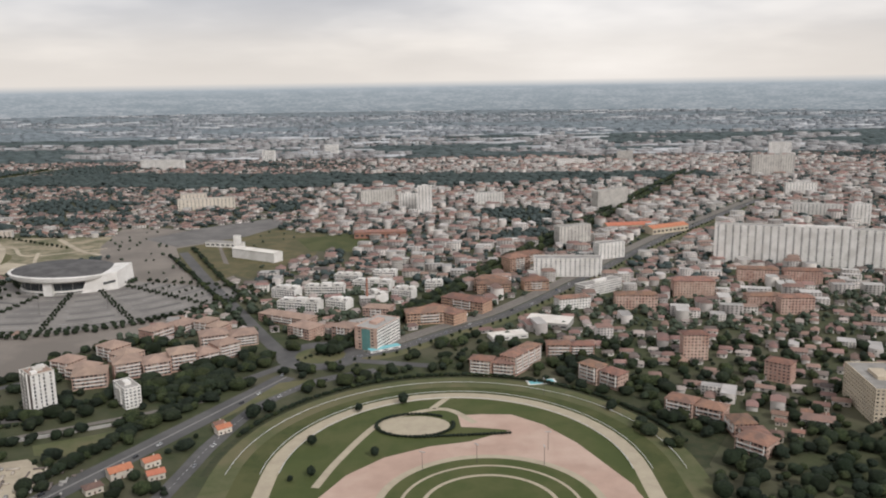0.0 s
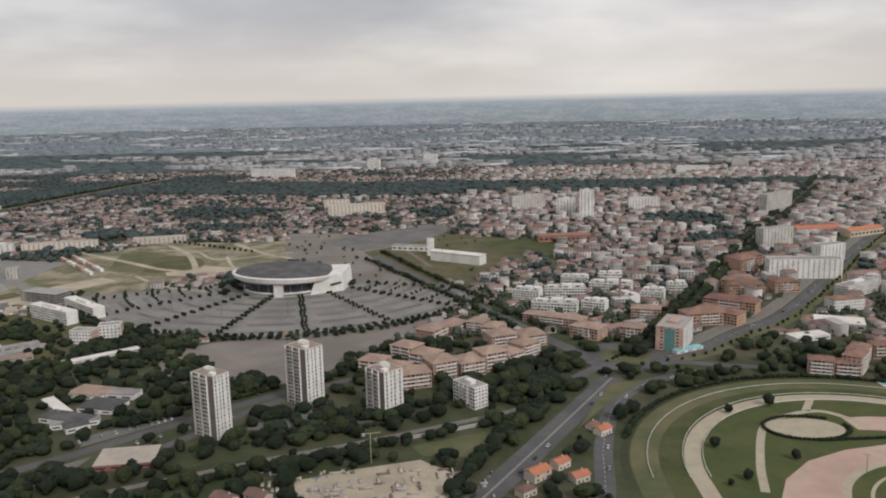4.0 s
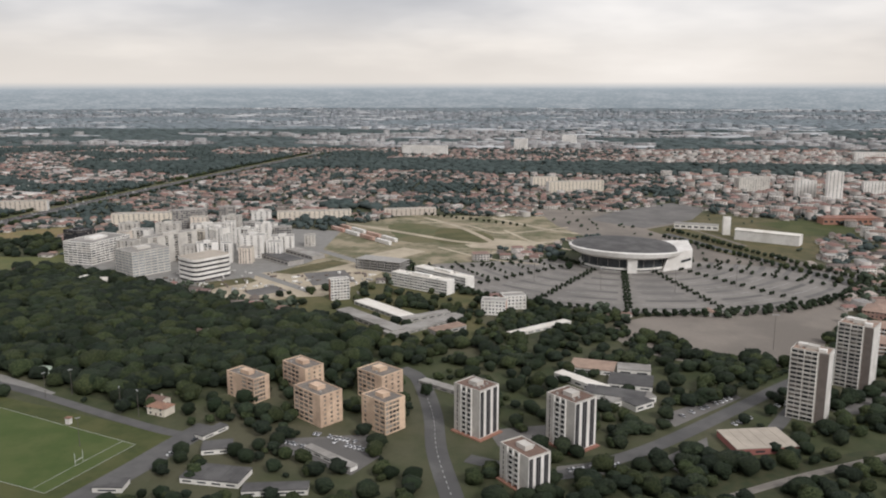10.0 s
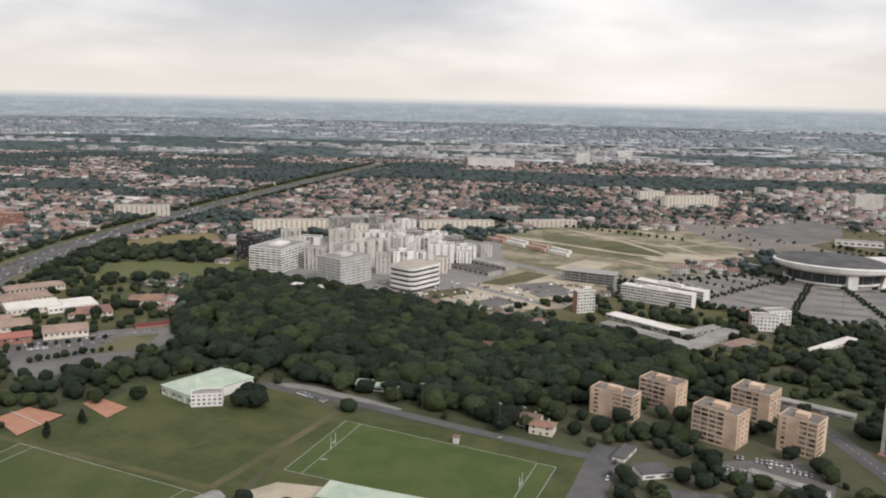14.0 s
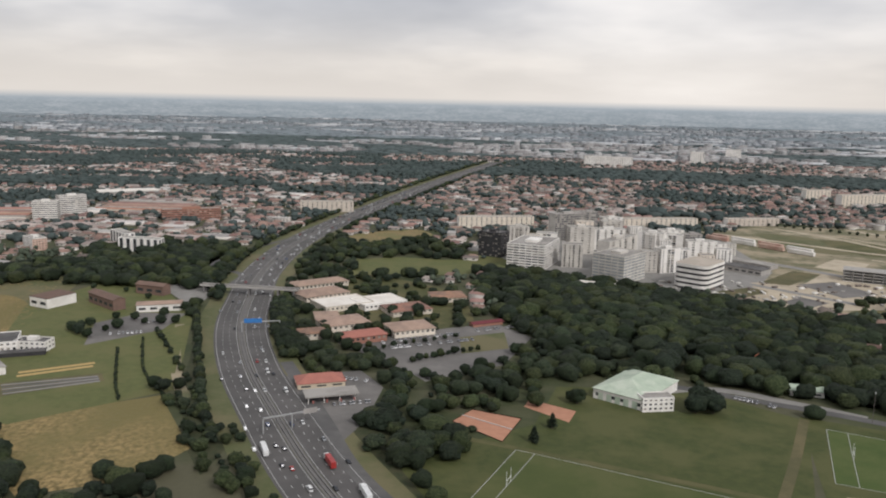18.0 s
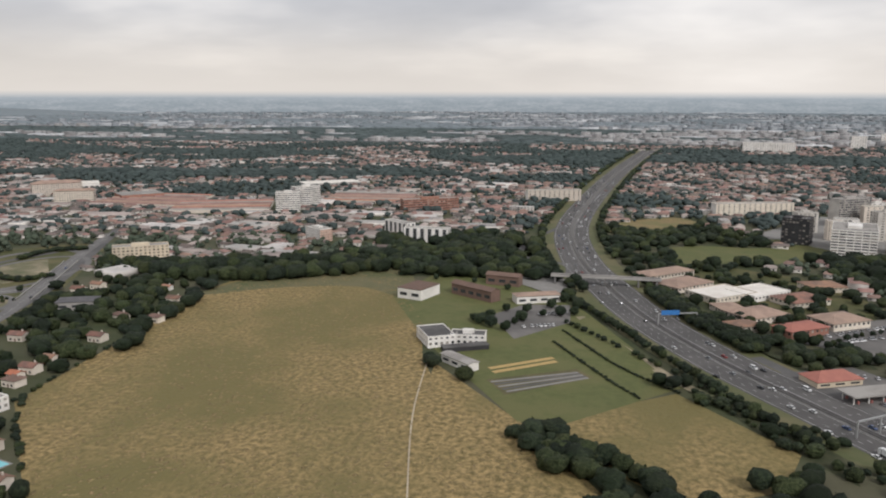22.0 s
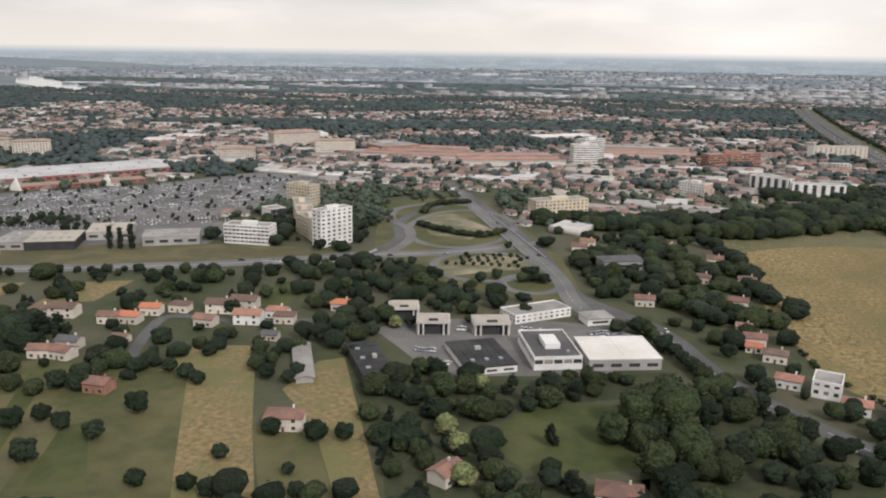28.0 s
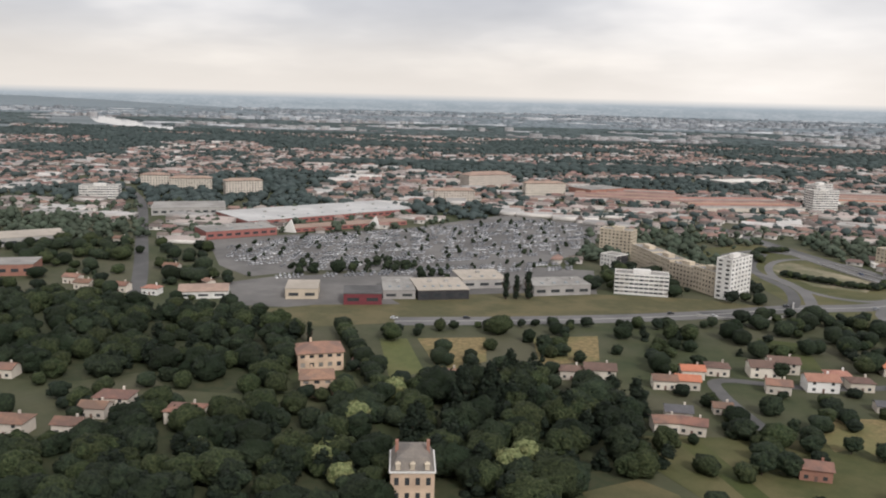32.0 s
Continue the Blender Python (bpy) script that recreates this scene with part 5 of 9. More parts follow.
area("green_plot", [(-445, 718), (-412, 720), (-388, 656), (-422, 643)], "meadow", "green plot in the waste ground", 0.05, round_off=True)
area("far_lot", [(-274, 756), (-242, 808), (-179, 867), (-153, 830), (-182, 761), (-232, 715)], "lot", "large asphalt car park", 0.05)
area("playing_field", [(-131, 745), (-88, 767), (-56, 725), (-70, 681), (-110, 688)], "lawn", "green playing field", 0.05)
area("works_yard", [(-231, 709), (-202, 735), (-173, 644), (-145, 621), (-165, 574), (-195, 614)], "faded_grass", "grass plots and yards round the old works", 0.045)
area("construction_site", [(-202, 277), (-181, 286), (-159, 293), (-143, 278), (-149, 262), (-160, 248), (-194, 248)], "soil", "excavated building site with pale soil", 0.05)
area("scrub", [(-163, 305), (-135, 318), (-124, 321), (-137, 295), (-158, 296)], "meadow", "rough grass by the railway", 0.04)
area("tower_lawn", [(-230, 319), (-199, 324), (-186, 319), (-204, 308), (-227, 308)], "lawn", "lawn at the foot of the towers", 0.04)
area("tower_yard", [(-233, 333), (-203, 345), (-185, 339), (-167, 333), (-199, 324), (-230, 322)], "lot", "asphalt yard between the towers", 0.045)
area("tower_yard", [(-356, 300), (-335, 306), (-338, 283), (-352, 287)], "lot", "asphalt yard beside the towers", 0.045)
area("tower_yard", [(-334, 274), (-314, 280), (-315, 271), (-335, 265)], "lot", "car park of the striped towers", 0.05)
area("ochre_yard", [(-429, 288), (-396, 294), (-390, 277), (-397, 264), (-424, 280)], "lot", "car park of the ochre blocks", 0.045)
area("school_lot", [(-293, 318), (-262, 341), (-260, 336), (-291, 307)], "lot", "asphalt car park beside the school", 0.045)
area("hall_yard", [(-301, 281), (-282, 299), (-285, 282), (-296, 270)], "lot", "asphalt yard of the warehouse", 0.05)
# sports ground
area("sports_meadow", [(-634, 299), (-624, 339), (-577, 344), (-544, 317), (-562, 270), (-576, 254), (-613, 266)], "lawn", "mown sports meadow", 0.035)
PITCH = [(-553, 272), (-541, 311), (-472, 281), (-484, 247)]
area("stadium_ground", [(-559, 262), (-546, 321), (-460, 288), (-463, 278), (-476, 243), (-526, 239)], "lawn", "grass surround of the rugby ground", 0.04)
area("rugby_pitch", PITCH, "pitch_grass", "well-kept bright green rugby pitch", 0.055)
PITCH_2 = [(-654, 243), (-639, 283), (-572, 255), (-588, 220)]
area("sports_meadow", [(-671, 267), (-649, 290), (-627, 308), (-601, 311), (-544, 319), (-564, 255), (-570, 222), (-643, 214)], "lawn", "mown sports meadow", 0.036)
area("rugby_pitch", PITCH_2, "turf", "dark green rugby pitch", 0.056)


def pitch_lines(poly, label):
    g = Geo()
    a, b, c, d = [Vector((*p, 0.08)) for p in poly]
    for p, q in ((a, b), (b, c), (c, d), (d, a), (b.lerp(c, 0.08), a.lerp(d, 0.08)), (b.lerp(c, 0.92), a.lerp(d, 0.92))):
        g.beam(p, q, 0.07)
    g.v = [(x, y, 0.08 if z < 0.08 else 0.1) for x, y, z in g.v]
    tagged(new("pitch_lines", g.mesh("pitch_lines", "road_mark")), label, "pitch marking", kind="structure")
    for s in (0.08, 0.92):
        m = b.lerp(c, s).lerp(a.lerp(d, s), 0.5)
        u = (b - a).normalized()
        post = thing("rugby_posts", m.x, m.y, 0, "white H-shaped rugby goal posts", "goal")
        for sgn in (-1, 1):
            part("upright", Geo().cyl(u.x * 1.6 * sgn, u.y * 1.6 * sgn, 0.02, 4.2, 0.06, 0.05, 6), "white_line", post)
        part("crossbar", Geo().beam(Vector((u.x * 1.6, u.y * 1.6, 1.7)), Vector((-u.x * 1.6, -u.y * 1.6, 1.5)), 0.05), "white_line", post)


strip("pitch_path", [(-662, 292), (-641, 285), (-603, 271), (-571, 259)], 2.6, "old_lawn", "worn path between the pitches", 0.062, keep=False)
strip("pitch_path", [(-571, 259), (-558, 288), (-545, 319)], 3.0, "faded_grass", "worn track beside the rugby ground", 0.063, keep=False)
pitch_lines(PITCH, "white painted lines of the rugby pitch")
pitch_lines(PITCH_2, "white painted lines of the second pitch")
area("forecourt", [(-560, 258), (-553, 264), (-538, 262), (-540, 247), (-553, 246)], "soil", "pale gravel forecourt of the stand", 0.06)
area("tennis_court", [(-659, 302), (-653, 313), (-637, 307), (-643, 288)], "clay", "orange clay tennis court", 0.06)
area("tennis_court", [(-636, 318), (-634, 325), (-619, 316), (-622, 306)], "clay", "orange clay tennis court", 0.06)
pl = [(-659, 302), (-653, 313), (-637, 307), (-643, 288)]
tennis_net = thing("tennis_fence", 0, 0, 0, "dark wire fence round the clay courts", "fence")
for p, q in zip(pl, pl[1:] + pl[:1]):
    part("fence_side", Geo().add([(*p, 0), (*q, 0), (*q, 0.35), (*p, 0.35)], [(0, 1, 2, 3)]), "leaf_dark", tennis_net)
part("net", Geo().beam(((pl[0][0] + pl[1][0]) / 2, (pl[0][1] + pl[1][1]) / 2, 0.3), ((pl[2][0] + pl[3][0]) / 2, (pl[2][1] + pl[3][1]) / 2, 0.3), 0.09), "white_line", tennis_net)
area("clinic_lot", [(-712, 380), (-682, 402), (-647, 421), (-631, 401), (-643, 361), (-671, 338), (-679, 349)], "lot", "large asphalt car park of the clinic", 0.05)
area("clinic_ground", [(-751, 493), (-729, 527), (-665, 479), (-657, 424), (-698, 375), (-721, 396)], "old_lawn", "lawns and paved courts of the clinic", 0.042)
area("clinic_green", [(-662, 396), (-643, 407), (-641, 383), (-660, 373)], "meadow", "grass plot in the car park", 0.06)
area("services_apron", [(-722, 337), (-696, 347), (-685, 330), (-686, 299), (-692, 274), (-704, 302)], "lot", "asphalt apron of a motorway service station", 0.055)
PARK = [(-738, 560), (-711, 573), (-682, 569), (-662, 575), (-669, 604), (-658, 604), (-634, 562), (-646, 540), (-670, 524), (-711, 519), (-734, 512), (-732, 538)]
KNOLL = [(-764, 618), (-751, 662), (-712, 689), (-696, 651), (-719, 628), (-744, 609)]
area("park_lawn", PARK, "bright_grass", "open park lawn", 0.045)
area("dry_knoll", KNOLL, "dry_strip", "dry grassy knoll", 0.05, round_off=True)
for open_ground in (PARK, KNOLL):
    paint(open_ground, built, True)
# dry field and farm
FIELD = [(-954, 275), (-955, 313), (-955, 354), (-960, 398), (-955, 437), (-931, 455), (-877, 477), (-871, 449), (-848, 374), (-841, 334), (-830, 303), (-803, 277), (-794, 240), (-788, 219), (-895, 201), (-919, 229)]
area("dry_field", FIELD, "dry_grass", "wide field of dry golden grass with green patches", 0.05, round_off=False)
area("dry_field", [(-836, 330), (-803, 281), (-783, 243), (-766, 213), (-821, 205), (-833, 279)], "dry_grass", "lower corner of the dry grass field", 0.056)
area("field_rim", [(-957, 409), (-951, 436), (-932, 458), (-878, 483), (-868, 462), (-857, 412), (-866, 418), (-890, 436), (-927, 428)], "meadow", "greener upper rim of the field", 0.06, round_off=True)
area("dry_field", [(-803, 281), (-758, 312), (-732, 272), (-741, 251), (-764, 239), (-791, 265)], "dry_grass", "triangle of dry grass beside the farm", 0.055)
area("farm_green", [(-869, 418), (-859, 467), (-824, 470), (-784, 407), (-755, 318), (-793, 282), (-805, 283), (-838, 344), (-854, 381)], "bright_grass", "green grounds of the farm school", 0.058)
area("farm_yard", [(-823, 394), (-810, 414), (-790, 416), (-790, 388), (-811, 362)], "lot", "asphalt yard of the farm school", 0.07)
area("farm_yard", [(-842, 469), (-816, 492), (-792, 467), (-791, 426), (-813, 453)], "pavement", "pale paved paths of the farm school", 0.07)
for k in (0, 1):
    strip("vegetable_bed", [(-817 + k * 1.6, 327 - 3.6 * k), (-796 + k * 1.2, 341.5 - 3.6 * k)], 2.3, "straw", "straw-mulched vegetable bed", 0.085, keep=False, category="garden bed")
for k in range(5):
    (ax, ay), (bx, by), (ex, ey), (fx_, fy_) = [(-816, 315), (-788, 328), (-784, 322), (-809, 305)]
    u = (k + 0.5) / 5
    strip("vegetable_bed", [(ax + (fx_ - ax) * u, ay + (fy_ - ay) * u), (bx + (ex - bx) * u, by + (ey - by) * u)], 1.3, "asphalt" if k % 2 else "pavement", "long raised vegetable bed", 0.1, keep=False, category="garden bed")
area("vegetable_plot", [(-817, 316), (-788, 331), (-783, 323), (-810, 303)], "faded_grass", "grey-green vegetable beds", 0.08)
area("vegetable_plot", [(-808, 296), (-782, 320), (-769, 306), (-797, 282)], "bright_grass", "bright green plot", 0.08)
area("farm_meadow", [(-793, 380), (-783, 398), (-762, 334), (-770, 333)], "bright_grass", "strip of meadow beside the hedge", 0.08)
TUSSOCK = []
for k in range(4):
    g = Geo()
    lump(g, (0, 0, 0), 1.0, random.Random(400 + k), 0.35, 0, 0.45)
    g.f = [fc for fc in g.f if max(g.v[i][2] for i in fc) > 0.05]
    g.m = [0] * len(g.f)
    TUSSOCK.append(g)
rows = []
rng = random.Random(44)
fx, fy = [q[0] for q in FIELD], [q[1] for q in FIELD]
for k in range(15000):
    x, y = rng.uniform(min(fx), max(fx)), rng.uniform(max(95, min(fy)), max(fy))
    if noise.noise(Vector((x / 14, y / 10, 0.5))) > -0.35:
        r = rng.uniform(0.18, 0.5)
        rows.append((k % 4, x, y, 0.03, rng.uniform(0, 360), r * 1.8, r, r * rng.uniform(0.25, 0.6)))
hit = inside(FIELD, np.array([r[1] for r in rows]), np.array([r[2] for r in rows]))
scatter("dry_tussocks", TUSSOCK, [r for r, ok in zip(rows, hit) if ok], ["tussock"], "tussocks of dry golden grass", "grass")
strip("field_path", [(-822, 207), (-827, 234), (-835, 284), (-839, 334)], 0.4, "soil", "thin trodden path through the field", 0.07, keep=False)
# gardens at the end of the walk
area("garden_plot", [(-1151, 248), (-1146, 249), (-1124, 192), (-1128, 191)], "lawn", "narrow green kitchen-garden plot", 0.05)
area("garden_plot", [(-1135, 227), (-1131, 228), (-1119, 192), (-1124, 192)], "faded_grass", "narrow plot of dry cut grass", 0.051)
area("garden_plot", [(-1172, 221), (-1161, 229), (-1154, 224), (-1140, 189), (-1152, 187)], "faded_grass", "mown plot of faded grass", 0.047)
area("garden_plot", [(-1124, 218), (-1120, 222), (-1104, 195), (-1116, 193)], "lawn", "green plot among fruit trees", 0.052)
area("garden_strip", [(-1119, 270), (-1102, 273), (-1085, 227), (-1072, 195), (-1087, 193), (-1100, 224)], "dry_strip", "mown strip of dry straw-coloured grass", 0.05)
area("garden_strip", [(-1085, 246), (-1082, 265), (-1076, 269), (-1061, 229), (-1050, 199), (-1058, 198), (-1071, 227)], "dry_strip", "dry straw-coloured garden strip", 0.05)
area("garden_green", [(-1168, 249), (-1145, 253), (-1128, 256), (-1113, 255), (-1086, 193), (-1123, 186)], "old_lawn", "faded green garden plots", 0.045)
area("garden_green", [(-1085, 227), (-1070, 224), (-1058, 198), (-1071, 195)], "old_lawn", "faded green garden plot", 0.046)
area("office_lot", [(-1074, 293), (-1061, 305), (-1029, 310), (-1006, 309), (-997, 299), (-1006, 269), (-1044, 262), (-1053, 264), (-1062, 277)], "lot", "asphalt car park between the offices", 0.044)
area("estate_lawn", [(-1033, 234), (-1024, 249), (-1004, 251), (-1004, 222), (-1022, 214), (-1033, 224)], "lawn", "shaded park lawn among trees", 0.046)
area("verge_bank", [(-1292, 323), (-1263, 342), (-1198, 361), (-1129, 384), (-1131, 367), (-1196, 342), (-1254, 316)], "faded_grass", "grassy bank beside the expressway", 0.06)
area("verge_bank", [(-1242, 360), (-1182, 383), (-1129, 386), (-1100, 380), (-1128, 369), (-1227, 339)], "faded_grass", "grassy bank beside the expressway", 0.061)
area("orchard_green", [(-1232, 308), (-1224, 310), (-1213, 281), (-1221, 274)], "bright_grass", "bright green lawn", 0.05)
area("orchard_green", [(-1221, 311), (-1201, 317), (-1198, 294), (-1209, 282)], "dry_strip", "dry garden meadow", 0.05)
area("orchard_green", [(-1187, 320), (-1167, 327), (-1167, 302), (-1183, 294)], "dry_strip", "dry garden meadow", 0.05)
area("orchard_green", [(-1118, 337), (-1105, 334), (-1106, 307), (-1117, 309)], "lawn", "garden lawn", 0.05)
area("garden_strip", [(-1120, 265), (-1103, 271), (-1107, 257), (-1119, 251)], "dry_strip", "dry garden strip", 0.052)
area("mall_lot", [(-1354, 450), (-1320, 479), (-1268, 516), (-1218, 591), (-1162, 561), (-1166, 484), (-1189, 434), (-1249, 404), (-1281, 397), (-1303, 378), (-1323, 395)], "lot", "huge shopping-centre car park", 0.05)
area("mall_lot", [(-1307, 366), (-1294, 380), (-1249, 404), (-1204, 430), (-1167, 428), (-1166, 368), (-1261, 337), (-1289, 335)], "lot", "asphalt yards of the retail sheds", 0.048)
LAKE = [(-2467, 2090), (-2511, 2211), (-2259, 1966), (-2013, 1689), (-1890, 1461), (-2038, 1570), (-2239, 1765)]
area("lake", LAKE, "water", "pale lake or river bend far off", 0.3, landuse=1, category="water")

# ---- concert hall with its fan of car parks ----
ZX, ZY = -268.0, 574.0
dome = thing("concert_hall", ZX, ZY, 0, "oval concert hall with a dark roof and a sweeping white rim", "concert hall")
reserve_box(ZX, ZY, 0, 80, 66)


def oval(rx, ry, n=48, lift=0.0, z=0.0, tip=0.0):
    return [(rx * math.cos(6.2832 * k / n), ry * math.sin(6.2832 * k / n), z + lift * math.cos(6.2832 * k / n) + tip * math.sin(6.2832 * k / n)) for k in range(n)]


def rings(*loops):
    g, n = Geo(), len(loops[0])
    vs = [v for lp in loops for v in lp]
    fs = [(j * n + k, j * n + (k + 1) % n, (j + 1) * n + (k + 1) % n, (j + 1) * n + k) for j in range(len(loops) - 1) for k in range(n)]
    return g.add(vs, fs)


drum = part("glazed_drum", rings(oval(29, 25), oval(29, 25, z=8.5)), "glass", dome, "dark glazed drum")
for k in range(24):
    a = 6.2832 * k / 24
    part("mullion", Geo().cyl(29.1 * math.cos(a), 25.1 * math.sin(a), 0, 8.6, 0.16, 0.16, 6), "grey_wall", drum)
part("gallery_band", rings(oval(30.5, 26.5, z=1.6), oval(30.5, 26.5, z=2.6), oval(28.9, 24.9, z=2.6)), "white_wall", dome)
part("plinth", rings(oval(31, 27), oval(31, 27, z=0.8), oval(28, 24, z=0.8)), "concrete", dome)
part("soffit", rings(oval(28, 24, z=8.2), oval(33.5, 28.6, z=8.9, lift=-0.5)), "grey_wall", dome)
part("rim", rings(oval(33.5, 28.6, z=8.8, lift=-0.5), oval(36.5, 31, z=10.2, lift=-0.9), oval(37.6, 32, z=12.2, lift=-1.1, tip=-0.9), oval(36.2, 30.8, z=12.7, lift=-1.1, tip=-1.0), oval(35.2, 30, z=12.3, lift=-1.0, tip=-0.9)), "white_wall", dome, "sweeping white concrete rim")
g = rings(oval(36.0, 30.9, z=12.5, lift=-1.0, tip=1.0), oval(24, 21, z=14.0, lift=-0.6, tip=0.6), oval(9, 8, z=14.9, lift=-0.2))
g.f.append(tuple(range(96, 144)))
g.m.append(0)
part("roof", g, "dark_roof", dome, "dark grey domed roof")
part("entrance_tower", Geo().box(-3, -28.5, 0, 3, -24, 9.2), "white_wall", dome)
part("stage_block", Geo().add([(20, -22, 0), (41, -10, 0), (44, 14, 0), (20, 24, 0), (24, -20, 10.5), (41, -10, 12.5), (43, 14, 14.0), (24, 22, 12)], [(4, 5, 6, 7), (0, 1, 5, 4), (1, 2, 6, 5), (2, 3, 7, 6), (3, 0, 4, 7)]), "white_wall", dome, "white sloping stage block")
part("stage_window", Geo().add([(33, -15.2, 4.5), (40, -11.2, 5.5), (40, -11.2, 7.0), (33, -15.2, 6.0)], [(0, 1, 2, 3)]), "glass", dome)
FAN = (ZX + 2, ZY + 28)


def fan(r, deg):
    return (FAN[0] + r * math.cos(radians(deg)), FAN[1] + r * math.sin(radians(deg)))


area("fan_car_park", [fan(48, d) for d in range(196, 345, 8)] + [fan(150, d) for d in range(340, 188, -8)], "bay_asphalt", "fan-shaped asphalt car park of the concert hall", 0.045)
for r in (60, 76, 92, 108, 124, 140):
    for d in range(206, 330, 20):
        strip("car_park_aisle", [fan(r, d + e) for e in (1.5, 8, 14.5)], 3.6, "lot", "darker driving aisle between the bays", 0.06, keep=False)
rows = []
bay_lines = Geo()
for i, d in enumerate(range(203, 345, 20)):
    for r in range(56, 146, 7):
        for e in (-0.9, 0.9):
            x, y = fan(r, d + e * 70 / r)
            rows.append((i % 4, x, y, 0, r * 37, 2.7, 2.7, 2.4))
    for r in (68, 84, 100, 116, 132):
        if d < 330:
            for e in range(3, 17, 2):
                bay_lines.beam((*fan(r, d + e), 0.07), (*fan(r, d + e + 2), 0.07), 0.1)
for r in (66, 84, 102, 120, 138):
    for lo, hi in ((197, 221), (325, 343)):
        for d in np.arange(lo, hi, 340 / r):
            rows.append((int(d) % 4, *fan(r, d), 0, d * 30, 2.6, 2.6, 2.3))
for d in np.arange(194, 346, 1.9):
    for r in (150, 155):
        x, y = fan(r + random.uniform(-1.5, 1.5), d)
        rows.append((random.randrange(4), x, y, 0, d * 9, 4.6, 4.6, 3.6))
for d in np.arange(200, 342, 5):
    rows.append((random.randrange(4), *fan(47, d), 0, d * 9, 4.5, 4.5, 3.5))
bay_lines.v = [(x, y, 0.07 if z < 0.07 else 0.09) for x, y, z in bay_lines.v]
tagged(new("bay_lines", bay_lines.mesh("bay_lines", "road_mark")), "pale painted parking bay lines", "parking bay marking", kind="structure")
scatter("car_park_trees", SMALL_TREE, rows, ["leaf"], "rows of small round trees between the parking bays", "tree row")
for d in (210, 232, 255, 278, 300, 322):
    pole(*fan(105, d), 13, "tall car-park lighting mast", "lighting_mast", "lamp post", 1.0)
pole(-229.0, 396.2, 16, "tall lighting mast on the bare lot", "lighting_mast", "lamp post", 1.6)

# ---- tower blocks ----
TW = "pale concrete tower block with rows of balconies"
# sides get the brighter wall: their sunlit look is put into the colour
for args in ((-242.1, 318.6, -33.6, 12.6, 7.8, 25.6), (-211.9, 352.6, -38.1, 12.8, 9.7, 25.6), (-176.3, 341.4, -45.6, 11.8, 10.0, 18.8)):
    tb = block(*args, TW, "tower_wall", "white_wall", styles=("tower", "lines", "tower", "lines"), balcony="", group="pale tower blocks", roof_mat="tan_roof", bay=2.6, name="tower_block", category="tower block", blinds=(0, 0, 0, 1))
    w, d, h = args[3:]
    part("corner_panel", Geo().box(w * 0.25, -d / 2 - 0.04, 0, w * 0.49, -d / 2 + 0.02, h), "brown_panel", tb)
    floors = round(h / STOREY)
    for k in range(1, floors):
        z = k * h / floors
        for u in (-0.48, -0.13):
            part("balcony", Geo().box(w * u, -d / 2 - 0.55, z - 0.05, w * (u + 0.33), -d / 2, z + 0.06).box(w * u, -d / 2 - 0.55, z + 0.06, w * (u + 0.33), -d / 2 - 0.47, z + 0.5), "tower_wall", tb)
    for u in (-0.5, -0.15, 0.2):
        part("fin_wall", Geo().box(w * u, -d / 2 - 0.6, 0, w * u + 0.18, -d / 2, h + 0.3), "white_wall", tb)
    part("roof_plant", Geo().box(-w * 0.42, d * 0.1, h + 0.05, -w * 0.1, d * 0.4, h + 1.0), "white_wall", tb)
    part("roof_plant", Geo().box(w * 0.2, -d * 0.4, h + 0.05, w * 0.4, -d * 0.15, h + 1.2), "white_wall", tb)
block(-140.6, 348.2, -50.7, 14.5, 7.2, 9.4, "low pale apartment block beside the towers", "white_wall", styles=("loggia", "grid", "grid", "grid"), balcony="mid")
for args in ((-359.8, 299.2, -40.5, 11.8, 9.6, 17.0), (-328.4, 291.3, -47.4, 12.6, 10.3, 17.0), (-344.4, 262.5, -52.0, 13.3, 8.4, 11.4)):
    tb = block(*args, "white tower block with black vertical window strips", "tower_wall", "white_wall", styles=("column", "blank", "column", "blank"), group="striped tower blocks", roof_mat="brown_roof", bay=2.5, blinds=(0,), name="tower_block", category="tower block")
    w, d, h = args[3:]
    floors = round(h / STOREY)
    for k in range(1, floors):
        z = k * h / floors
        for u in (-0.18, 0.02):
            part("balcony", Geo().box(w * u, -d / 2 - 0.55, z - 0.05, w * (u + 0.16), -d / 2, z + 0.06).box(w * u, -d / 2 - 0.55, z + 0.06, w * (u + 0.16), -d / 2 - 0.47, z + 0.34), "white_wall", tb)
    for lo, hi in ((0.03, 0.2), (0.34, 0.55), (0.7, 0.9)):
        for e in (-1, 1):
            strip_part = part("window_strip", Geo().box(e * w / 2 - 0.03, d * (lo - 0.5), 0.7, e * w / 2 + 0.03, d * (hi - 0.5), h - 0.3), "dark_wall", tb, "black vertical window strip")
            part("mullion", Geo().box(e * w / 2 - 0.02, d * ((lo + hi) / 2 - 0.5) - 0.05, 0.7, e * w / 2 + 0.06, d * ((lo + hi) / 2 - 0.5) + 0.05, h - 0.3), "dark_concrete", strip_part)
    for u in (-0.21, -0.015, 0.18):
        part("pier", Geo().box(w * u, -d / 2 - 0.6, 0, w * (u + 0.025), -d / 2, h + 0.4), "white_wall", tb)
    part("podium", Geo().box(-w / 2 - 0.5, -d / 2 - 1.2, 0, w / 2 + 1.4, d / 2 + 0.6, 0.5), "brick_wall", tb)
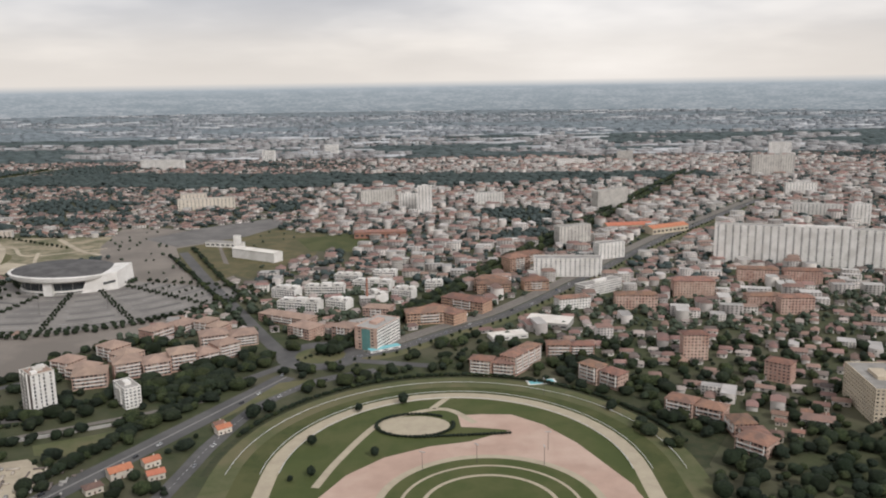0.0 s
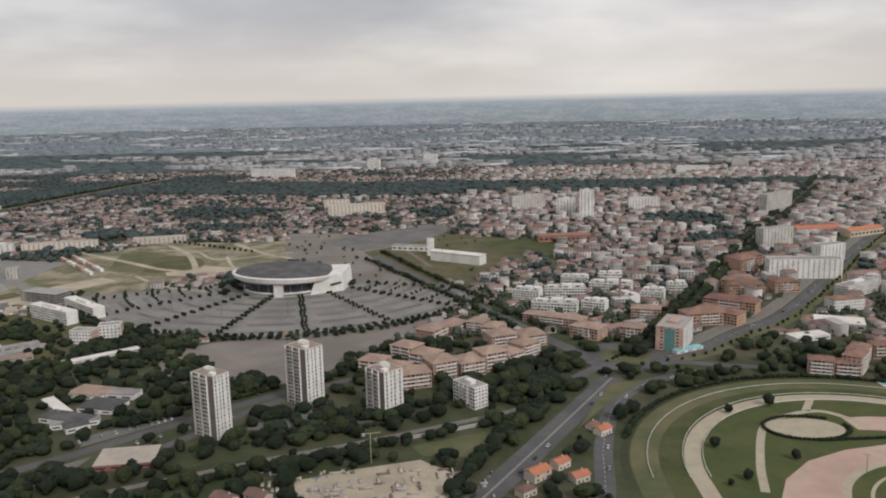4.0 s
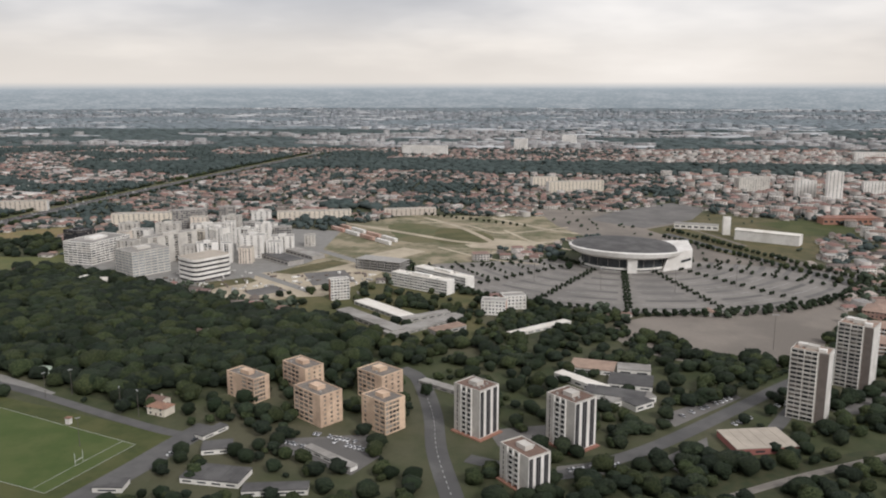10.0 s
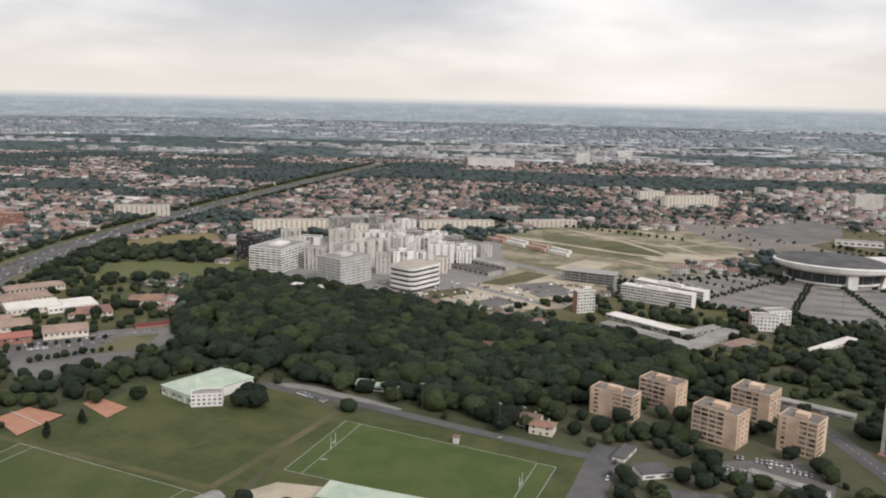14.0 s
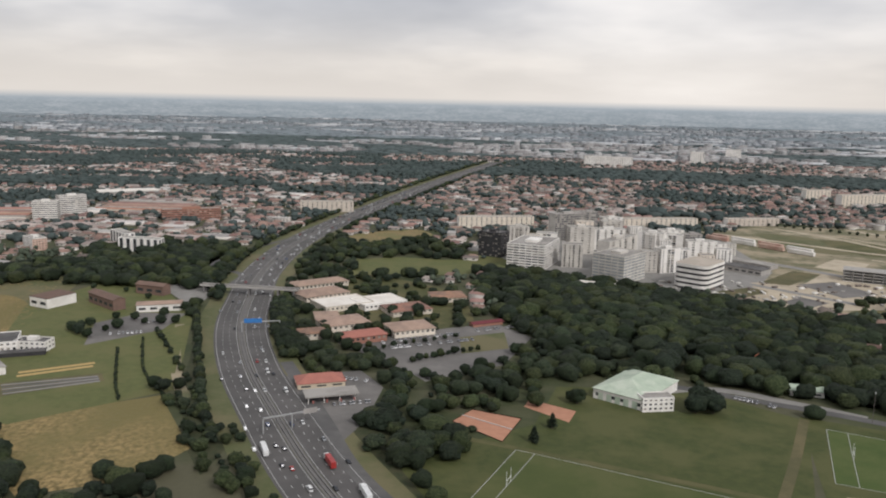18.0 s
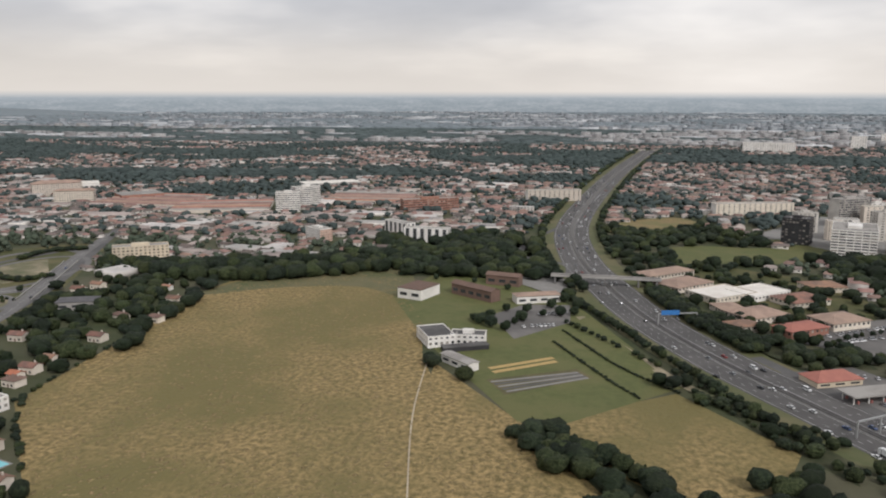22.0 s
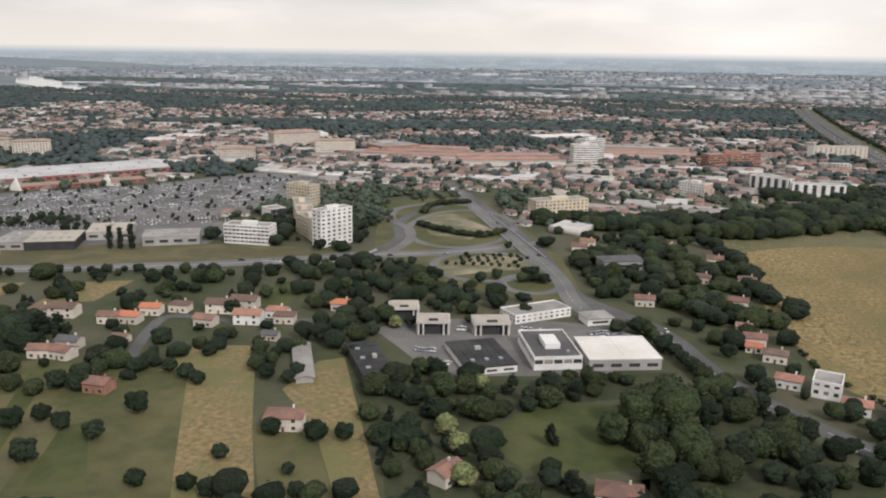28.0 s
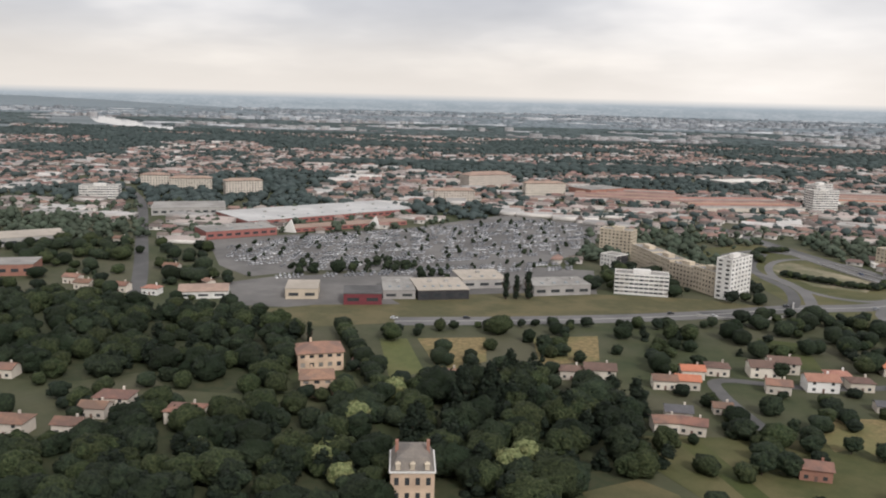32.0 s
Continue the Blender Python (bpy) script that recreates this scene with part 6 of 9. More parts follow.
for k, args in enumerate(((-447.4, 325.9, -34.9, 16.1, 7.4, 9.3), (-428.5, 336.1, -40.2, 14.7, 8.8, 10.3), (-416.2, 306.7, -40.6, 15.4, 9.7, 11.5), (-397.2, 329.5, -39.5, 13.7, 10.8, 10.5), (-392.0, 300.6, -40.2, 12.2, 9.3, 11.5))):
    block(*args, "ochre rendered apartment block with brown loggias", "ochre_wall", styles=("corner", "tower", "corner", "dots") if k in (0, 4) else ("tower", "dots", "corner", "dots"), group="ochre apartment blocks", roof_mat="stone_roof", bay=2.2, blinds=(0, 1, 1))

# ---- residences near the roundabout ----
RES = "pink brick residence with a tan tiled roof and balconies"
for args in ((-181.0, 387.9, -23.0, 25.4, 9.0, 9.2), (-167.4, 409.2, -32.4, 27.3, 9.0, 9.1), (-166.8, 371.2, 18.0, 15.7, 10.0, 9.5), (-142.2, 389.6, 26.9, 39.3, 10.0, 11.2), (-155.4, 454.4, 57.4, 32.0, 9.0, 7.7), (-131.8, 456.4, -24.2, 20.0, 9.0, 8.4), (-116.6, 433.0, 21.6, 30.4, 10.0, 9.6), (-122.5, 403.7, 41.5, 38.1, 9.0, 9.8)):
    for q in range(max(1, round(args[3] / 13))):
        n = max(1, round(args[3] / 13))
        u, v = (q + 0.5) * args[3] / n - args[3] / 2, (1.6, -1.0, 0.4)[q % 3]
        c, s = math.cos(radians(args[2])), math.sin(radians(args[2]))
        block(args[0] + u * c - v * s, args[1] + u * s + v * c, args[2], args[3] / n - 0.3, args[4] + (2.5, 3.5, 2.0)[q % 3], args[5] * (0.74, 0.62, 0.8)[q % 3], RES, "pink_wall", rail="white_wall", styles=("loggia", "grid", "grid", "grid"), roof="hip", roof_mat="tan_roof", balcony="front", group="tan-roofed residences", pitch=0.2, extras=False)
ORG = "orange rendered residence with a terracotta roof"
for args in ((-6.8, 469.7, 9.5, 27.1, 9.0, 9.4), (17.0, 497.1, -34.1, 30.4, 9.0, 9.3), (36.6, 532.8, -3.3, 22.2, 9.0, 10.7), (65.4, 544.9, 7.3, 16.9, 9.0, 9.0), (67.5, 628.8, 30.0, 29.7, 9.0, 9.8), (2.3, 473.6, -43.4, 26.8, 9.0, 8.9), (35.5, 540.8, -24.3, 20.7, 9.0, 11.9), (57.6, 599.7, 29.3, 18.0, 9.0, 15.1)):
    block(*args[:4], args[4] + 2.5, args[5] * 0.74, ORG, "orange_wall", rail="white_wall", styles=("loggia", "grid", "grid", "grid"), roof="hip", roof_mat="tile_roof", balcony="mid", group="orange residences", pitch=0.22, extras=False)
PNK = "small pink and white residence with a flat tiled roof"
for args in ((-91.2, 473.6, -29.1, 36.1, 8.0, 6.5), (-75.8, 446.3, -36.0, 16.6, 10.0, 8.4), (-52.6, 442.5, -27.3, 11.8, 9.0, 9.3), (-37.4, 482.4, -14.8, 16.4, 8.0, 8.7)):
    block(*args[:4], args[4] + 2.5, args[5] * 0.74, PNK, "pink_wall", rail="white_wall", styles=("loggia", "grid", "grid", "grid"), roof="hip", roof_mat="tan_roof", balcony="mid", group="pink residences", pitch=0.16, extras=False)
RED = "pink residence with white balconies and red tiles"
for args in ((25.5, 378.0, -18.6, 22.1, 8.0, 9.5), (40.8, 387.2, 53.3, 29.6, 8.0, 12.0), (67.1, 404.4, -2.5, 24.7, 8.0, 8.3), (75.2, 362.3, -49.2, 21.7, 8.0, 10.5), (107.3, 323.8, -37.0, 24.3, 9.0, 7.8), (119.9, 301.0, -88.1, 20.7, 9.0, 7.0), (119.7, 289.1, -48.0, 13.0, 10.0, 6.7)):
    for q in range(max(1, round(args[3] / 12))):
        n = max(1, round(args[3] / 12))
        u, v = (q + 0.5) * args[3] / n - args[3] / 2, (0.0, 1.8, -0.8)[q % 3]
        c, s = math.cos(radians(args[2])), math.sin(radians(args[2]))
        block(args[0] + u * c - v * s, args[1] + u * s + v * c, args[2], args[3] / n - 0.3, args[4], args[5] * (0.82, 0.7, 0.76)[q % 3], RED, "pink_wall", rail="white_wall", styles=("loggia", "grid", "grid", "grid"), roof="hip", roof_mat="tile_roof", balcony="front", group="red-roofed residences", pitch=0.2, extras=False)
block(284.0, 601.1, -21.1, 146.2, 9.0, 29.2, "long cream-white slab block of flats with many columns of balconies", "white_wall", "tower_wall", styles=("ribs", "blank", "grid", "blank"), bay=5.4, balcony="", name="slab_block", category="apartment building")
args = -34.0, 429.2, -26.0, 13.8, 25.3, 12.3
teal = block(*args, "office building with a teal stripe between pink walls", "pink_wall", "white_wall", ("dots", "bands", "grid", "blank"), roof_mat="concrete", name="office_building", category="office building")
part("teal_panel", Geo().box(-args[3] * 0.18, -args[4] / 2 - 0.12, 0, args[3] * 0.2, -args[4] / 2 + 0.05, args[5] - 0.6), "teal_wall", teal)
hall(-30.0, 418.4, 30.5, 17.7, 4.0, 1.6, "low turquoise and white filling-station canopy", "white_wall", "pool", name="canopy_shop", category="shop", ribs=3)
for args in ((-102.4, 534.4, -22.3, 17.7, 8.0, 11.7), (-88.1, 502.0, -16.1, 27.4, 8.0, 11.2), (-77.5, 540.8, -2.3, 26.6, 7.0, 11.1), (-63.6, 504.3, -23.9, 14.5, 8.0, 10.3), (-45.6, 551.7, -19.3, 27.8, 8.0, 11.1), (-41.6, 522.8, -59.0, 17.4, 7.0, 9.7), (-23.2, 526.1, -20.6, 13.9, 8.0, 12.0), (-3.6, 546.1, -2.4, 11.9, 8.0, 11.1), (-66.0, 580.3, -13.8, 18.6, 7.0, 8.3), (-39.7, 589.1, -9.0, 16.9, 7.0, 8.2)):
    x, y, a, w, d, h = args
    flats = block(x, y, a, w, d + 2, h * 0.5, "white stepped modern apartment block", "white_wall", styles=("loggia", "blank", "grid", "dots"), group="white stepped flats", extras=False)
    for k, (u, v) in enumerate(((-0.3, 0.1), (0.05, -0.12), (0.34, 0.16))):
        step = part("upper_storey", Geo().box(w * u - w * 0.13, d * v - d * 0.25, h * 0.5 + 0.06, w * u + w * 0.13, d * v + d * 0.3, h * (0.62, 0.72, 0.66)[k]), "white_wall", flats)
        part("window", Geo().box(w * u - w * 0.09, d * v - d * 0.25 - 0.05, h * 0.53, w * u + w * 0.02, d * v - d * 0.25 + 0.03, h * 0.59), "glass", step)
part("stack", Geo().cyl(0, 0, 0, 17, 0.9, 0.6, 10), "brick_wall", thing("brick_chimney", -46.8, 513.8, 0, "tall slender old brick chimney", "chimney"))
for args in ((-14.2, 882.7, -5.3, 14.7, 8.0, 30.7), (-33.0, 909.0, -5.4, 20.2, 8.0, 19.0)):
    block(*args, "tall white tower block among lower flats", "white_wall", styles=("ribs", "blank", "grid", "blank"), bay=3.6, group="distant white towers", name="tower_block", category="tower block")
for args in ((190.7, 900.0, 42.7, 55.2, 9.0, 22.0), (485.4, 1183.3, -1.2, 61.0, 9.0, 30.6), (116.9, 701.9, 23.8, 31.9, 9.0, 16.5), (93.9, 584.3, -4.1, 48.9, 12.0, 13.4), (136.5, 642.8, 22.1, 24.0, 9.0, 12.6), (60.4, 950.2, -6.3, 34.2, 9.0, 13.3), (441.6, 988.7, -6.8, 36.2, 9.0, 14.5), (405.8, 776.7, -5.5, 18.3, 9.0, 19.7), (632.8, 1513.9, -10.4, 39.5, 8.0, 23.8), (332.8, 1452.1, -9.6, 27.4, 8.0, 16.9), (-213.1, 1668.6, -10.4, 27.4, 8.0, 20.5), (-311.9, 1527.7, -9.4, 23.1, 8.0, 21.9), (-477.0, 1430.4, -8.7, 78.3, 8.0, 15.7), (390.3, 831.6, -28.2, 47.7, 10.0, 12.0), (221.0, 1341.2, -8.8, 50.2, 8.0, 14.8), (-71.5, 961.5, 25.8, 43.0, 8.0, 16.4)):
    block(*args, "pale multi-storey city block", "tower_wall" if random.random() < 0.35 else "white_wall", styles=("ribs", "blank", "grid", "dots"), bay=3.6, group="pale city blocks", extras=False)
for args in ((181.8, 773.4, 6.6, 44.6, 14.0, 5.7), (212.6, 753.2, 27.3, 43.6, 14.0, 7.5)):
    hall(*args, "broad shed with a bright red-orange roof", "cream_wall", "orange_roof", "gable")
hall(63.8, 459.4, -21.0, 25.5, 16.0, 4.6, "flat warehouse with a white roof", "concrete", "white_roof")
block(83.1, 495.8, 14.6, 20.9, 9.0, 7.1, "white office with a pink-tiled roof", "white_wall", roof="hip", roof_mat="tile_roof", pitch=0.15, extras=False)
block(106.8, 532.1, 37.3, 36.4, 9.0, 7.8, "white office building with a flat roof", "white_wall", styles=("bands",) * 4, name="office_building", category="office building")
hall(37.5, 436.3, 16.6, 21.0, 9.0, 3.1, "low white shed by the tramway", "white_wall", "white_roof")
block(165.8, 519.2, -3.2, 25.7, 11.0, 11.2, "pink residence with a brown tiled roof", "pink_wall", roof="hip", roof_mat="tile_roof", pitch=0.2, extras=False)
for args in ((223.6, 558.9, -14.1, 27.2, 9.0, 8.6), (251.1, 549.8, -10.9, 25.0, 9.0, 9.1), (202.9, 495.5, -3.1, 22.1, 9.0, 6.4), (214.6, 475.8, -3.0, 19.6, 9.0, 10.3), (122.2, 493.3, -3.1, 25.6, 9.0, 8.9), (129.0, 397.3, -2.5, 12.5, 8.0, 13.2), (159.1, 363.5, -40.2, 11.9, 8.0, 9.5)):
    block(*args, "small apartment house with a terracotta roof", "pink_wall", roof="hip", roof_mat="tile_roof", pitch=0.2, extras=False, group="terracotta apartment houses")
block(186.2, 327.0, -96.1, 33.6, 17.3, 15.1, "cream apartment block with a flat roof", "cream_wall")

# ---- schools, warehouse and offices ----
hall(-266.9, 294.5, 9.8, 20.9, 15.0, 2.8, "warehouse with a broad sand-coloured roof and red end", "red_wall", "sand_roof")
SCH = "single-storey school wing with a flat roof"
for args, r in (((-319.2, 346.0, -45.9, 24.7, 5.0, 5.8), "white_roof"), ((-312.6, 365.3, -14.9, 18.1, 12.0, 3.4), "tan_roof"), ((-308.1, 332.9, -19.4, 22.3, 9.0, 3.9), "dark_roof"), ((-299.7, 348.0, -12.2, 17.0, 13.0, 3.9), "dark_roof"), ((-296.3, 361.9, -9.7, 13.4, 8.0, 3.0), "flat_roof"), ((-303.0, 329.2, 19.7, 18.7, 6.0, 4.0), "flat_roof"), ((-301.0, 325.3, 36.9, 9.3, 8.0, 4.2), "dark_roof")):
    hall(*args[:5], min(args[5], 2.6) + random.uniform(-0.4, 0.5), SCH, "white_wall", r, name="school_wing", category="school building")
for args, r in (((-416.4, 427.3, -46.5, 49.0, 8.0, 8.3), "flat_roof"), ((-412.4, 448.8, -46.3, 42.9, 8.5, 8.4), "white_roof"), ((-388.2, 422.8, 46.6, 48.0, 9.0, 1.2), "flat_roof"), ((-376.8, 415.4, 40.1, 18.0, 7.0, 4.5), "tan_roof"), ((-389.3, 436.8, 35.8, 28.0, 5.0, 3.1), "flat_roof")):
    hall(*args[:5], min(args[5], 2.6) + random.uniform(-0.4, 0.5), "long low school wing with a grey flat roof", "concrete", r, name="school_wing", category="school building", ribs=12)
block(-440.4, 472.1, 22.8, 10.6, 5.0, 11.6, "white and red stair tower of the school", "white_wall", "brick_wall", styles=("fine", "blank", "grid", "blank"), name="school_tower", category="school building")
for args in ((-396.3, 497.2, -33.0, 40.7, 7.5, 8.0), (-385.0, 514.1, -42.4, 43.9, 7.5, 6.8)):
    block(*args, "long white slab building with a pale roof", "white_wall", roof_mat="white_roof", styles=("bands", "blank", "grid", "blank"), name="slab_building", category="school building")
for args in ((-354.4, 448.3, -6.5, 12.7, 8.0, 7.3), (-344.4, 459.8, 13.7, 12.3, 8.0, 7.2)):
    block(*args, "small white cube-shaped building with pink ends", "white_wall", "pink_wall", name="small_block", extras=False)
hall(-332.7, 420.3, 39.5, 38.7, 5.0, 1.2, "long low white roofed sheds", "white_wall", "white_roof")
hall(-148.9, 658.9, -32.7, 46.9, 10.0, 10.3, "white vaulted works hall", "white_wall", "white_roof", "gable", 0.1, door=False)
block(-171.9, 689.1, -3.6, 5.6, 4.0, 14.1, "white square water tower of the old works", "white_wall", styles=("blank",) * 4, name="works_tower", category="tower", extras=False)
hall(-189.2, 714.5, -17.2, 34.9, 8.0, 5.6, "white long works shed", "white_wall", "flat_roof")
hall(-53.8, 748.5, 3.1, 47.6, 12.0, 7.6, "brick school with red tiled roofs", "brick_wall", "tile_roof", "hip")

# ---- new quarter ----
NEW = "white modern apartment block of the new quarter"
for args in ((-592.9, 610.9, 12.1, 17.0, 9.0, 18.1), (-571.9, 633.1, 12.4, 23.9, 9.0, 13.9), (-548.9, 589.5, -24.3, 16.1, 8.0, 19.1), (-532.8, 605.6, -14.2, 13.6, 9.0, 15.7), (-545.3, 557.2, 25.3, 13.8, 8.0, 14.6), (-520.7, 580.4, -1.3, 16.3, 9.0, 15.9), (-507.0, 604.4, 11.8, 16.6, 9.0, 10.8), (-558.0, 728.1, 13.7, 16.8, 9.0, 9.4), (-573.9, 565.7, 55.8, 37.8, 8.0, 18.4), (-634.5, 637.2, 12.7, 14.4, 8.0, 13.2), (-527.8, 637.7, 12.3, 16.7, 8.0, 13.9), (-565.0, 670.2, 12.9, 15.4, 8.0, 14.3)):
    block(*args, NEW, random.choice(("white_wall", "white_wall", "white_wall", "tower_wall")), group="new quarter flats", styles=random.choice((("dots", "blank", "grid", "lines"), ("lines", "dots", "grid", "blank"), ("column", "lines", "grid", "dots"))), blinds=(0, 1, 1), balcony=random.choice(("mid", "", "")))
for args in ((-598.2, 666.8, 29.5, 26.3, 9.0, 19.6), (-579.1, 701.9, 13.4, 12.9, 8.0, 16.8), (-545.2, 657.3, 12.7, 12.9, 8.0, 11.4), (-514.1, 634.0, 12.2, 12.5, 8.0, 12.2)):
    block(*args, "grey-clad modern apartment block", "grey_wall", "tower_wall", group="new quarter flats", styles=("loggia", "lines", "fine", "blank"))
for args in ((-615.1, 616.2, -5.5, 14.0, 8.0, 12.3), (-601.8, 563.4, -4.7, 12.7, 8.0, 14.2), (-565.7, 605.0, -8.3, 11.6, 7.0, 13.6), (-554.0, 631.4, 12.3, 8.2, 7.0, 16.2), (-520.5, 562.5, 0.1, 8.8, 7.0, 10.3), (-506.0, 580.2, 0.9, 9.8, 8.0, 11.3), (-586.3, 656.0, 1.7, 12.6, 7.0, 15.5), (-541.5, 585.4, -4.7, 6.6, 7.0, 15.2), (-534.2, 564.2, 11.3, 7.3, 7.0, 13.0), (-491.5, 623.6, 12.0, 8.2, 8.0, 8.0), (-556.3, 555.4, 1.0, 9.4, 7.0, 12.7), (-625.1, 608.2, -1.9, 8.6, 7.0, 12.0)):
    block(*args, NEW, random.choice(("white_wall", "white_wall", "tower_wall", "house_wall")), group="new quarter flats", styles=random.choice((("column", "blank", "grid", "blank"), ("dots", "lines", "grid", "blank"), ("lines", "blank", "grid", "dots"))), blinds=(0, 1), extras=False)
block(-651.0, 591.9, -25.4, 16.0, 13.2, 15.9, "square office building clad in black", "dark_wall", styles=("fine",) * 4, roof_mat="dark_roof", name="office_building", category="office building")
block(-625.6, 567.8, -17.8, 23.9, 36.0, 14.6, "white office building with strip windows", "white_wall", styles=("bands",) * 4, bay=4.0, blinds=(0, 1), name="office_building", category="office building")
block(-577.5, 530.1, -35.9, 20.1, 26.0, 15.6, "pale office building clad in green-white glass louvres", "tower_wall", styles=("bands",) * 4, pane="light_glass", blinds=(0,), bay=4.0, name="office_building", category="office building")
# round-cornered car park with white bands
px, py, pt, pw, pd, ph = -533.8, 520.0, -36.4, 19.8, 27.8, 13.9
deck = thing("parking_deck", px, py, pt, "rounded multi-storey car park with white bands", "car park building")
reserve_box(px, py, pt, pw, pd)


def rounded(w, d, r, n=5):
    out = []
    for cx, cy, a0 in ((w / 2 - r, -d / 2 + r, -90), (w / 2 - r, d / 2 - r, 0), (-w / 2 + r, d / 2 - r, 90), (-w / 2 + r, -d / 2 + r, 180)):
        out += [(cx + r * math.cos(radians(a0 + 90 * k / n)), cy + r * math.sin(radians(a0 + 90 * k / n))) for k in range(n + 1)]
    return out


part("core", Geo().prism(rounded(pw - 1, pd - 1, 4), 0, ph - 0.3), "dark_wall", deck)
for k in range(5):
    part("band", Geo().prism(rounded(pw, pd, 4.5), ph * (k + 0.45) / 5, ph * (k + 1) / 5), "white_wall", deck)
part("roof", Geo().prism(rounded(pw - 0.6, pd - 0.6, 4.2), ph + 0.002, ph + 0.2), "sand_roof", deck)
# half-built frame
px, py, pt, pw, pd, ph = -426.7, 547.7, -22.7, 33.0, 13.0, 6.6
shell = thing("building_shell", px, py, pt, "unfinished grey concrete building frame", "building site")
reserve_box(px, py, pt, pw, pd)
for k in range(5):
    part("floor_slab", Geo().box(-pw / 2, -pd / 2, ph * k / 4, pw / 2, pd / 2, ph * k / 4 + 0.4), "concrete", shell)
for k in range(7):
    for s in (-1, 1):
        part("column", Geo().box(-pw / 2 + k * pw / 6.2, s * (pd / 2 - 0.5) - 0.25, 0.4, -pw / 2 + k * pw / 6.2 + 0.5, s * (pd / 2 - 0.5) + 0.25, ph), "dark_concrete", shell)
for args in ((-651.7, 714.1, 13.9, 61.6, 9.0, 12.1), (-515.6, 747.2, 13.9, 64.8, 8.0, 9.6), (-433.0, 774.1, 13.9, 47.2, 8.0, 7.9), (-299.0, 998.6, 16.5, 30.6, 9.0, 14.7), (-268.0, 943.5, 15.6, 63.8, 10.0, 16.8), (-803.7, 777.2, 15.4, 47.0, 9.0, 12.3)):
    block(*args[:5], args[5] * 0.75, "long cream apartment row", "house_wall", "white_wall", styles=("ribs", "blank", "grid", "blank"), bay=4.2, group="cream apartment rows", extras=False)
hall(-487.0, 588.0, -44.0, 34.0, 10.0, 3.4, "low sheds of the building yard with pale roofs", "grey_wall", "flat_roof", name="site_sheds", category="shed")
hall(-500.4, 570.8, -44.0, 40.6, 12.0, 4.4, "low dark-roofed market hall", "grey_wall", "dark_roof", name="market_hall", category="hall")
hall(-592.3, 497.2, -17.9, 22.8, 8.0, 5.1, "low white shed at the wood's edge", "white_wall", "white_roof")
train = thing("train", -458.4, 664.3, 0, "row of long white railway carriages on a siding", "train")
tp = [(-490, 696), (-468, 671), (-448, 648), (-431, 626)]
for k in range(4):
    for r in (0, 1):
        t0, t1 = k / 4 + 0.02, (k + 1) / 4 - 0.02
        ax, ay = tp[0][0] + (tp[3][0] - tp[0][0]) * t0 + r * 3, tp[0][1] + (tp[3][1] - tp[0][1]) * t0 + r * 12
        bx, by = tp[0][0] + (tp[3][0] - tp[0][0]) * t1 + r * 3, tp[0][1] + (tp[3][1] - tp[0][1]) * t1 + r * 12
        c = part("carriage", Geo().beam((ax, ay, 1.7), (bx, by, 1.7), 1.3), "white_wall" if k % 2 else "pink_wall", train)
        c.matrix_parent_inverse = train.matrix_basis.inverted()

# ---- sports ground ----
px, py, pt, pw, pd, ph = -522.7, 249.2, -16.9, 32.2, 9.0, 7.1
stand = thing("grandstand", px, py, pt, "small stand with a pale green metal roof", "grandstand")
part("roof", Geo().add([(-pw / 2, -pd / 2, 3.4), (pw / 2, -pd / 2, 3.4), (pw / 2, pd / 2, 4.0), (-pw / 2, pd / 2, 4.0), (-pw / 2, -pd / 2, 3.6), (pw / 2, -pd / 2, 3.6), (pw / 2, pd / 2, 4.2), (-pw / 2, pd / 2, 4.2)],
                       [(0, 3, 2, 1), (4, 5, 6, 7), (0, 1, 5, 4), (1, 2, 6, 5), (2, 3, 7, 6), (3, 0, 4, 7)]), "green_roof", stand)
part("back_wall", Geo().box(-pw / 2, -pd / 2 + 0.6, 0, pw / 2, -pd / 2 + 1, 2.4), "grey_wall", stand)
for k in range(4):
    part("tier", Geo().box(-pw / 2, -pd / 2 + 1 + k * 1.4, 0, pw / 2, -pd / 2 + 2.4 + k * 1.4, 2.4 - k * 0.6), "concrete", stand)
for k in range(11):
    part("post", Geo().box(-pw / 2 + k * pw / 10.1, -pd / 2 + 0.3, 0, -pw / 2 + k * pw / 10.1 + 0.3, -pd / 2 + 0.6, 3.42), "white_wall", stand)
part("stair_window", Geo().box(-pw / 2, -pd / 2 + 0.5, 2.4, pw / 2, -pd / 2 + 0.58, 3.1), "glass", stand)
px, py, pt, pw, pd, ph = -596.7, 335.6, -34.7, 18.6, 27.1, 7.4
gym = hall(px, py, pt, pw, pd, ph * 0.66, "sports hall with white walls and a pale green vaulted roof", "white_wall", "green_roof", "hip", 0.13, name="sports_hall", category="sports hall")
for k in range(5):
    part("door_panel", Geo().box(-pw * 0.4 + k * pw * 0.17, -pd / 2 - 0.08, 0.05, -pw * 0.4 + k * pw * 0.17 + pw * 0.1, -pd / 2 + 0.05, ph * 0.35), "green_roof", gym)
block(-592.6, 322.2, 13.5, 10.9, 6.0, 4.5, "white annexe of the sports hall", "white_wall", name="annexe", category="building", extras=False)
hall(-536.1, 344.4, -7.1, 11.3, 7.0, 2.7, "low pale green shed among the trees", "white_wall", "green_roof", "gable", 0.12, name="shed", category="shed")
hall(-569.1, 250.0, 51.4, 8.0, 5.0, 1.5, "small grey shed by the pitch", "grey_wall", "flat_roof", "gable", name="shed", category="shed")
house(-474.2, 307.5, -20, "tile", 2)
house(-475.7, 312.0, -18, "orange", 2)
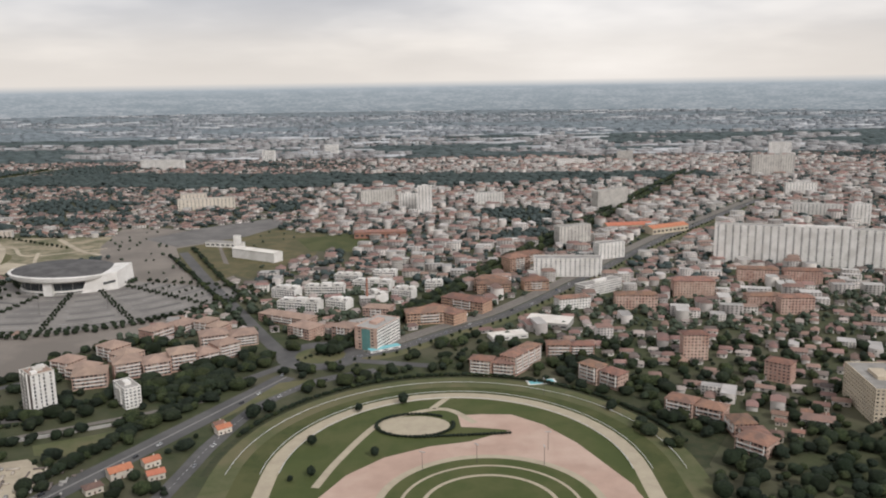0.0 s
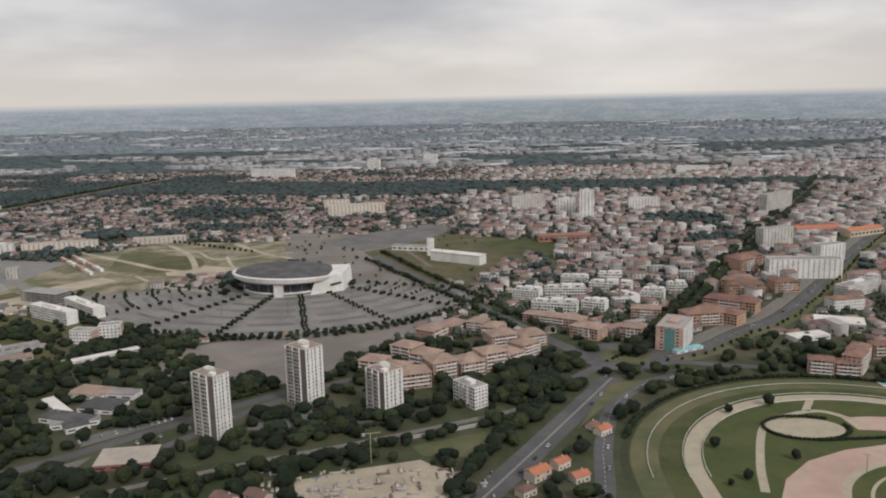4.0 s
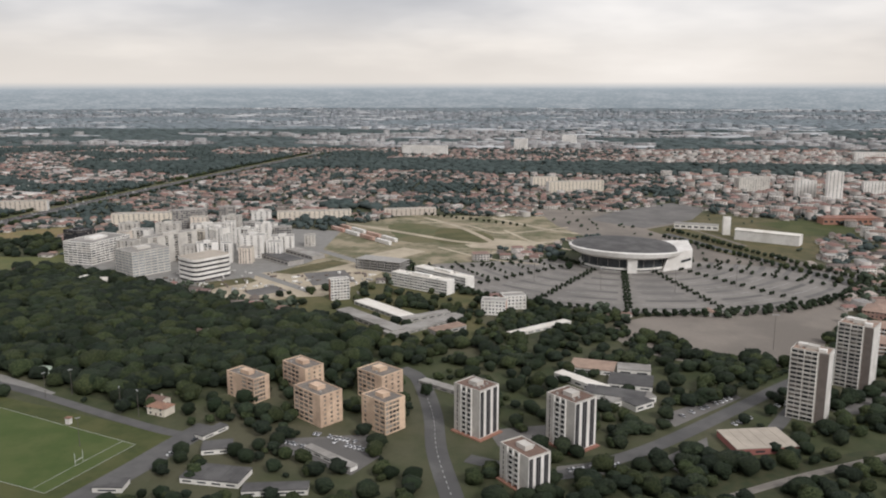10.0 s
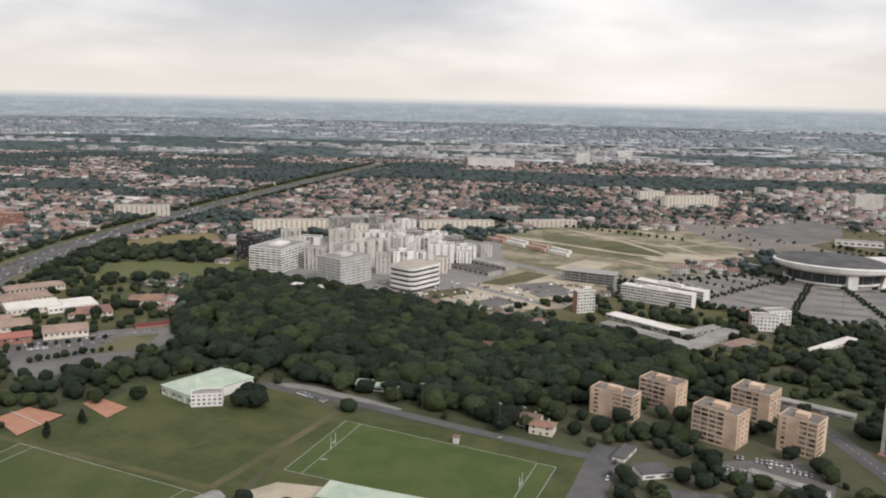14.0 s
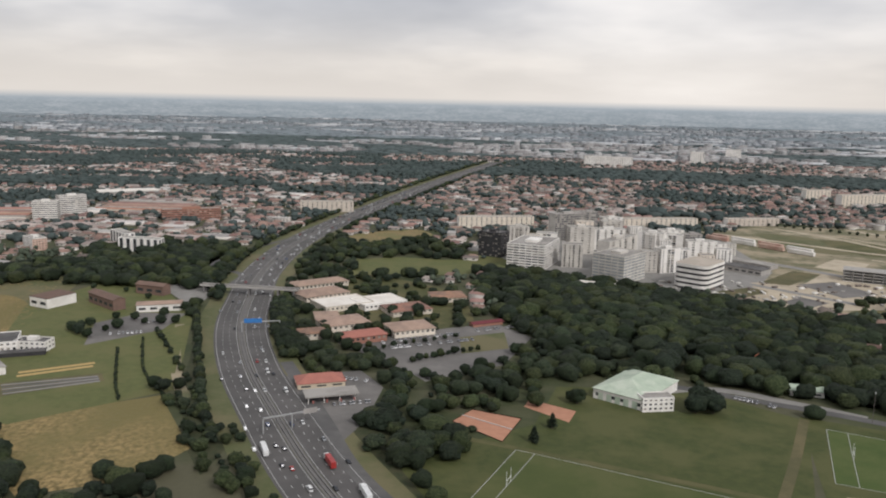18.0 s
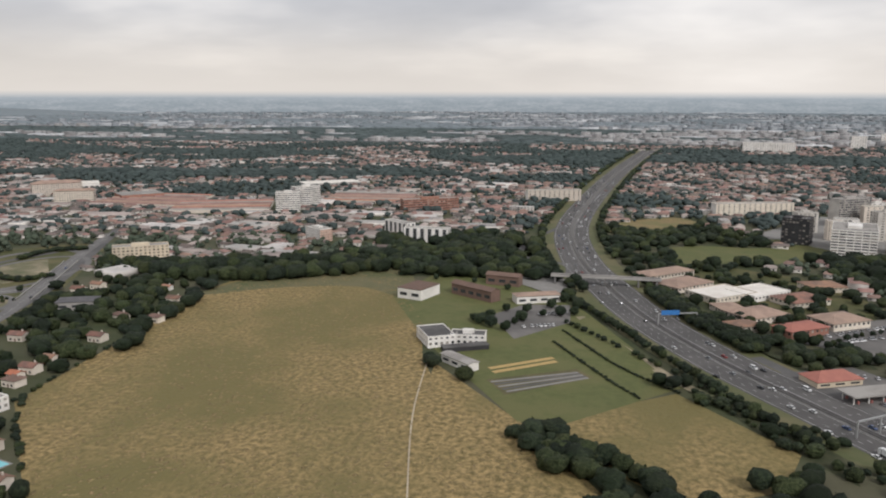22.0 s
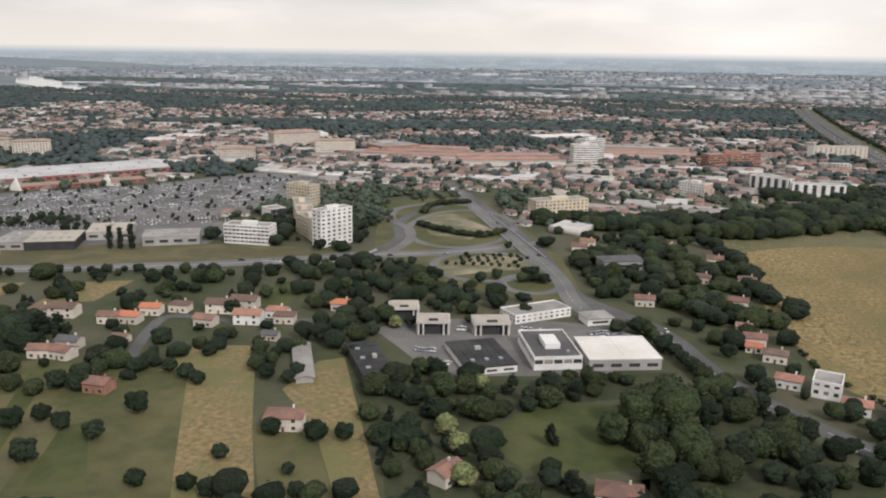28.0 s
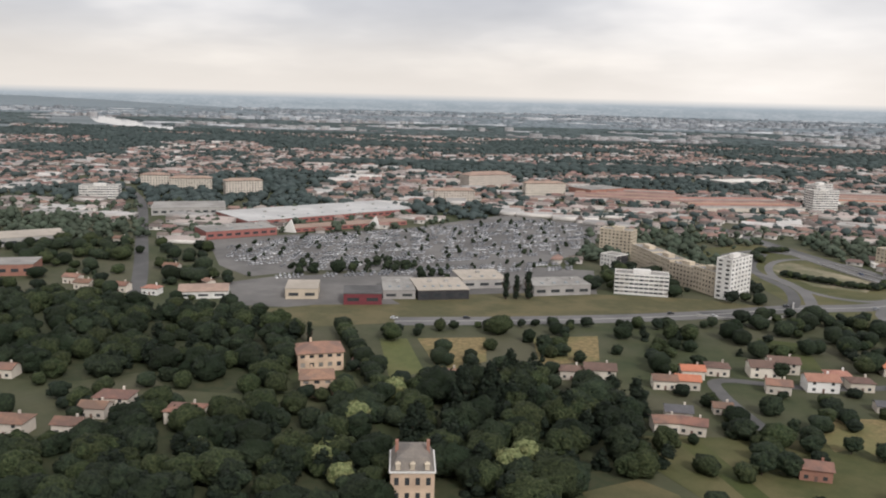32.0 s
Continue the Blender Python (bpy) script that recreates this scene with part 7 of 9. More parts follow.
kiosk = thing("scoreboard_kiosk", -502.8, 296.2, -15, "small white scoring kiosk with a red roof", "kiosk")
part("wall", Geo().box(-0.9, -0.7, 0, 0.9, 0.7, 2.2), "white_wall", kiosk)
part("roof", Geo().hip(-1.2, -1.0, 1.2, 1.0, 2.2, 0.6), "tile_roof", kiosk)
for px, py in (-538.5, 258.5), (-480.7, 303.4), (-488.6, 306.2), (-523.8, 318.7), (-515.6, 322.9), (-489.5, 278.2):
    pole(px, py, 10, "steel pitch floodlight mast", "floodlight_mast", "floodlight", 0.8)

# ---- clinic, services, bridge ----
for args, r, w in (((-743.1, 481.1, 39.3, 30.2, 12.0, 4.6), "tan_roof", "pink_wall"), ((-736.8, 459.3, 42.1, 24.7, 16.0, 6.0), "tan_roof", "pink_wall"), ((-722.3, 441.7, 37.2, 25.5, 19.0, 5.7), "white_roof", "pink_wall"), ((-705.3, 447.0, 37.7, 23.5, 17.0, 5.3), "white_roof", "white_wall"), ((-723.7, 414.2, 18.4, 10.6, 14.0, 5.1), "tan_roof", "pink_wall"), ((-714.6, 405.3, 33.1, 20.1, 15.0, 5.9), "tan_roof", "pink_wall"), ((-723.7, 387.7, 23.0, 12.4, 9.0, 5.0), "tile_roof", "pink_wall"), ((-702.7, 385.9, 31.7, 18.9, 10.0, 4.7), "red_roof", "brick_wall"), ((-689.8, 435.3, 31.2, 20.2, 15.0, 5.5), "tile_roof", "pink_wall"), ((-684.3, 400.8, 28.5, 18.6, 14.0, 4.3), "tan_roof", "pink_wall"), ((-672.4, 463.9, 16.3, 17.0, 14.0, 4.3), "tile_roof", "pink_wall")):
    block(*args[:5], min(args[5], 2.6) + random.uniform(-0.3, 0.4), "pale rendered clinic wing", "house_wall" if w == "pink_wall" else w, roof="flat" if r == "white_roof" else "hip", pitch=0.14, roof_mat=r, name="clinic_wing", category="hospital building", group="clinic wings", fh=2.0, bay=2.4, extras=False)
hall(-651.3, 418.2, 30.4, 15.1, 4.0, 1.8, "red-roofed bicycle and car shelter", "brick_wall", "maroon_wall", "gable", name="shelter", category="shelter", door=False)
px, py, pt, pw, pd, ph = -707.8, 330.6, 21.5, 16.5, 9.0, 3.9
st = hall(px, py, pt, pw, pd, 2.6, "motorway service station with a red hipped roof", "cream_wall", "red_roof", "hip", 0.25, name="service_station", category="service station")
can = thing("fuel_canopy", -700.7, 316.0, pt, "flat grey fuel canopy over the pumps", "canopy")
part("roof", Geo().box(-9, -4, 2.5, 9, 4, 2.9), "flat_roof", can)
for k in range(4):
    for s in (-2.4, 2.4):
        part("post", Geo().box(-8 + k * 5.2, s - 0.15, 0, -7.7 + k * 5.2, s + 0.15, 2.5), "white_wall", can)
        part("pump", Geo().box(-6.6 + k * 4.6, s - 0.3, 0, -6.0 + k * 4.6, s + 0.3, 1.0), "red_wall", can)
br = thing("road_bridge", -773.2, 456.7, -4, "concrete road bridge across the motorway", "bridge")
deck_part = part("deck", Geo().box(-26, -1.9, 3.6, 26, 1.9, 4.2), "concrete", br)
part("carriageway", Geo().box(-26, -1.6, 4.202, 26, 1.6, 4.22), "asphalt", deck_part)
for s in (-1.9, 1.7):
    part("parapet", Geo().box(-26, s, 4.201, 26, s + 0.2, 4.7), "grey_wall", deck_part)
for k in (-24, -15.5, 0, 15.5, 24):
    part("pier", Geo().box(k - 0.4, -1.6, 0, k + 0.4, 1.6, 3.6), "dark_concrete", br)
gan = thing("sign_gantry", -707.1, 290.0, 33, "steel gantry with a motorway sign", "sign gantry")
part("beam", Geo().box(-9, -0.2, 4.6, 9, 0.2, 5.0), "metal", gan)
for s in (-9, 0):
    part("post", Geo().box(s - 0.2, -0.2, 0, s + 0.2, 0.2, 4.6), "metal", gan)
part("sign", Geo().box(3.5, -0.35, 4.2, 8, -0.21, 5.8), "grey_wall", gan)
gan = thing("sign_gantry", -748.6, 391.7, 15, "steel gantry with a blue motorway sign", "sign gantry")
part("beam", Geo().box(-7, -0.2, 4.4, 9, 0.2, 4.8), "metal", gan)
part("post", Geo().box(-7.2, -0.2, 0, -6.8, 0.2, 4.4), "metal", gan)
part("post", Geo().box(8.8, -0.2, 0, 9.2, 0.2, 4.4), "metal", gan)
part("sign", Geo().box(-6, -0.35, 4.1, 1.5, -0.21, 6.0), "sign_blue", gan)

# ---- farm school ----
block(-839.6, 354.9, -64.4, 15.4, 10.5, 4.0, "white two-storey wing of the farm school", "white_wall", fh=2.0, bay=2.3, roof_mat="dark_roof", name="school_building", category="school building", extras=False)
block(-827.3, 354.7, 0.9, 12.8, 7.0, 3.8, "white two-storey farm school with square windows", "white_wall", styles=("grid",) * 4, roof_mat="dark_roof", fh=2.1, bay=2.3, name="school_building", category="school building")
hall(-858.2, 423.0, -23.1, 12.5, 15.8, 6.3, "low white pavilion with a brown roof court", "white_wall", "brown_roof", name="pavilion", category="pavilion")
hall(-832.4, 424.4, -37.3, 24.7, 6.0, 6.7, "dark brown timber farm building", "brown_roof", "brown_roof", "gable", 0.2, name="farm_building", category="farm building")
hall(-821.4, 451.4, -15.4, 16.5, 6.0, 6.4, "dark brown timber farm building", "brown_roof", "brown_roof", "gable", 0.2, name="farm_building", category="farm building")
hall(-804.8, 420.6, 20.7, 20.1, 7.0, 4.6, "white farm building with low tiled roofs", "white_wall", "tan_roof", "hip", 0.15, name="farm_building", category="farm building")
hall(-827.2, 328.6, -44.1, 14.8, 4.3, 3.7, "long pale shed with a metal roof", "white_wall", "flat_roof", "gable", 0.12, name="shed", category="shed")
hall(-827.6, 346.5, 22.9, 16.9, 4.0, 2.1, "dark open cart shed", "dark_wall", "dark_roof", name="shed", category="shed", door=False)

# ---- field-side houses, interchange and office park ----
for t_x, t_y, a, k, s in (-967.4, 294.5, -15, "orange", 0), (-963.4, 288.0, -15, "brown", 1), (-964.3, 270.3, -20, "white", 1), (-952.6, 257.4, -20, "white", 1), (-946.2, 245.2, -20, "orange", 0), (-938.5, 243.7, -20, "tile", 1), (-936.6, 230.7, -20, "tile", 2), (-922.4, 225.1, -15, "tile", 1), (-966.8, 311.8, -10, "tile", 0), (-963.8, 336.2, -10, "tile", 1), (-971.0, 364.5, -10, "brown", 1), (-955.6, 363.9, -10, "brown", 1), (-961.8, 393.4, -10, "tile", 1), (-976.7, 415.8, -10, "white", 0), (-1010.2, 413.6, -10, "tile", 1), (-1008.6, 207.3, -5, "tile", 2):
    house(t_x, t_y, a, k, s, "houses at the field's edge")
block(-956.2, 267.3, -20.7, 6.5, 7.9, 4.0, "white cubic house with a flat roof", "white_wall", name="house", category="house", extras=False)
hall(-998.7, 379.3, 19.0, 16.1, 9.0, 4.9, "grey low villa with a flat roof", "grey_wall", "slate_roof", "hip", name="villa", category="house")
pool = thing("swimming_pool", -931.3, 236.4, -20, "turquoise garden swimming pool", "pool")
part("water", Geo().box(-3, -1.6, 0.02, 3, 1.6, 0.12), "pool", pool)
part("coping", Geo().box(-3.6, -2.2, 0.0, 3.6, 2.2, 0.1), "pavement", pool)
pool = thing("swimming_pool", 47.6, 366.4, 8, "turquoise residence swimming pool", "pool")
part("water", Geo().box(-6, -2.4, 0.06, 6, 2.4, 0.16), "pool", pool)
part("coping", Geo().box(-7, -3.2, 0.05, 7, 3.2, 0.14), "white_wall", pool)
hall(-1040.7, 274.1, 23.5, 13.5, 20.0, 2.4, "flat office shed with a black roof", "white_wall", "tar_roof", name="office_building", category="office building", skylights=3)
block(-1023.0, 280.8, 14.9, 12.6, 21.0, 3.3, "white low office with a cluttered dark flat roof", "white_wall", roof_mat="dark_roof", styles=("bands",) * 4, name="office_building", category="office building", fh=2.2, bay=2.6)
hall(-1005.2, 281.8, 13.1, 18.9, 17.0, 4.0, "flat warehouse with a cream-white roof", "grey_wall", "white_roof", ribs=2)
hall(-1068.0, 263.7, -64.3, 24.4, 7.8, 3.1, "narrow office pavilion with a dark roof", "dark_wall", "tar_roof", name="pavilion", category="pavilion", skylights=3)


def portico(x, y, turn, w, d, h):
    ob = thing("office_pavilion", x, y, turn, "stone-coloured office pavilion with a tall dark glazed portico", "office building", "portico pavilions")
    reserve_box(x, y, turn, w, d)
    part("glazing", Geo().box(-w / 2 + 0.5, -d / 2 + 1.2, 0, w / 2 - 0.5, d / 2 - 0.4, h * 0.8), "dark_wall", ob, "black glass front")
    for sx in (-1, 1):
        for k in (0.44, 0.3):
            part("column", Geo().cyl(sx * k * w, -d / 2 + 0.45, 0, h * 0.8, 0.32, 0.28, 10), "tower_wall", ob)
        part("side_wall", Geo().box(sx * (w / 2 - 0.25) - 0.25, -d / 2 + 1.6, 0, sx * (w / 2 - 0.25) + 0.25, d / 2, h * 0.8), "tower_wall", ob)
        part("side_window", Geo().box(sx * (w / 2) - 0.04, -d / 2 + 2.4, h * 0.2, sx * (w / 2) + 0.04, d / 2 - 1, h * 0.6), "glass", ob)
    part("attic", Geo().box(-w / 2, -d / 2, h * 0.803, w / 2, d / 2, h), "tower_wall", ob)
    part("roof", Geo().box(-w / 2 + 0.5, -d / 2 + 0.5, h + 0.002, w / 2 - 0.5, d / 2 - 0.5, h + 0.2), "sand_roof", ob)
    part("roof_recess", Geo().box(-w * 0.14, -d / 2 + 0.3, h + 0.001, w * 0.14, -d / 2 + 1.6, h + 0.35), "dark_wall", ob)
    return ob


for args in ((-1067.4, 305.4, 13.2, 9.3, 7.5, 4.2), (-1056.5, 294.2, 10.0, 9.7, 7.5, 4.3), (-1040.1, 296.9, 12.4, 10.8, 7.5, 4.0)):
    portico(*args)
block(-1027.9, 314.0, 35.1, 19.9, 9.0, 2.5, "white low offices with angular roofs", "white_wall", name="office_building", category="office building", extras=False)
hall(-1085.1, 262.0, -69.7, 24.5, 4.3, 1.8, "long narrow grey outbuilding with a low roof", "grey_wall", "flat_roof", "gable", 0.15, name="outbuilding", category="shed")
hall(-1009.7, 312.0, 22.1, 8.2, 7.0, 2.9, "white pavilion with a small hipped roof", "white_wall", "flat_roof", "hip", 0.2, name="pavilion", category="pavilion")
block(-1023.7, 478.7, 29.9, 29.2, 9.0, 8.5, "ochre and cream institutional block", "cream_wall", bay=2.2, name="office_building", category="office building")
hall(-1022.0, 475.5, 2.0, 37.7, 9.0, 2.1, "low white annexe of the cream block", "white_wall", "white_roof")
STR = "black and white striped apartment row"
for args in ((-899.1, 580.6, -42.4, 24.3, 7.0, 9.2), (-877.9, 562.2, -5.5, 28.4, 7.0, 8.6)):
    block(*args, STR, "white_wall", styles=("strips",) * 4, bay=4.5, blinds=(0,), group="striped apartment rows", extras=False)
block(-946.2, 556.9, -39.8, 16.6, 9.0, 7.7, "white and pink apartment block", "white_wall", "pink_wall")
block(-1008.2, 678.1, 16.0, 18.4, 10.0, 14.9, "tall pale hospital-like slab", "white_wall", styles=("bands",) * 4, name="slab_block")
block(-1003.1, 707.2, 44.0, 21.9, 9.0, 16.3, "tall pale slab behind another", "white_wall", styles=("bands",) * 4, name="slab_block")
block(-900.0, 704.2, 27.8, 45.9, 10.0, 8.9, "long factory office of pink brick", "brick_wall", styles=("bands",) * 4, name="office_building", category="office building")
# factory with saw-tooth roofs
for args in ((-1139.3, 715.4, -2.2, 75.6, 70.0, 8.7), (-1065.2, 687.7, 16.0, 75.5, 60.0, 9.7), (-959.2, 760.8, 2.4, 73.3, 60.0, 6.7)):
    x, y, a, w, d, h = args
    fac = thing("factory", x, y, a, "sprawling brick factory with rust-red saw-tooth roofs", "factory", "factory halls")
    reserve_box(x, y, a, w, d)
    part("wall", Geo().box(-w / 2, -d / 2, 0, w / 2, d / 2, 2.6), "house_wall", fac)
    n = 9
    for k in range(n):
        ya, yb = -d / 2 + d * k / n, -d / 2 + d * (k + 1) / n - 0.2
        part("roof_bay", Geo().add([(-w / 2, ya, 2.6), (w / 2, ya, 2.6), (w / 2, yb, 2.6), (-w / 2, yb, 2.6), (-w / 2, ya + 0.8, 3.9), (w / 2, ya + 0.8, 3.9)], [(0, 1, 5, 4), (4, 5, 2, 3), (0, 4, 3), (1, 2, 5)]), random.choice(("factory_roof", "factory_roof", "tan_roof", "flat_roof", "salmon_roof")), fac)
hall(-1026.9, 859.6, 33.3, 57.0, 25.0, 5.2, "factory hall with a broad white roof", "grey_wall", "white_roof")
hall(-1255.3, 788.0, 33.2, 36.7, 25.0, 8.8, "white industrial hall with a pale roof", "white_wall", "white_roof")
hall(-1161.5, 730.1, 43.5, 35.2, 25.0, 7.1, "brick factory hall with a grey roof", "brick_wall", "flat_roof")

# ---- tower by the expressway and retail park ----
block(-1115.6, 394.9, -36.2, 6.1, 16.3, 15.2, "white tower block with dotted windows", "white_wall", styles=("grid",) * 4, bay=2.6, name="tower_block", category="tower block")
block(-1149.8, 390.6, -3.1, 20.0, 8.0, 7.8, "cream slab of flats with bands of windows", "white_wall", styles=("bands", "grid", "grid", "grid"), name="slab_block")
for args in ((-1122.5, 400.0, -59.6, 12.5, 8.0, 9.0), (-1130.1, 410.9, -50.6, 13.1, 8.0, 8.3), (-1136.7, 422.5, -68.4, 16.3, 8.0, 9.0), (-1143.3, 439.6, -69.3, 20.4, 8.0, 9.2), (-1155.0, 477.2, -23.3, 15.8, 8.0, 11.2)):
    block(*args, "cream stepped slab of flats", "cream_wall", group="stepped flats")
block(-1158.1, 441.4, -40.3, 8.8, 8.0, 5.3, "low white office beside the flats", "white_wall", "dark_wall", extras=False)
MALL = "long shopping centre with a white roof and red front"
hall(-1329.9, 550.6, 47.2, 111.9, 45.0, 4.0, MALL, "red_wall", "mall_roof", name="shopping_centre", category="shopping centre", skylights=10, ribs=24)
hall(-1348.0, 469.8, 42.1, 36.6, 20.0, 5.3, "red-fronted wing of the shopping centre", "red_wall", "flat_roof", name="shopping_centre", category="shopping centre", skylights=4)
hall(-1300.4, 511.2, 41.7, 68.5, 12.0, 2.8, "red-fronted arcade of the shopping centre", "red_wall", "tan_roof", name="shopping_centre", category="shopping centre")
hall(-1407.6, 538.4, 25.5, 42.1, 30.0, 5.7, "wide grey-roofed hall behind the shopping centre", "concrete", "flat_roof")
for t_x, t_y in (-1324.7, 483.1), (-1285.6, 509.7):
    mast = thing("canopy_mast", t_x, t_y, 0, "white tent-like entrance mast", "entrance canopy")
    part("sail", Geo().add([(-4, 0, 0.1), (4, 0, 0.1), (1.5, 0, 7), (-4, 1.5, 0.1), (4, 1.5, 0.1), (1.5, 1.5, 7)], [(0, 1, 2), (5, 4, 3), (0, 3, 4, 1), (1, 4, 5, 2), (2, 5, 3, 0)]), "white_wall", mast)
hall(-1224.7, 370.0, 20.2, 18.7, 20.0, 4.8, "dark retail shed with a tan roof", "dark_wall", "sand_roof", skylights=5, name="retail_shed", category="shop")
hall(-1239.8, 367.9, 15.1, 11.6, 22.0, 4.2, "grey retail shed with a flat roof", "grey_wall", "flat_roof", skylights=3, name="retail_shed", category="shop")
hall(-1249.0, 351.8, 14.9, 13.3, 12.0, 5.3, "maroon retail building with a flat roof", "maroon_wall", "dark_roof", name="retail_shed", category="shop")
hall(-1212.3, 390.7, 21.6, 17.5, 18.0, 4.7, "grey retail shed with a cream roof", "grey_wall", "sand_roof", skylights=3, name="retail_shed", category="shop")
hall(-1272.3, 355.0, 15.1, 11.5, 14.0, 5.0, "cream flat retail shed", "cream_wall", "sand_roof", name="retail_shed", category="shop")
hall(-1306.0, 345.7, 20.7, 16.7, 12.0, 3.5, "white workshop with a tan roof", "white_wall", "tan_roof", "gable", 0.12, name="workshop", category="workshop")
hall(-1432.3, 419.6, 42.0, 34.7, 20.0, 5.3, "large hall with a pale yellow roof", "concrete", "sand_roof", skylights=0)
hall(-1393.2, 360.5, 22.3, 18.0, 14.0, 6.0, "brown brick industrial hall with flat roof", "brick_wall", "flat_roof")
hall(-1181.8, 385.1, 22.0, 22.4, 14.0, 5.1, "low retail workshops with grey roofs", "grey_wall", "flat_roof", skylights=4, name="retail_shed", category="shop")
block(-1492.3, 580.4, 20.7, 24.8, 12.0, 8.3, "white office with strip windows", "white_wall", styles=("bands",) * 4, name="office_building", category="office building")
for args in ((-1486.1, 642.7, 21.9, 19.9, 9.0, 10.5), (-1457.8, 642.1, 21.7, 29.9, 9.0, 9.2), (-1408.2, 620.7, 35.6, 25.6, 9.0, 11.5), (-1261.7, 645.5, 20.4, 28.3, 9.0, 8.0), (-1200.9, 696.4, 20.9, 31.0, 9.0, 10.6), (-1250.5, 746.5, 39.5, 41.3, 14.0, 10.8)):
    block(*args, "beige apartment block with a tiled roof", "house_wall", roof="hip", roof_mat="tan_roof", pitch=0.18, group="far ochre flats", extras=False)
for t_x, t_y, h in (-1199.4, 367.3, 10), (-1195.6, 368.4, 9), (-1191.5, 369.5, 10.5), (-1293.6, 310.1, 7), (-1288.3, 323.5, 6), (-1250.4, 297.4, 7):
    tree(t_x, t_y, h, "spire", 1.25, "poplars by the road")

# ---- houses and old villas at the end of the walk ----
for t_x, t_y, a, k, s in (-1145.2, 285.3, 0, "orange", 1), (-1151.1, 284.1, 5, "tile", 1), (-1143.0, 293.9, 5, "orange", 1), (-1135.9, 298.2, 0, "brown", 1), (-1122.6, 287.1, -5, "tile", 1), (-1117.6, 304.8, 2, "brown", 2), (-1105.2, 298.6, 2, "white", 1), (-1153.5, 255.5, 10, "tile", 1), (-1150.0, 262.6, 0, "grey", 1), (-1139.1, 269.2, 0, "tile", 0), (-1077.6, 227.1, 8, "tile", 2), (-1087.8, 309.0, 0, "orange", 1), (-1099.9, 279.1, 0, "grey", 0), (-1040.3, 210.8, 60, "tile", 1), (-1120.2, 304.3, 2, "brown", 1):
    house(t_x, t_y, a, k, s, "garden houses")
for t_x, t_y, a, k, s in (-966.1, 300.3, -10, "tile", 1), (-964.4, 287.4, -10, "brown", 1), (-965.5, 268.1, -10, "white", 1), (-1013.7, 403.6, 0, "tile", 1), (-975.6, 411.8, 0, "white", 1), (-961.0, 391.2, 0, "tile", 1), (-993.6, 332.6, 0, "tile", 1):
    house(t_x, t_y, a, k, s, "garden houses")
for t_x, t_y, a, k, s in (-1150.3, 284.5, 5, "orange", 1), (-1144.5, 291.6, 5, "orange", 1), (-1136.9, 294.4, 5, "tile", 1), (-1123.6, 299.9, 5, "brown", 2), (-1127.4, 287.8, 5, "tile", 1), (-1167.4, 287.1, 5, "brown", 2), (-1174.8, 286.2, 5, "brown", 1), (-1111.3, 291.6, 5, "white", 2), (-1101.0, 294.0, 5, "brown", 1), (-1147.6, 255.5, -10, "tile", 1), (-1126.7, 237.5, -5, "brick", 1), (-1153.7, 262.4, 80, "grey", 0), (-1206.0, 273.5, 5, "tile", 2), (-1258.4, 236.7, 5, "tile", 2), (-1277.8, 240.9, 5, "tile", 2), (-1279.3, 235.3, 5, "tile", 1), (-1291.1, 222.9, 5, "tile", 2), (-1279.1, 225.6, 5, "tile", 1), (-1315.8, 253.8, 5, "tile", 1), (-1352.0, 343.9, 0, "tile", 1), (-1361.2, 351.0, 0, "tile", 1), (-1337.1, 343.4, 0, "tile", 1), (-1336.0, 379.4, 0, "tile", 1), (-1311.1, 360.0, -40, "tile", 0), (-1324.4, 342.3, 0, "white", 1), (-1389.0, 431.2, 0, "tile", 1), (-1230.4, 281.3, 0, "brown", 0):
    house(t_x, t_y, a, k, s, "old houses among the trees")
big = block(-1241.7, 279.5, 24.5, 11.9, 9.0, 5.0, "large old house with a wide terracotta roof", "ochre_wall", roof="hip", roof_mat="tile_roof", pitch=0.22, bay=2.6, fh=2.4, name="villa", category="house")
block(-1236.0, 260.2, 18.7, 7.8, 7.0, 4.6, "old wing with a terracotta roof", "ochre_wall", roof="hip", roof_mat="tile_roof", pitch=0.22, bay=2.6, fh=2.4, name="villa", category="house")
px, py, pt, pw, pd, ph = -1202.8, 214.5, 12.2, 7.9, 9.0, 6.0
manor = thing("manor_house", px, py, pt, "old stone manor with a steep slate mansard roof and dormers", "manor house")
reserve_box(px, py, pt, pw, pd)
part("wall", Geo().box(-pw / 2, -pd / 2, 0, pw / 2, pd / 2, ph), "ochre_wall", manor)
part("cornice", Geo().box(-pw / 2 - 0.25, -pd / 2 - 0.25, ph + 0.001, pw / 2 + 0.25, pd / 2 + 0.25, ph + 0.3), "white_wall", manor)
rs = 2.4
manor_roof = part("roof", Geo().add([(sx * (pw / 2 - k), sy * (pd / 2 - k), z) for k, z in ((0, ph + 0.3), (1.1, ph + rs), (3.4, ph + rs + 0.9)) for sx, sy in ((-1, -1), (1, -1), (1, 1), (-1, 1))],
                       [(j + i, j + (i + 1) % 4, j + 4 + (i + 1) % 4, j + 4 + i) for j in (0, 4) for i in range(4)] + [(8, 9, 10, 11)]), "stone_roof", manor)
for k in (-0.33, 0, 0.33):
    part("dormer", Geo().box(k * pw - 0.4, -pd / 2 + 0.1, ph + 0.35, k * pw + 0.4, -pd / 2 + 1.4, ph + 1.5).hip(k * pw - 0.5, -pd / 2, k * pw + 0.5, -pd / 2 + 1.5, ph + 1.5, 0.4), "cream_wall", manor_roof)
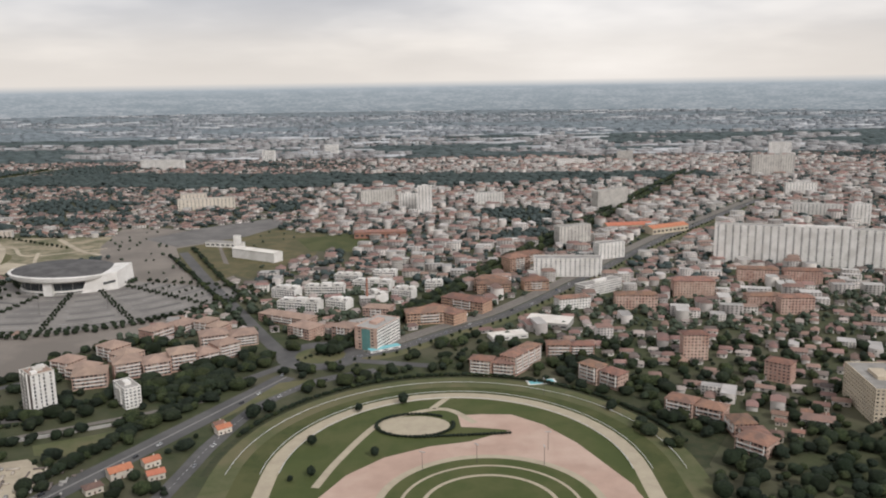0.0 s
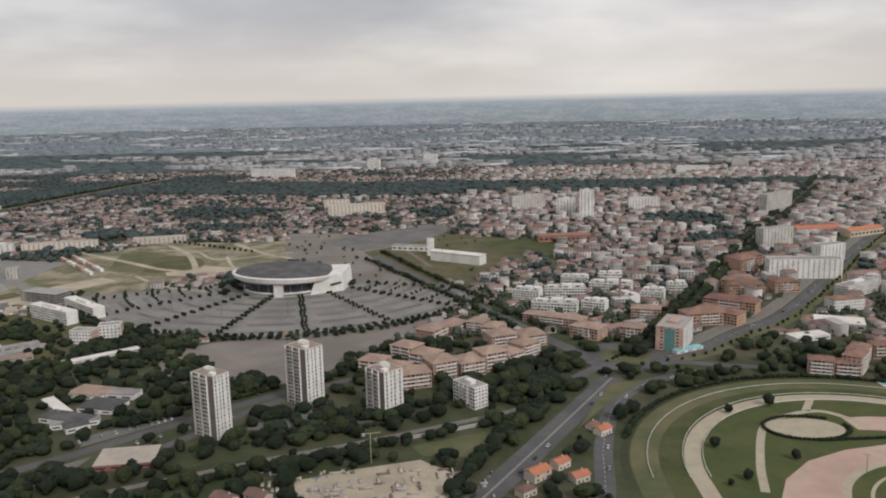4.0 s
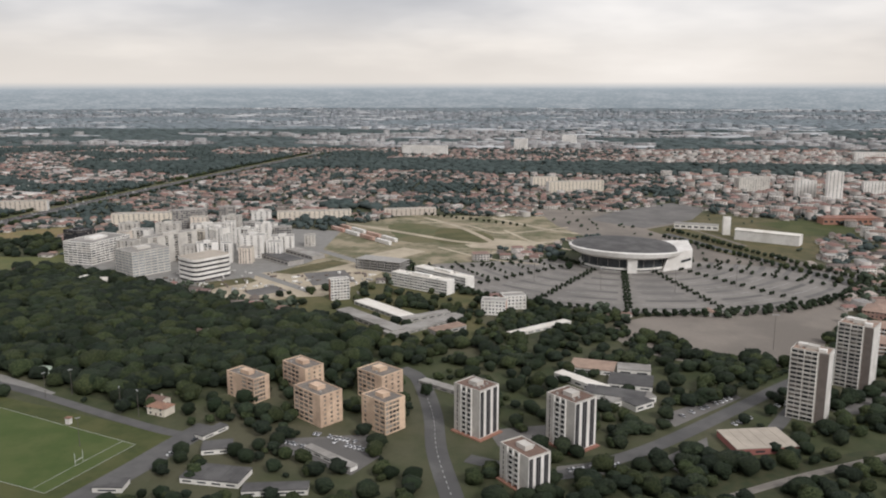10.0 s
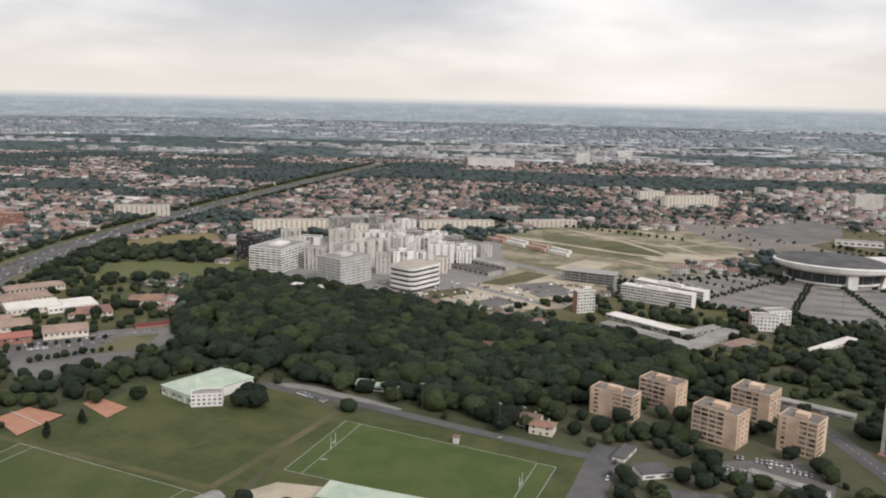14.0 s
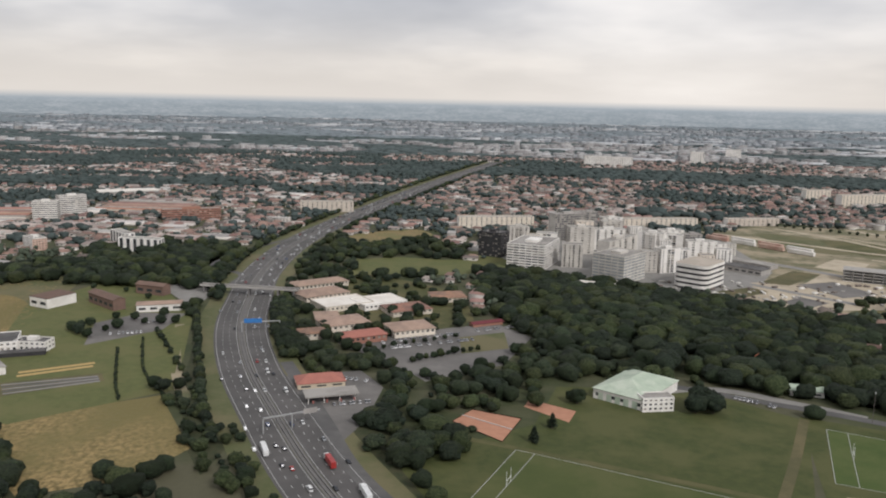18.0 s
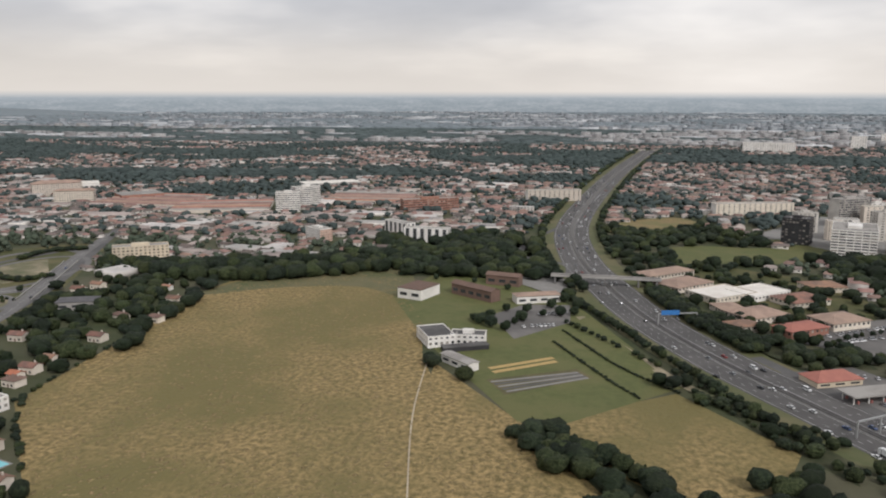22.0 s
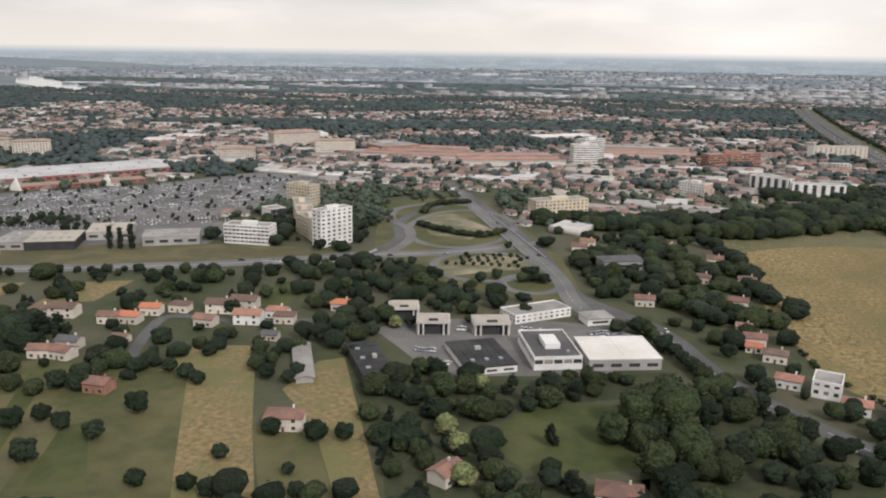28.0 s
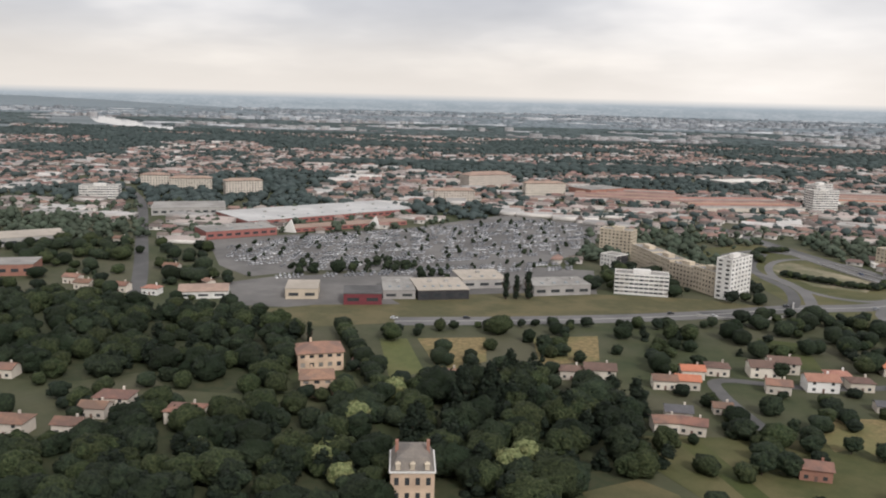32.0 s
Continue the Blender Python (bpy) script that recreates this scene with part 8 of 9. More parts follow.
for fl in range(2):
    for k in (-0.36, -0.12, 0.12, 0.36):
        part("window", Geo().box(k * pw - 0.4, -pd / 2 - 0.05, 0.8 + fl * ph * 0.48, k * pw + 0.4, -pd / 2 + 0.05, 2.2 + fl * ph * 0.48), "glass", manor)
for sx in (-1, 1):
    part("chimney", Geo().box(sx * pw * 0.36 - 0.3, -0.4, ph + rs * 0.5, sx * pw * 0.36 + 0.3, 0.4, ph + rs + 1.9), "brick_wall", manor_roof)
for t_x, t_y, a, k, s in (-89.8, 315.2, 40, "orange", 1), (-109.4, 286.3, 40, "orange", 1), (-118.0, 277.8, 40, "orange", 2), (-104.1, 275.8, 30, "orange", 1), (-93.0, 320.6, 40, "tile", 0), (-122.9, 266.0, 40, "brown", 1), (-221.1, 260.2, -30, "brown", 2), (-210.4, 262.1, -30, "brown", 2), (-540.2, 379.4, -20, "orange", 1), (-490.0, 396.8, -25, "brown", 2), (-478.2, 313.8, -20, "brown", 2):
    house(t_x, t_y, a, k, s, "detached houses")
for args in ((-443.6, 279.1, 14.5, 9.6, 7.0, 3.0), (-437.3, 259.7, -7.8, 18.8, 10.0, 3.0), (-466.2, 251.6, 2.5, 8.8, 6.0, 2.1), (-417.1, 252.4, 7.3, 19.1, 5.0, 2.2), (-449.8, 291.4, 60.3, 11.1, 4.0, 1.2)):
    hall(*args[:5], min(args[5], 2.2), "low shop with a dark flat roof", "white_wall", "dark_roof", name="shop", category="shop")
hall(-405.4, 274.2, -38.4, 22.5, 3.0, 1.3, "row of lock-up garages with white doors", "white_wall", "flat_roof", name="garages", category="garage")
hall(-372.1, 337.1, -35.7, 25.7, 4.0, 1.4, "row of low grey garages", "grey_wall", "flat_roof", name="garages", category="garage")
cr = thing("building_crane", -176.7, 291.0, 0, "yellow tower crane on the building site", "crane")
part("mast", Geo().beam((0, 0, 0), (0, 0, 11), 0.1), "crane_yellow", cr)
jib = part("jib", Geo().beam((-2.4, 0, 11), (3.6, 2.0, 10.8), 0.08), "crane_yellow", cr)
part("counterweight", Geo().box(-3.0, -0.5, 10.3, -2.0, 0.5, 11.1), "concrete", jib)
BOX = Geo().box(-0.5, -0.5, 0, 0.5, 0.5, 1)
rows = []
rng = random.Random(8)
for k in range(170):
    x, y = -171.9, 270.6
    rows.append((k % 3, x + rng.uniform(-45, 40), y + rng.uniform(-12, 14), 0, rng.choice((10, 100)), rng.uniform(0.8, 5), rng.uniform(0.3, 1.2), rng.uniform(0.2, 1.0)))
scatter("building_materials", [Geo().add(BOX.v, BOX.f, s) for s in range(3)], rows, ["concrete", "brown_panel", "sand_roof"], "stacks of building material and footings", "building material")
rows = []
for k in range(130):
    x, y = -504.2, 502.6
    rows.append((k % 3, x + rng.uniform(-55, 75), y + rng.uniform(-20, 32), 0.05, rng.choice((20, 110)), rng.uniform(0.8, 4), rng.uniform(0.5, 1.6), rng.uniform(0.3, 1.4)))
scatter("building_materials", [Geo().add(BOX.v, BOX.f, s) for s in range(3)], rows, ["concrete", "brown_panel", "white_wall"], "site huts and stacks of building material", "building material")

# ---- woods, hedges and rows of trees ----
WD = "dense deciduous woodland with an uneven dark green canopy"
wood("woodland", [(-654, 450), (-661, 509), (-627, 491), (-584, 513), (-523, 464), (-486, 445), (-446, 428), (-413, 387), (-406, 359), (-427, 351), (-454, 330), (-481, 312), (-506, 320), (-535, 336), (-579, 357), (-622, 384)], 5.6, 5.5, 9.5, WD, seed=2)
wood("woodland", [(-663, 532), (-609, 519), (-531, 462), (-475, 426), (-429, 419), (-402, 377), (-425, 361), (-447, 360), (-471, 351), (-488, 325), (-527, 335)], 5.2, 6, 10, WD, seed=3)
wood("woodland", [(-693, 294), (-684, 305), (-650, 282), (-662, 268), (-665, 260), (-651, 233), (-662, 232)], 4.5, 4.5, 7.5, WD, seed=4)
wood("woodland", [(-680, 328), (-662, 331), (-635, 341), (-612, 364), (-597, 399), (-614, 414), (-621, 363), (-645, 349)], 4.8, 4.5, 7.5, WD, seed=5)
wood("woodland", [(-887, 592), (-816, 586), (-801, 521), (-846, 520), (-884, 512), (-911, 554)], 5.0, 5, 8, WD, seed=6)
wood("woodland_belt", [(-1041, 458), (-994, 469), (-938, 491), (-894, 518), (-818, 560), (-787, 498), (-804, 462), (-847, 464), (-895, 463), (-959, 431), (-999, 441)], 5.0, 5, 8.5, "belt of dark trees between field and suburb", seed=7)
wood("hedgerow", [(-806, 272), (-795, 276), (-778, 256), (-766, 244), (-757, 236), (-764, 222), (-777, 211), (-788, 239)], 4.2, 3.5, 6.5, "overgrown hedgerow of bushes and small trees", seed=8)
wood("hedgerow", [(-782, 415), (-780, 437), (-745, 316), (-722, 274), (-723, 256), (-736, 276), (-756, 326)], 4.0, 2.5, 4.5, "hedge along the motorway verge", seed=9)
wood("hedgerow", [(-758, 472), (-750, 455), (-742, 405), (-731, 375), (-716, 347), (-701, 335), (-706, 324), (-722, 335), (-738, 356), (-751, 395), (-759, 442)], 3.8, 3.5, 5.5, "tree belt along the motorway", seed=45)
wood("hedgerow", [(-761, 464), (-757, 492), (-739, 421), (-718, 372), (-690, 361), (-688, 345), (-715, 347), (-730, 362)], 4.0, 3.5, 5.5, "tree belt along the motorway", seed=10)
wood("thicket", [(-1020, 371), (-1011, 392), (-988, 431), (-955, 405), (-946, 333), (-954, 302), (-962, 291), (-970, 310), (-973, 288), (-988, 312)], 5.5, 3.5, 7, "overgrown gardens with many trees", seed=11, floor=False, mix=(0, 1, 2, 4, 3))
wood("thicket", [(-1164, 249), (-1176, 274), (-1156, 273), (-1121, 275), (-1113, 255), (-1125, 253), (-1128, 234), (-1151, 248)], 7.5, 2.5, 5, "garden trees and bushes", seed=12, floor=False)
wood("thicket", [(-1072, 259), (-1055, 264), (-1032, 259), (-1013, 268), (-990, 275), (-995, 259), (-1018, 250), (-1033, 240), (-1047, 229), (-1051, 209), (-1059, 229)], 4.8, 3.0, 6, "leafy trees behind the offices", seed=13, near=True)
wood("thicket", [(-1001, 258), (-982, 272), (-967, 258), (-966, 238), (-958, 223), (-970, 208), (-999, 203), (-1004, 217)], 5.0, 3.5, 7, WD, mix=(0, 1, 2, 4, 5, 3), seed=14, near=True)
wood("thicket", [(-1052, 209), (-1046, 226), (-1034, 219), (-1028, 209), (-1002, 218), (-1004, 202), (-1048, 194)], 4.8, 3, 6, WD, mix=(0, 1, 2, 4, 5, 3), seed=15, near=True)
wood("woodland", [(-1371, 313), (-1364, 332), (-1320, 323), (-1272, 324), (-1255, 302), (-1246, 273), (-1249, 255), (-1271, 254), (-1284, 264), (-1300, 251), (-1324, 254)], 4.6, 4, 7.5, WD, mix=(0, 1, 2, 4, 5, 3), seed=16, near=True)
wood("woodland", [(-1293, 215), (-1279, 227), (-1268, 236), (-1252, 243), (-1238, 250), (-1223, 254), (-1211, 233), (-1205, 202), (-1275, 187)], 4.2, 4, 7.5, WD, mix=(0, 1, 2, 4, 5, 3), seed=17, near=True)
wood("woodland", [(-1217, 263), (-1197, 285), (-1181, 271), (-1158, 276), (-1154, 249), (-1154, 235), (-1173, 219), (-1175, 208), (-1197, 204), (-1203, 233)], 4.4, 5, 9, WD, seed=18, near=True, mix=(0, 1, 3, 3, 4, 5))
wood("thicket", [(-1204, 315), (-1168, 330), (-1144, 350), (-1123, 345), (-1126, 312), (-1141, 303), (-1156, 304), (-1176, 292), (-1191, 286)], 9.5, 3, 6, "garden trees and hedges", seed=19, near=True, floor=False)
wood("thicket", [(-1144, 280), (-1131, 283), (-1123, 263), (-1128, 249), (-1139, 253)], 5.5, 3, 6, "garden trees", seed=20, near=True, floor=False)
wood("thicket", [(-1155, 281), (-1134, 280), (-1096, 289), (-1115, 234), (-1149, 227), (-1157, 252)], 9, 2.2, 5, "garden trees and bushes", seed=35, floor=False)
wood("woodland_belt", [(-261, 374), (-248, 389), (-217, 344), (-197, 343), (-159, 355), (-125, 341), (-90, 417), (-113, 448), (-77, 407), (-79, 366), (-100, 340), (-127, 311), (-173, 324), (-216, 294)], 5.5, 3.5, 6.5, "trees along the railway and residences", seed=21, floor=False)
wood("woodland_belt", [(-154, 388), (-112, 413), (-74, 422), (-77, 395), (-104, 357), (-133, 345), (-155, 351)], 5.0, 4, 7, WD, seed=22)
wood("woodland_belt", [(53, 392), (74, 409), (87, 367), (105, 359), (123, 319), (96, 275), (80, 310), (65, 353)], 5.0, 3.5, 6, "trees along the racecourse edge", seed=23)
wood("woodland_belt", [(-362, 266), (-336, 278), (-296, 291), (-266, 278), (-236, 291), (-212, 296), (-214, 287), (-255, 262), (-302, 241), (-348, 241)], 4.8, 3.5, 6.5, "tree belt along the railway", seed=24)
wood("woodland_belt", [(-399, 385), (-380, 394), (-343, 397), (-322, 367), (-286, 392), (-245, 371), (-244, 351), (-284, 315), (-302, 290), (-313, 289), (-317, 347), (-359, 358)], 5.2, 3.5, 6.5, "trees round the school and towers", seed=25, floor=False)
wood("woodland_belt", [(-271, 390), (-248, 374), (-233, 381), (-196, 389), (-178, 424), (-164, 444), (-182, 373), (-222, 352), (-246, 352)], 5.0, 3.5, 6.5, "tree belt round the bare lot", seed=26, floor=False)
wood("woodland_belt", [(-349, 438), (-311, 457), (-308, 426), (-348, 396), (-365, 404)], 4.0, 3, 4.5, "orchard-like block of trees", seed=27)
wood("woodland_belt", [(-794, 552), (-784, 615), (-725, 674), (-669, 608), (-680, 514), (-756, 490)], 6.0, 4, 7, WD, seed=28, floor=False)
wood("thicket", [(-449, 462), (-433, 494), (-370, 454), (-355, 419), (-373, 388), (-398, 383), (-435, 420)], 7.0, 3, 6, "trees between the school wings", seed=51, floor=False)
wood("thicket", [(-480, 470), (-455, 500), (-405, 500), (-362, 490), (-361, 443), (-401, 452), (-435, 439)], 8.5, 2.5, 5, "trees between the school buildings", seed=52, floor=False)
wood("thicket", [(-751, 493), (-729, 527), (-665, 479), (-657, 424), (-698, 375), (-721, 396)], 6.5, 2.5, 5.5, "garden trees round the clinic", seed=53, floor=False)
wood("thicket", [(-361, 470), (-340, 480), (-300, 440), (-262, 392), (-290, 370), (-318, 385), (-350, 400)], 5.5, 3, 6, "trees beside the bare lot", seed=54, floor=False)


def far_wood(poly, spacing, hmin, hmax, label, seed):
    r3 = random.Random(seed)
    xs, ys = [q[0] for q in poly], [q[1] for q in poly]
    n = int((max(xs) - min(xs)) * (max(ys) - min(ys)) / spacing ** 2)
    px, py = np.array([r3.uniform(min(xs), max(xs)) for _ in range(n)]), np.array([r3.uniform(min(ys), max(ys)) for _ in range(n)])
    rows = []
    for x, y, ok in zip(px, py, inside(poly, px, py)):
        if ok and free(x, y):
            h = r3.uniform(hmin, hmax)
            rows.append((r3.randrange(4), x, y, -0.1 * h, r3.uniform(0, 360), h * 1.9, h * 1.7, h))
    paint(poly, taken, True)
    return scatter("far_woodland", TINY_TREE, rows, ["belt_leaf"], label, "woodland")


# the dark belts across the far side
far_wood([(-900, 1130), (-700, 1180), (-560, 1180), (-300, 1120), (100, 1120), (420, 1180), (400, 1240), (60, 1260), (-260, 1290), (-500, 1330), (-760, 1300), (-960, 1220)], 7.5, 4.5, 8, "far belt of woodland along the river", 29)
far_wood([(-1500, 900), (-1150, 910), (-900, 960), (-960, 1020), (-1400, 960)], 7.5, 4.5, 8, "far belt of woodland", 30)
far_wood([(-2300, 1250), (-1700, 1200), (-1100, 1230), (-1150, 1320), (-1800, 1340), (-2300, 1400)], 9, 4.5, 8, "far belt of woodland", 31)
far_wood([(-520, 800), (-440, 790), (-430, 830), (-520, 840)], 9, 5, 9, "far copse", 32)
tree_row("verge_shrubs", RING[7:], 5.5, 4.2, "trees and shrubs on the motorway bank", 41, 1.4, gaps=0.3, off=19)
tree_row("verge_shrubs", RING[7:], 5.5, 4.2, "trees and shrubs on the motorway bank", 42, 1.4, gaps=0.3, off=-19)
tree_row("avenue_trees", [(-62, 412), (-22, 486), (51, 632), (192, 900), (380, 1254)], 4.5, 6, "rows of plane trees along the avenue", 1, 1.2)
tree_row("avenue_trees", [(-56, 410), (-14, 486), (62, 631), (206, 899), (399, 1251)], 4.5, 6, "rows of plane trees along the avenue", 2, 1.2)
tree_row("boulevard_trees", [(-224, 670), (-171, 573), (-131, 495), (-102, 436)], 6, 3.8, "row of trees along the boulevard", 3)
tree_row("boulevard_trees", [(-214, 702), (-163, 594), (-123, 513), (-94, 452)], 6, 3.8, "row of trees along the boulevard", 4)
tree_row("verge_trees", AVENUE, 8, 2.2, "young trees on the tramway verge", 5, 1.0, off=-12)
tree_row("boulevard_trees", [(-145, 272), (-136, 291), (-125, 317), (-112, 340), (-94, 370)], 4.5, 4.2, "trees along the boulevard", 21, 1.2)
tree_row("boulevard_trees", [(-142, 279), (-131, 309), (-114, 346)], 5, 4.5, "trees along the boulevard", 22, 1.3)
tree_row("railway_hedge", [(-242, 308), (-217, 310), (-193, 321), (-171, 326)], 3, 1.6, "clipped hedge along the railway", 23, 1.7)
tree_row("railway_hedge", [(-291, 325), (-274, 337), (-261, 346), (-245, 356), (-229, 370)], 3, 1.8, "long dark hedge beside the lane", 24, 1.7)
tree_row("railway_hedge", [(-243, 273), (-208, 286), (-187, 297), (-168, 309)], 4, 4, "trees along the railway", 25, 1.3, gaps=0.2)
tree_row("island_shrubs", [(-73, 402), (-64, 411), (-55, 406)], 4, 1.4, "shrubs on the roundabout", 26, 1.5)
tree_row("lot_trees", [(-497, 726), (-449, 784), (-329, 716)], 7, 3.2, "young trees along the waste ground", 6, 1.0)
tree_row("roadside_trees", [(-1232, 314), (-1195, 330), (-1159, 339), (-1135, 339)], 5.5, 3.6, "roadside trees along the expressway", 7, 1.2, gaps=0.15)
tree_row("alley_trees", [(-1244, 311), (-1232, 286), (-1222, 265), (-1218, 255)], 4, 5, "alley of trees beside the villa", 8, 1.2, mix=(0, 4))
tree_row("clinic_trees", [(-678, 359), (-669, 368), (-652, 380)], 3.5, 3, "row of trees in the clinic car park", 9)
tree_row("clinic_trees", [(-695, 371), (-682, 383), (-663, 396)], 5, 2.6, "row of trees in the clinic car park", 10)
tree_row("loop_hedge", [(-1086, 439), (-1072, 427), (-1056, 421), (-1047, 433)], 2.2, 3.0, "hedge round the ramp loop", 11, 1.6)
tree_row("loop_hedge", [(-1090, 469), (-1088, 491), (-1071, 503)], 2.2, 3.0, "hedge round the ramp loop", 12, 1.6)
for k in range(4):
    tree_row("island_trees", [(-1064 + 2 * k, 371 + 5 * k), (-1050 + 2 * k, 372 + 5 * k), (-1036 + k, 371 + 5 * k)], 3.4, 1.7, "small trees planted in rows on the interchange island", 13 + 100 * k, 1.15, gaps=0.12)
tree_row("island_trees", [(-1034, 352), (-1030, 353), (-1026, 351)], 2.0, 3.6, "clump of dark trees on the small island", 14, 1.2)
for off in (-3.5, 3.5):
    strip("overpass_parapet", [(-1060, 470), (-1042, 420), (-1030, 386)], 0.3, "concrete", "concrete parapet of the overpass", 0.75, off, keep=False, category="parapet", th=0.75)
tree_row("garden_hedge", [(-796, 360), (-779, 323), (-769, 305)], 1.5, 0.85, "clipped hedge of the vegetable garden", 14, 1.7)
tree_row("garden_hedge", [(-793, 376), (-774, 335), (-757, 312)], 1.5, 0.85, "clipped hedge of the vegetable garden", 15, 1.7)
tree_row("field_hedge", [(-954, 275), (-955, 313), (-955, 354), (-960, 398)], 3, 1.5, "low hedge along the field", 16, 1.6, gaps=0.2)
tree_row("station_shrubs", [(-752, 313), (-741, 291), (-735, 275)], 3, 1.8, "shrubs on the motorway verge", 17, 1.3, gaps=0.25)
tree_row("motorway_shrubs", [(-794, 391), (-759, 334), (-727, 276), (-709, 243)], 4.5, 2.2, "shrubs along the motorway track", 18, 1.3, gaps=0.3)
tree_row("motorway_shrubs", [(-792, 432), (-764, 362), (-744, 313), (-727, 276)], 4.0, 3.4, "trees along the motorway verge", 19, 1.2)

for off, h, k in ((-14.2, 4.2, 61), (-17.5, 5.0, 62), (-20.5, 4.6, 63)):
    tree_row("motorway_trees", [(-741, 352), (-758, 397), (-769, 440)], 3.4, h, "dense trees beside the motorway", k, 1.2, off=off)
for off, h, k in ((14.5, 2.6, 64), (18.0, 3.4, 65)):
    tree_row("motorway_shrubs", [(-664, 213), (-676, 233), (-696, 265), (-714, 298)], 5.0, h, "scrub on the motorway bank", k, 1.3, gaps=0.35, off=off)

# single trees near the path
PALE = (-1043.0, 229.4, 5), (-1039.7, 222.3, 4.5), (-1036.8, 209.3, 5), (-1221.1, 242.0, 6), (-1216.4, 260.8, 5.5), (-1222.4, 220.2, 5), (-1216.1, 214.3, 5), (-1247.5, 219.9, 4.5), (-1185.7, 223.3, 6.5), (-1182.8, 228.9, 6), (-1038.5, 254.5, 4), (-1067.8, 295.2, 4), (-1221.8, 225.6, 5)
for t_x, t_y, h in PALE:
    tree(t_x, t_y, h, "pale", 1.1)
for t_x, t_y, h in (-1193.0, 260.6, 11), (-1206.8, 234.5, 9), (-1199.1, 255.5, 11), (-1021.1, 228.2, 5), (-1190.4, 277.2, 9), (-1163.6, 241.3, 8), (-1175.5, 250.7, 9), (-633.5, 289.2, 5), (-627.7, 300.2, 5):
    tree(t_x, t_y, h, "cedar", 0.9)
for t_x, t_y, h in (-1085.4, 211.2, 3), (-1096.4, 198.6, 3.5), (-1086.3, 198.4, 3.5), (-1079.3, 199.6, 3), (-1070.2, 207.6, 2.5), (-1136.8, 236.1, 5), (-1111.8, 228.0, 5), (-1114.0, 213.8, 4.5), (-1129.8, 220.4, 4), (-1119.6, 298.6, 4.5), (-1110.1, 248.1, 3.8), (-1105.9, 245.3, 3.5), (-1090.6, 251.8, 4), (-1079.2, 222.8, 4), (-1069.1, 222.0, 4.5), (-1063.4, 223.0, 4), (-1123.2, 217.4, 4), (-1133.6, 215.5, 5), (-1081.5, 197.3, 3), (-1066.0, 200.0, 3), (-1124.0, 249.2, 4), (-1115.8, 250.7, 4), (-1131.6, 237.0, 5), (-1121.5, 202.8, 5):
    tree(t_x, t_y, h, "broad", 1.15, "garden trees")
for t_x, t_y, h in (-995.7, 238.0, 11), (-994.7, 223.3, 9), (-995.9, 252.5, 8), (-1001.1, 217.8, 8), (-1046.7, 249.6, 5.5), (-1039.3, 238.4, 5), (-1002.8, 238.8, 9), (-996.4, 243.4, 8), (-1008.6, 231.4, 7):
    tree(t_x, t_y, h, "fresh", 1.0, "park trees")
for t_x, t_y, h in (-577.0, 324.1, 8), (-579.7, 319.4, 7), (-573.9, 320.2, 7.5), (-574.7, 323.7, 7), (-580.3, 320.5, 6), (-591.5, 331.7, 3), (-620.0, 324.8, 4), (-223.4, 330.2, 5), (-192.0, 329.9, 6), (-197.5, 332.9, 5), (-141.1, 351.2, 4), (-254.7, 319.0, 4.5), (-80.1, 328.9, 6.5), (-74.5, 334.8, 6), (-379.6, 330.1, 5), (-695.4, 428.3, 5), (-683.6, 430.1, 6), (-784.3, 441.6, 6), (-799.4, 482.4, 7), (-618.1, 323.0, 5.5), (-638.4, 375.7, 4.5), (-631.6, 362.5, 5), (-622.4, 367.2, 4.5), (-306.8, 554.6, 5), (-315.0, 576.8, 5), (-788.2, 399.2, 4), (-822.5, 389.4, 4), (-812.1, 382.1, 3), (-809.0, 387.0, 3.5), (-796.2, 463.8, 6), (-787.7, 454.3, 6), (-1051.6, 262.9, 4), (-997.6, 303.9, 5), (-1030.9, 313.3, 4), (-1030.3, 359.7, 4), (-1033.4, 358.9, 4):
    tree(t_x, t_y, h, "dark" if h > 5.5 else "broad", 1.1, "standing trees")

for t_x, t_y, h in (-824.8, 386.2, 3.5), (-809.6, 387.9, 4.5), (-792.4, 421.0, 4.5), (-816.7, 401.6, 3.5), (-806.6, 469.6, 3), (-829.0, 385.7, 3), (-816.6, 478.1, 3), (-797.6, 466.6, 3.2), (-844.1, 465.8, 3), (-855.4, 456.9, 3), (-801.1, 395.9, 3), (-826, 381, 4.5), (-821, 377, 4.8), (-815, 372, 4.2), (-808, 401, 4.0), (-798, 409, 4.4), (-794, 397, 4.6), (-819, 440, 3.2), (-836, 452, 2.8), (-972.3, 270.7, 5), (-952.3, 242.5, 5), (-955.1, 233.1, 4), (-953.3, 222.8, 4), (-944.9, 255.4, 4), (-961.4, 277.1, 3.5), (-992.2, 289.4, 5), (-980.5, 307.8, 4), (-975.3, 288.0, 4), (-943.3, 232.6, 3.5), (-971.4, 262.9, 4.5), (-1042.6, 402.5, 3), (-1043.1, 353.6, 4), (-1031.1, 356.1, 4.5), (-1076.4, 367.0, 3.5), (-1066.4, 352.7, 4), (-1048.6, 348.7, 4):
    tree(t_x, t_y, h, "broad" if h < 4.6 else "dark", 1.15, "roadside and farmyard trees")
tree_row("road_trees", [(-1000, 315), (-984, 272), (-970, 249), (-952, 226)], 6, 4.5, "trees beside the village road", 31, 1.2, gaps=0.2)
tree_row("road_trees", [(-1011, 296), (-998, 304), (-989, 283), (-984, 268)], 5, 4, "trees beside the office park road", 32, 1.2, gaps=0.25)
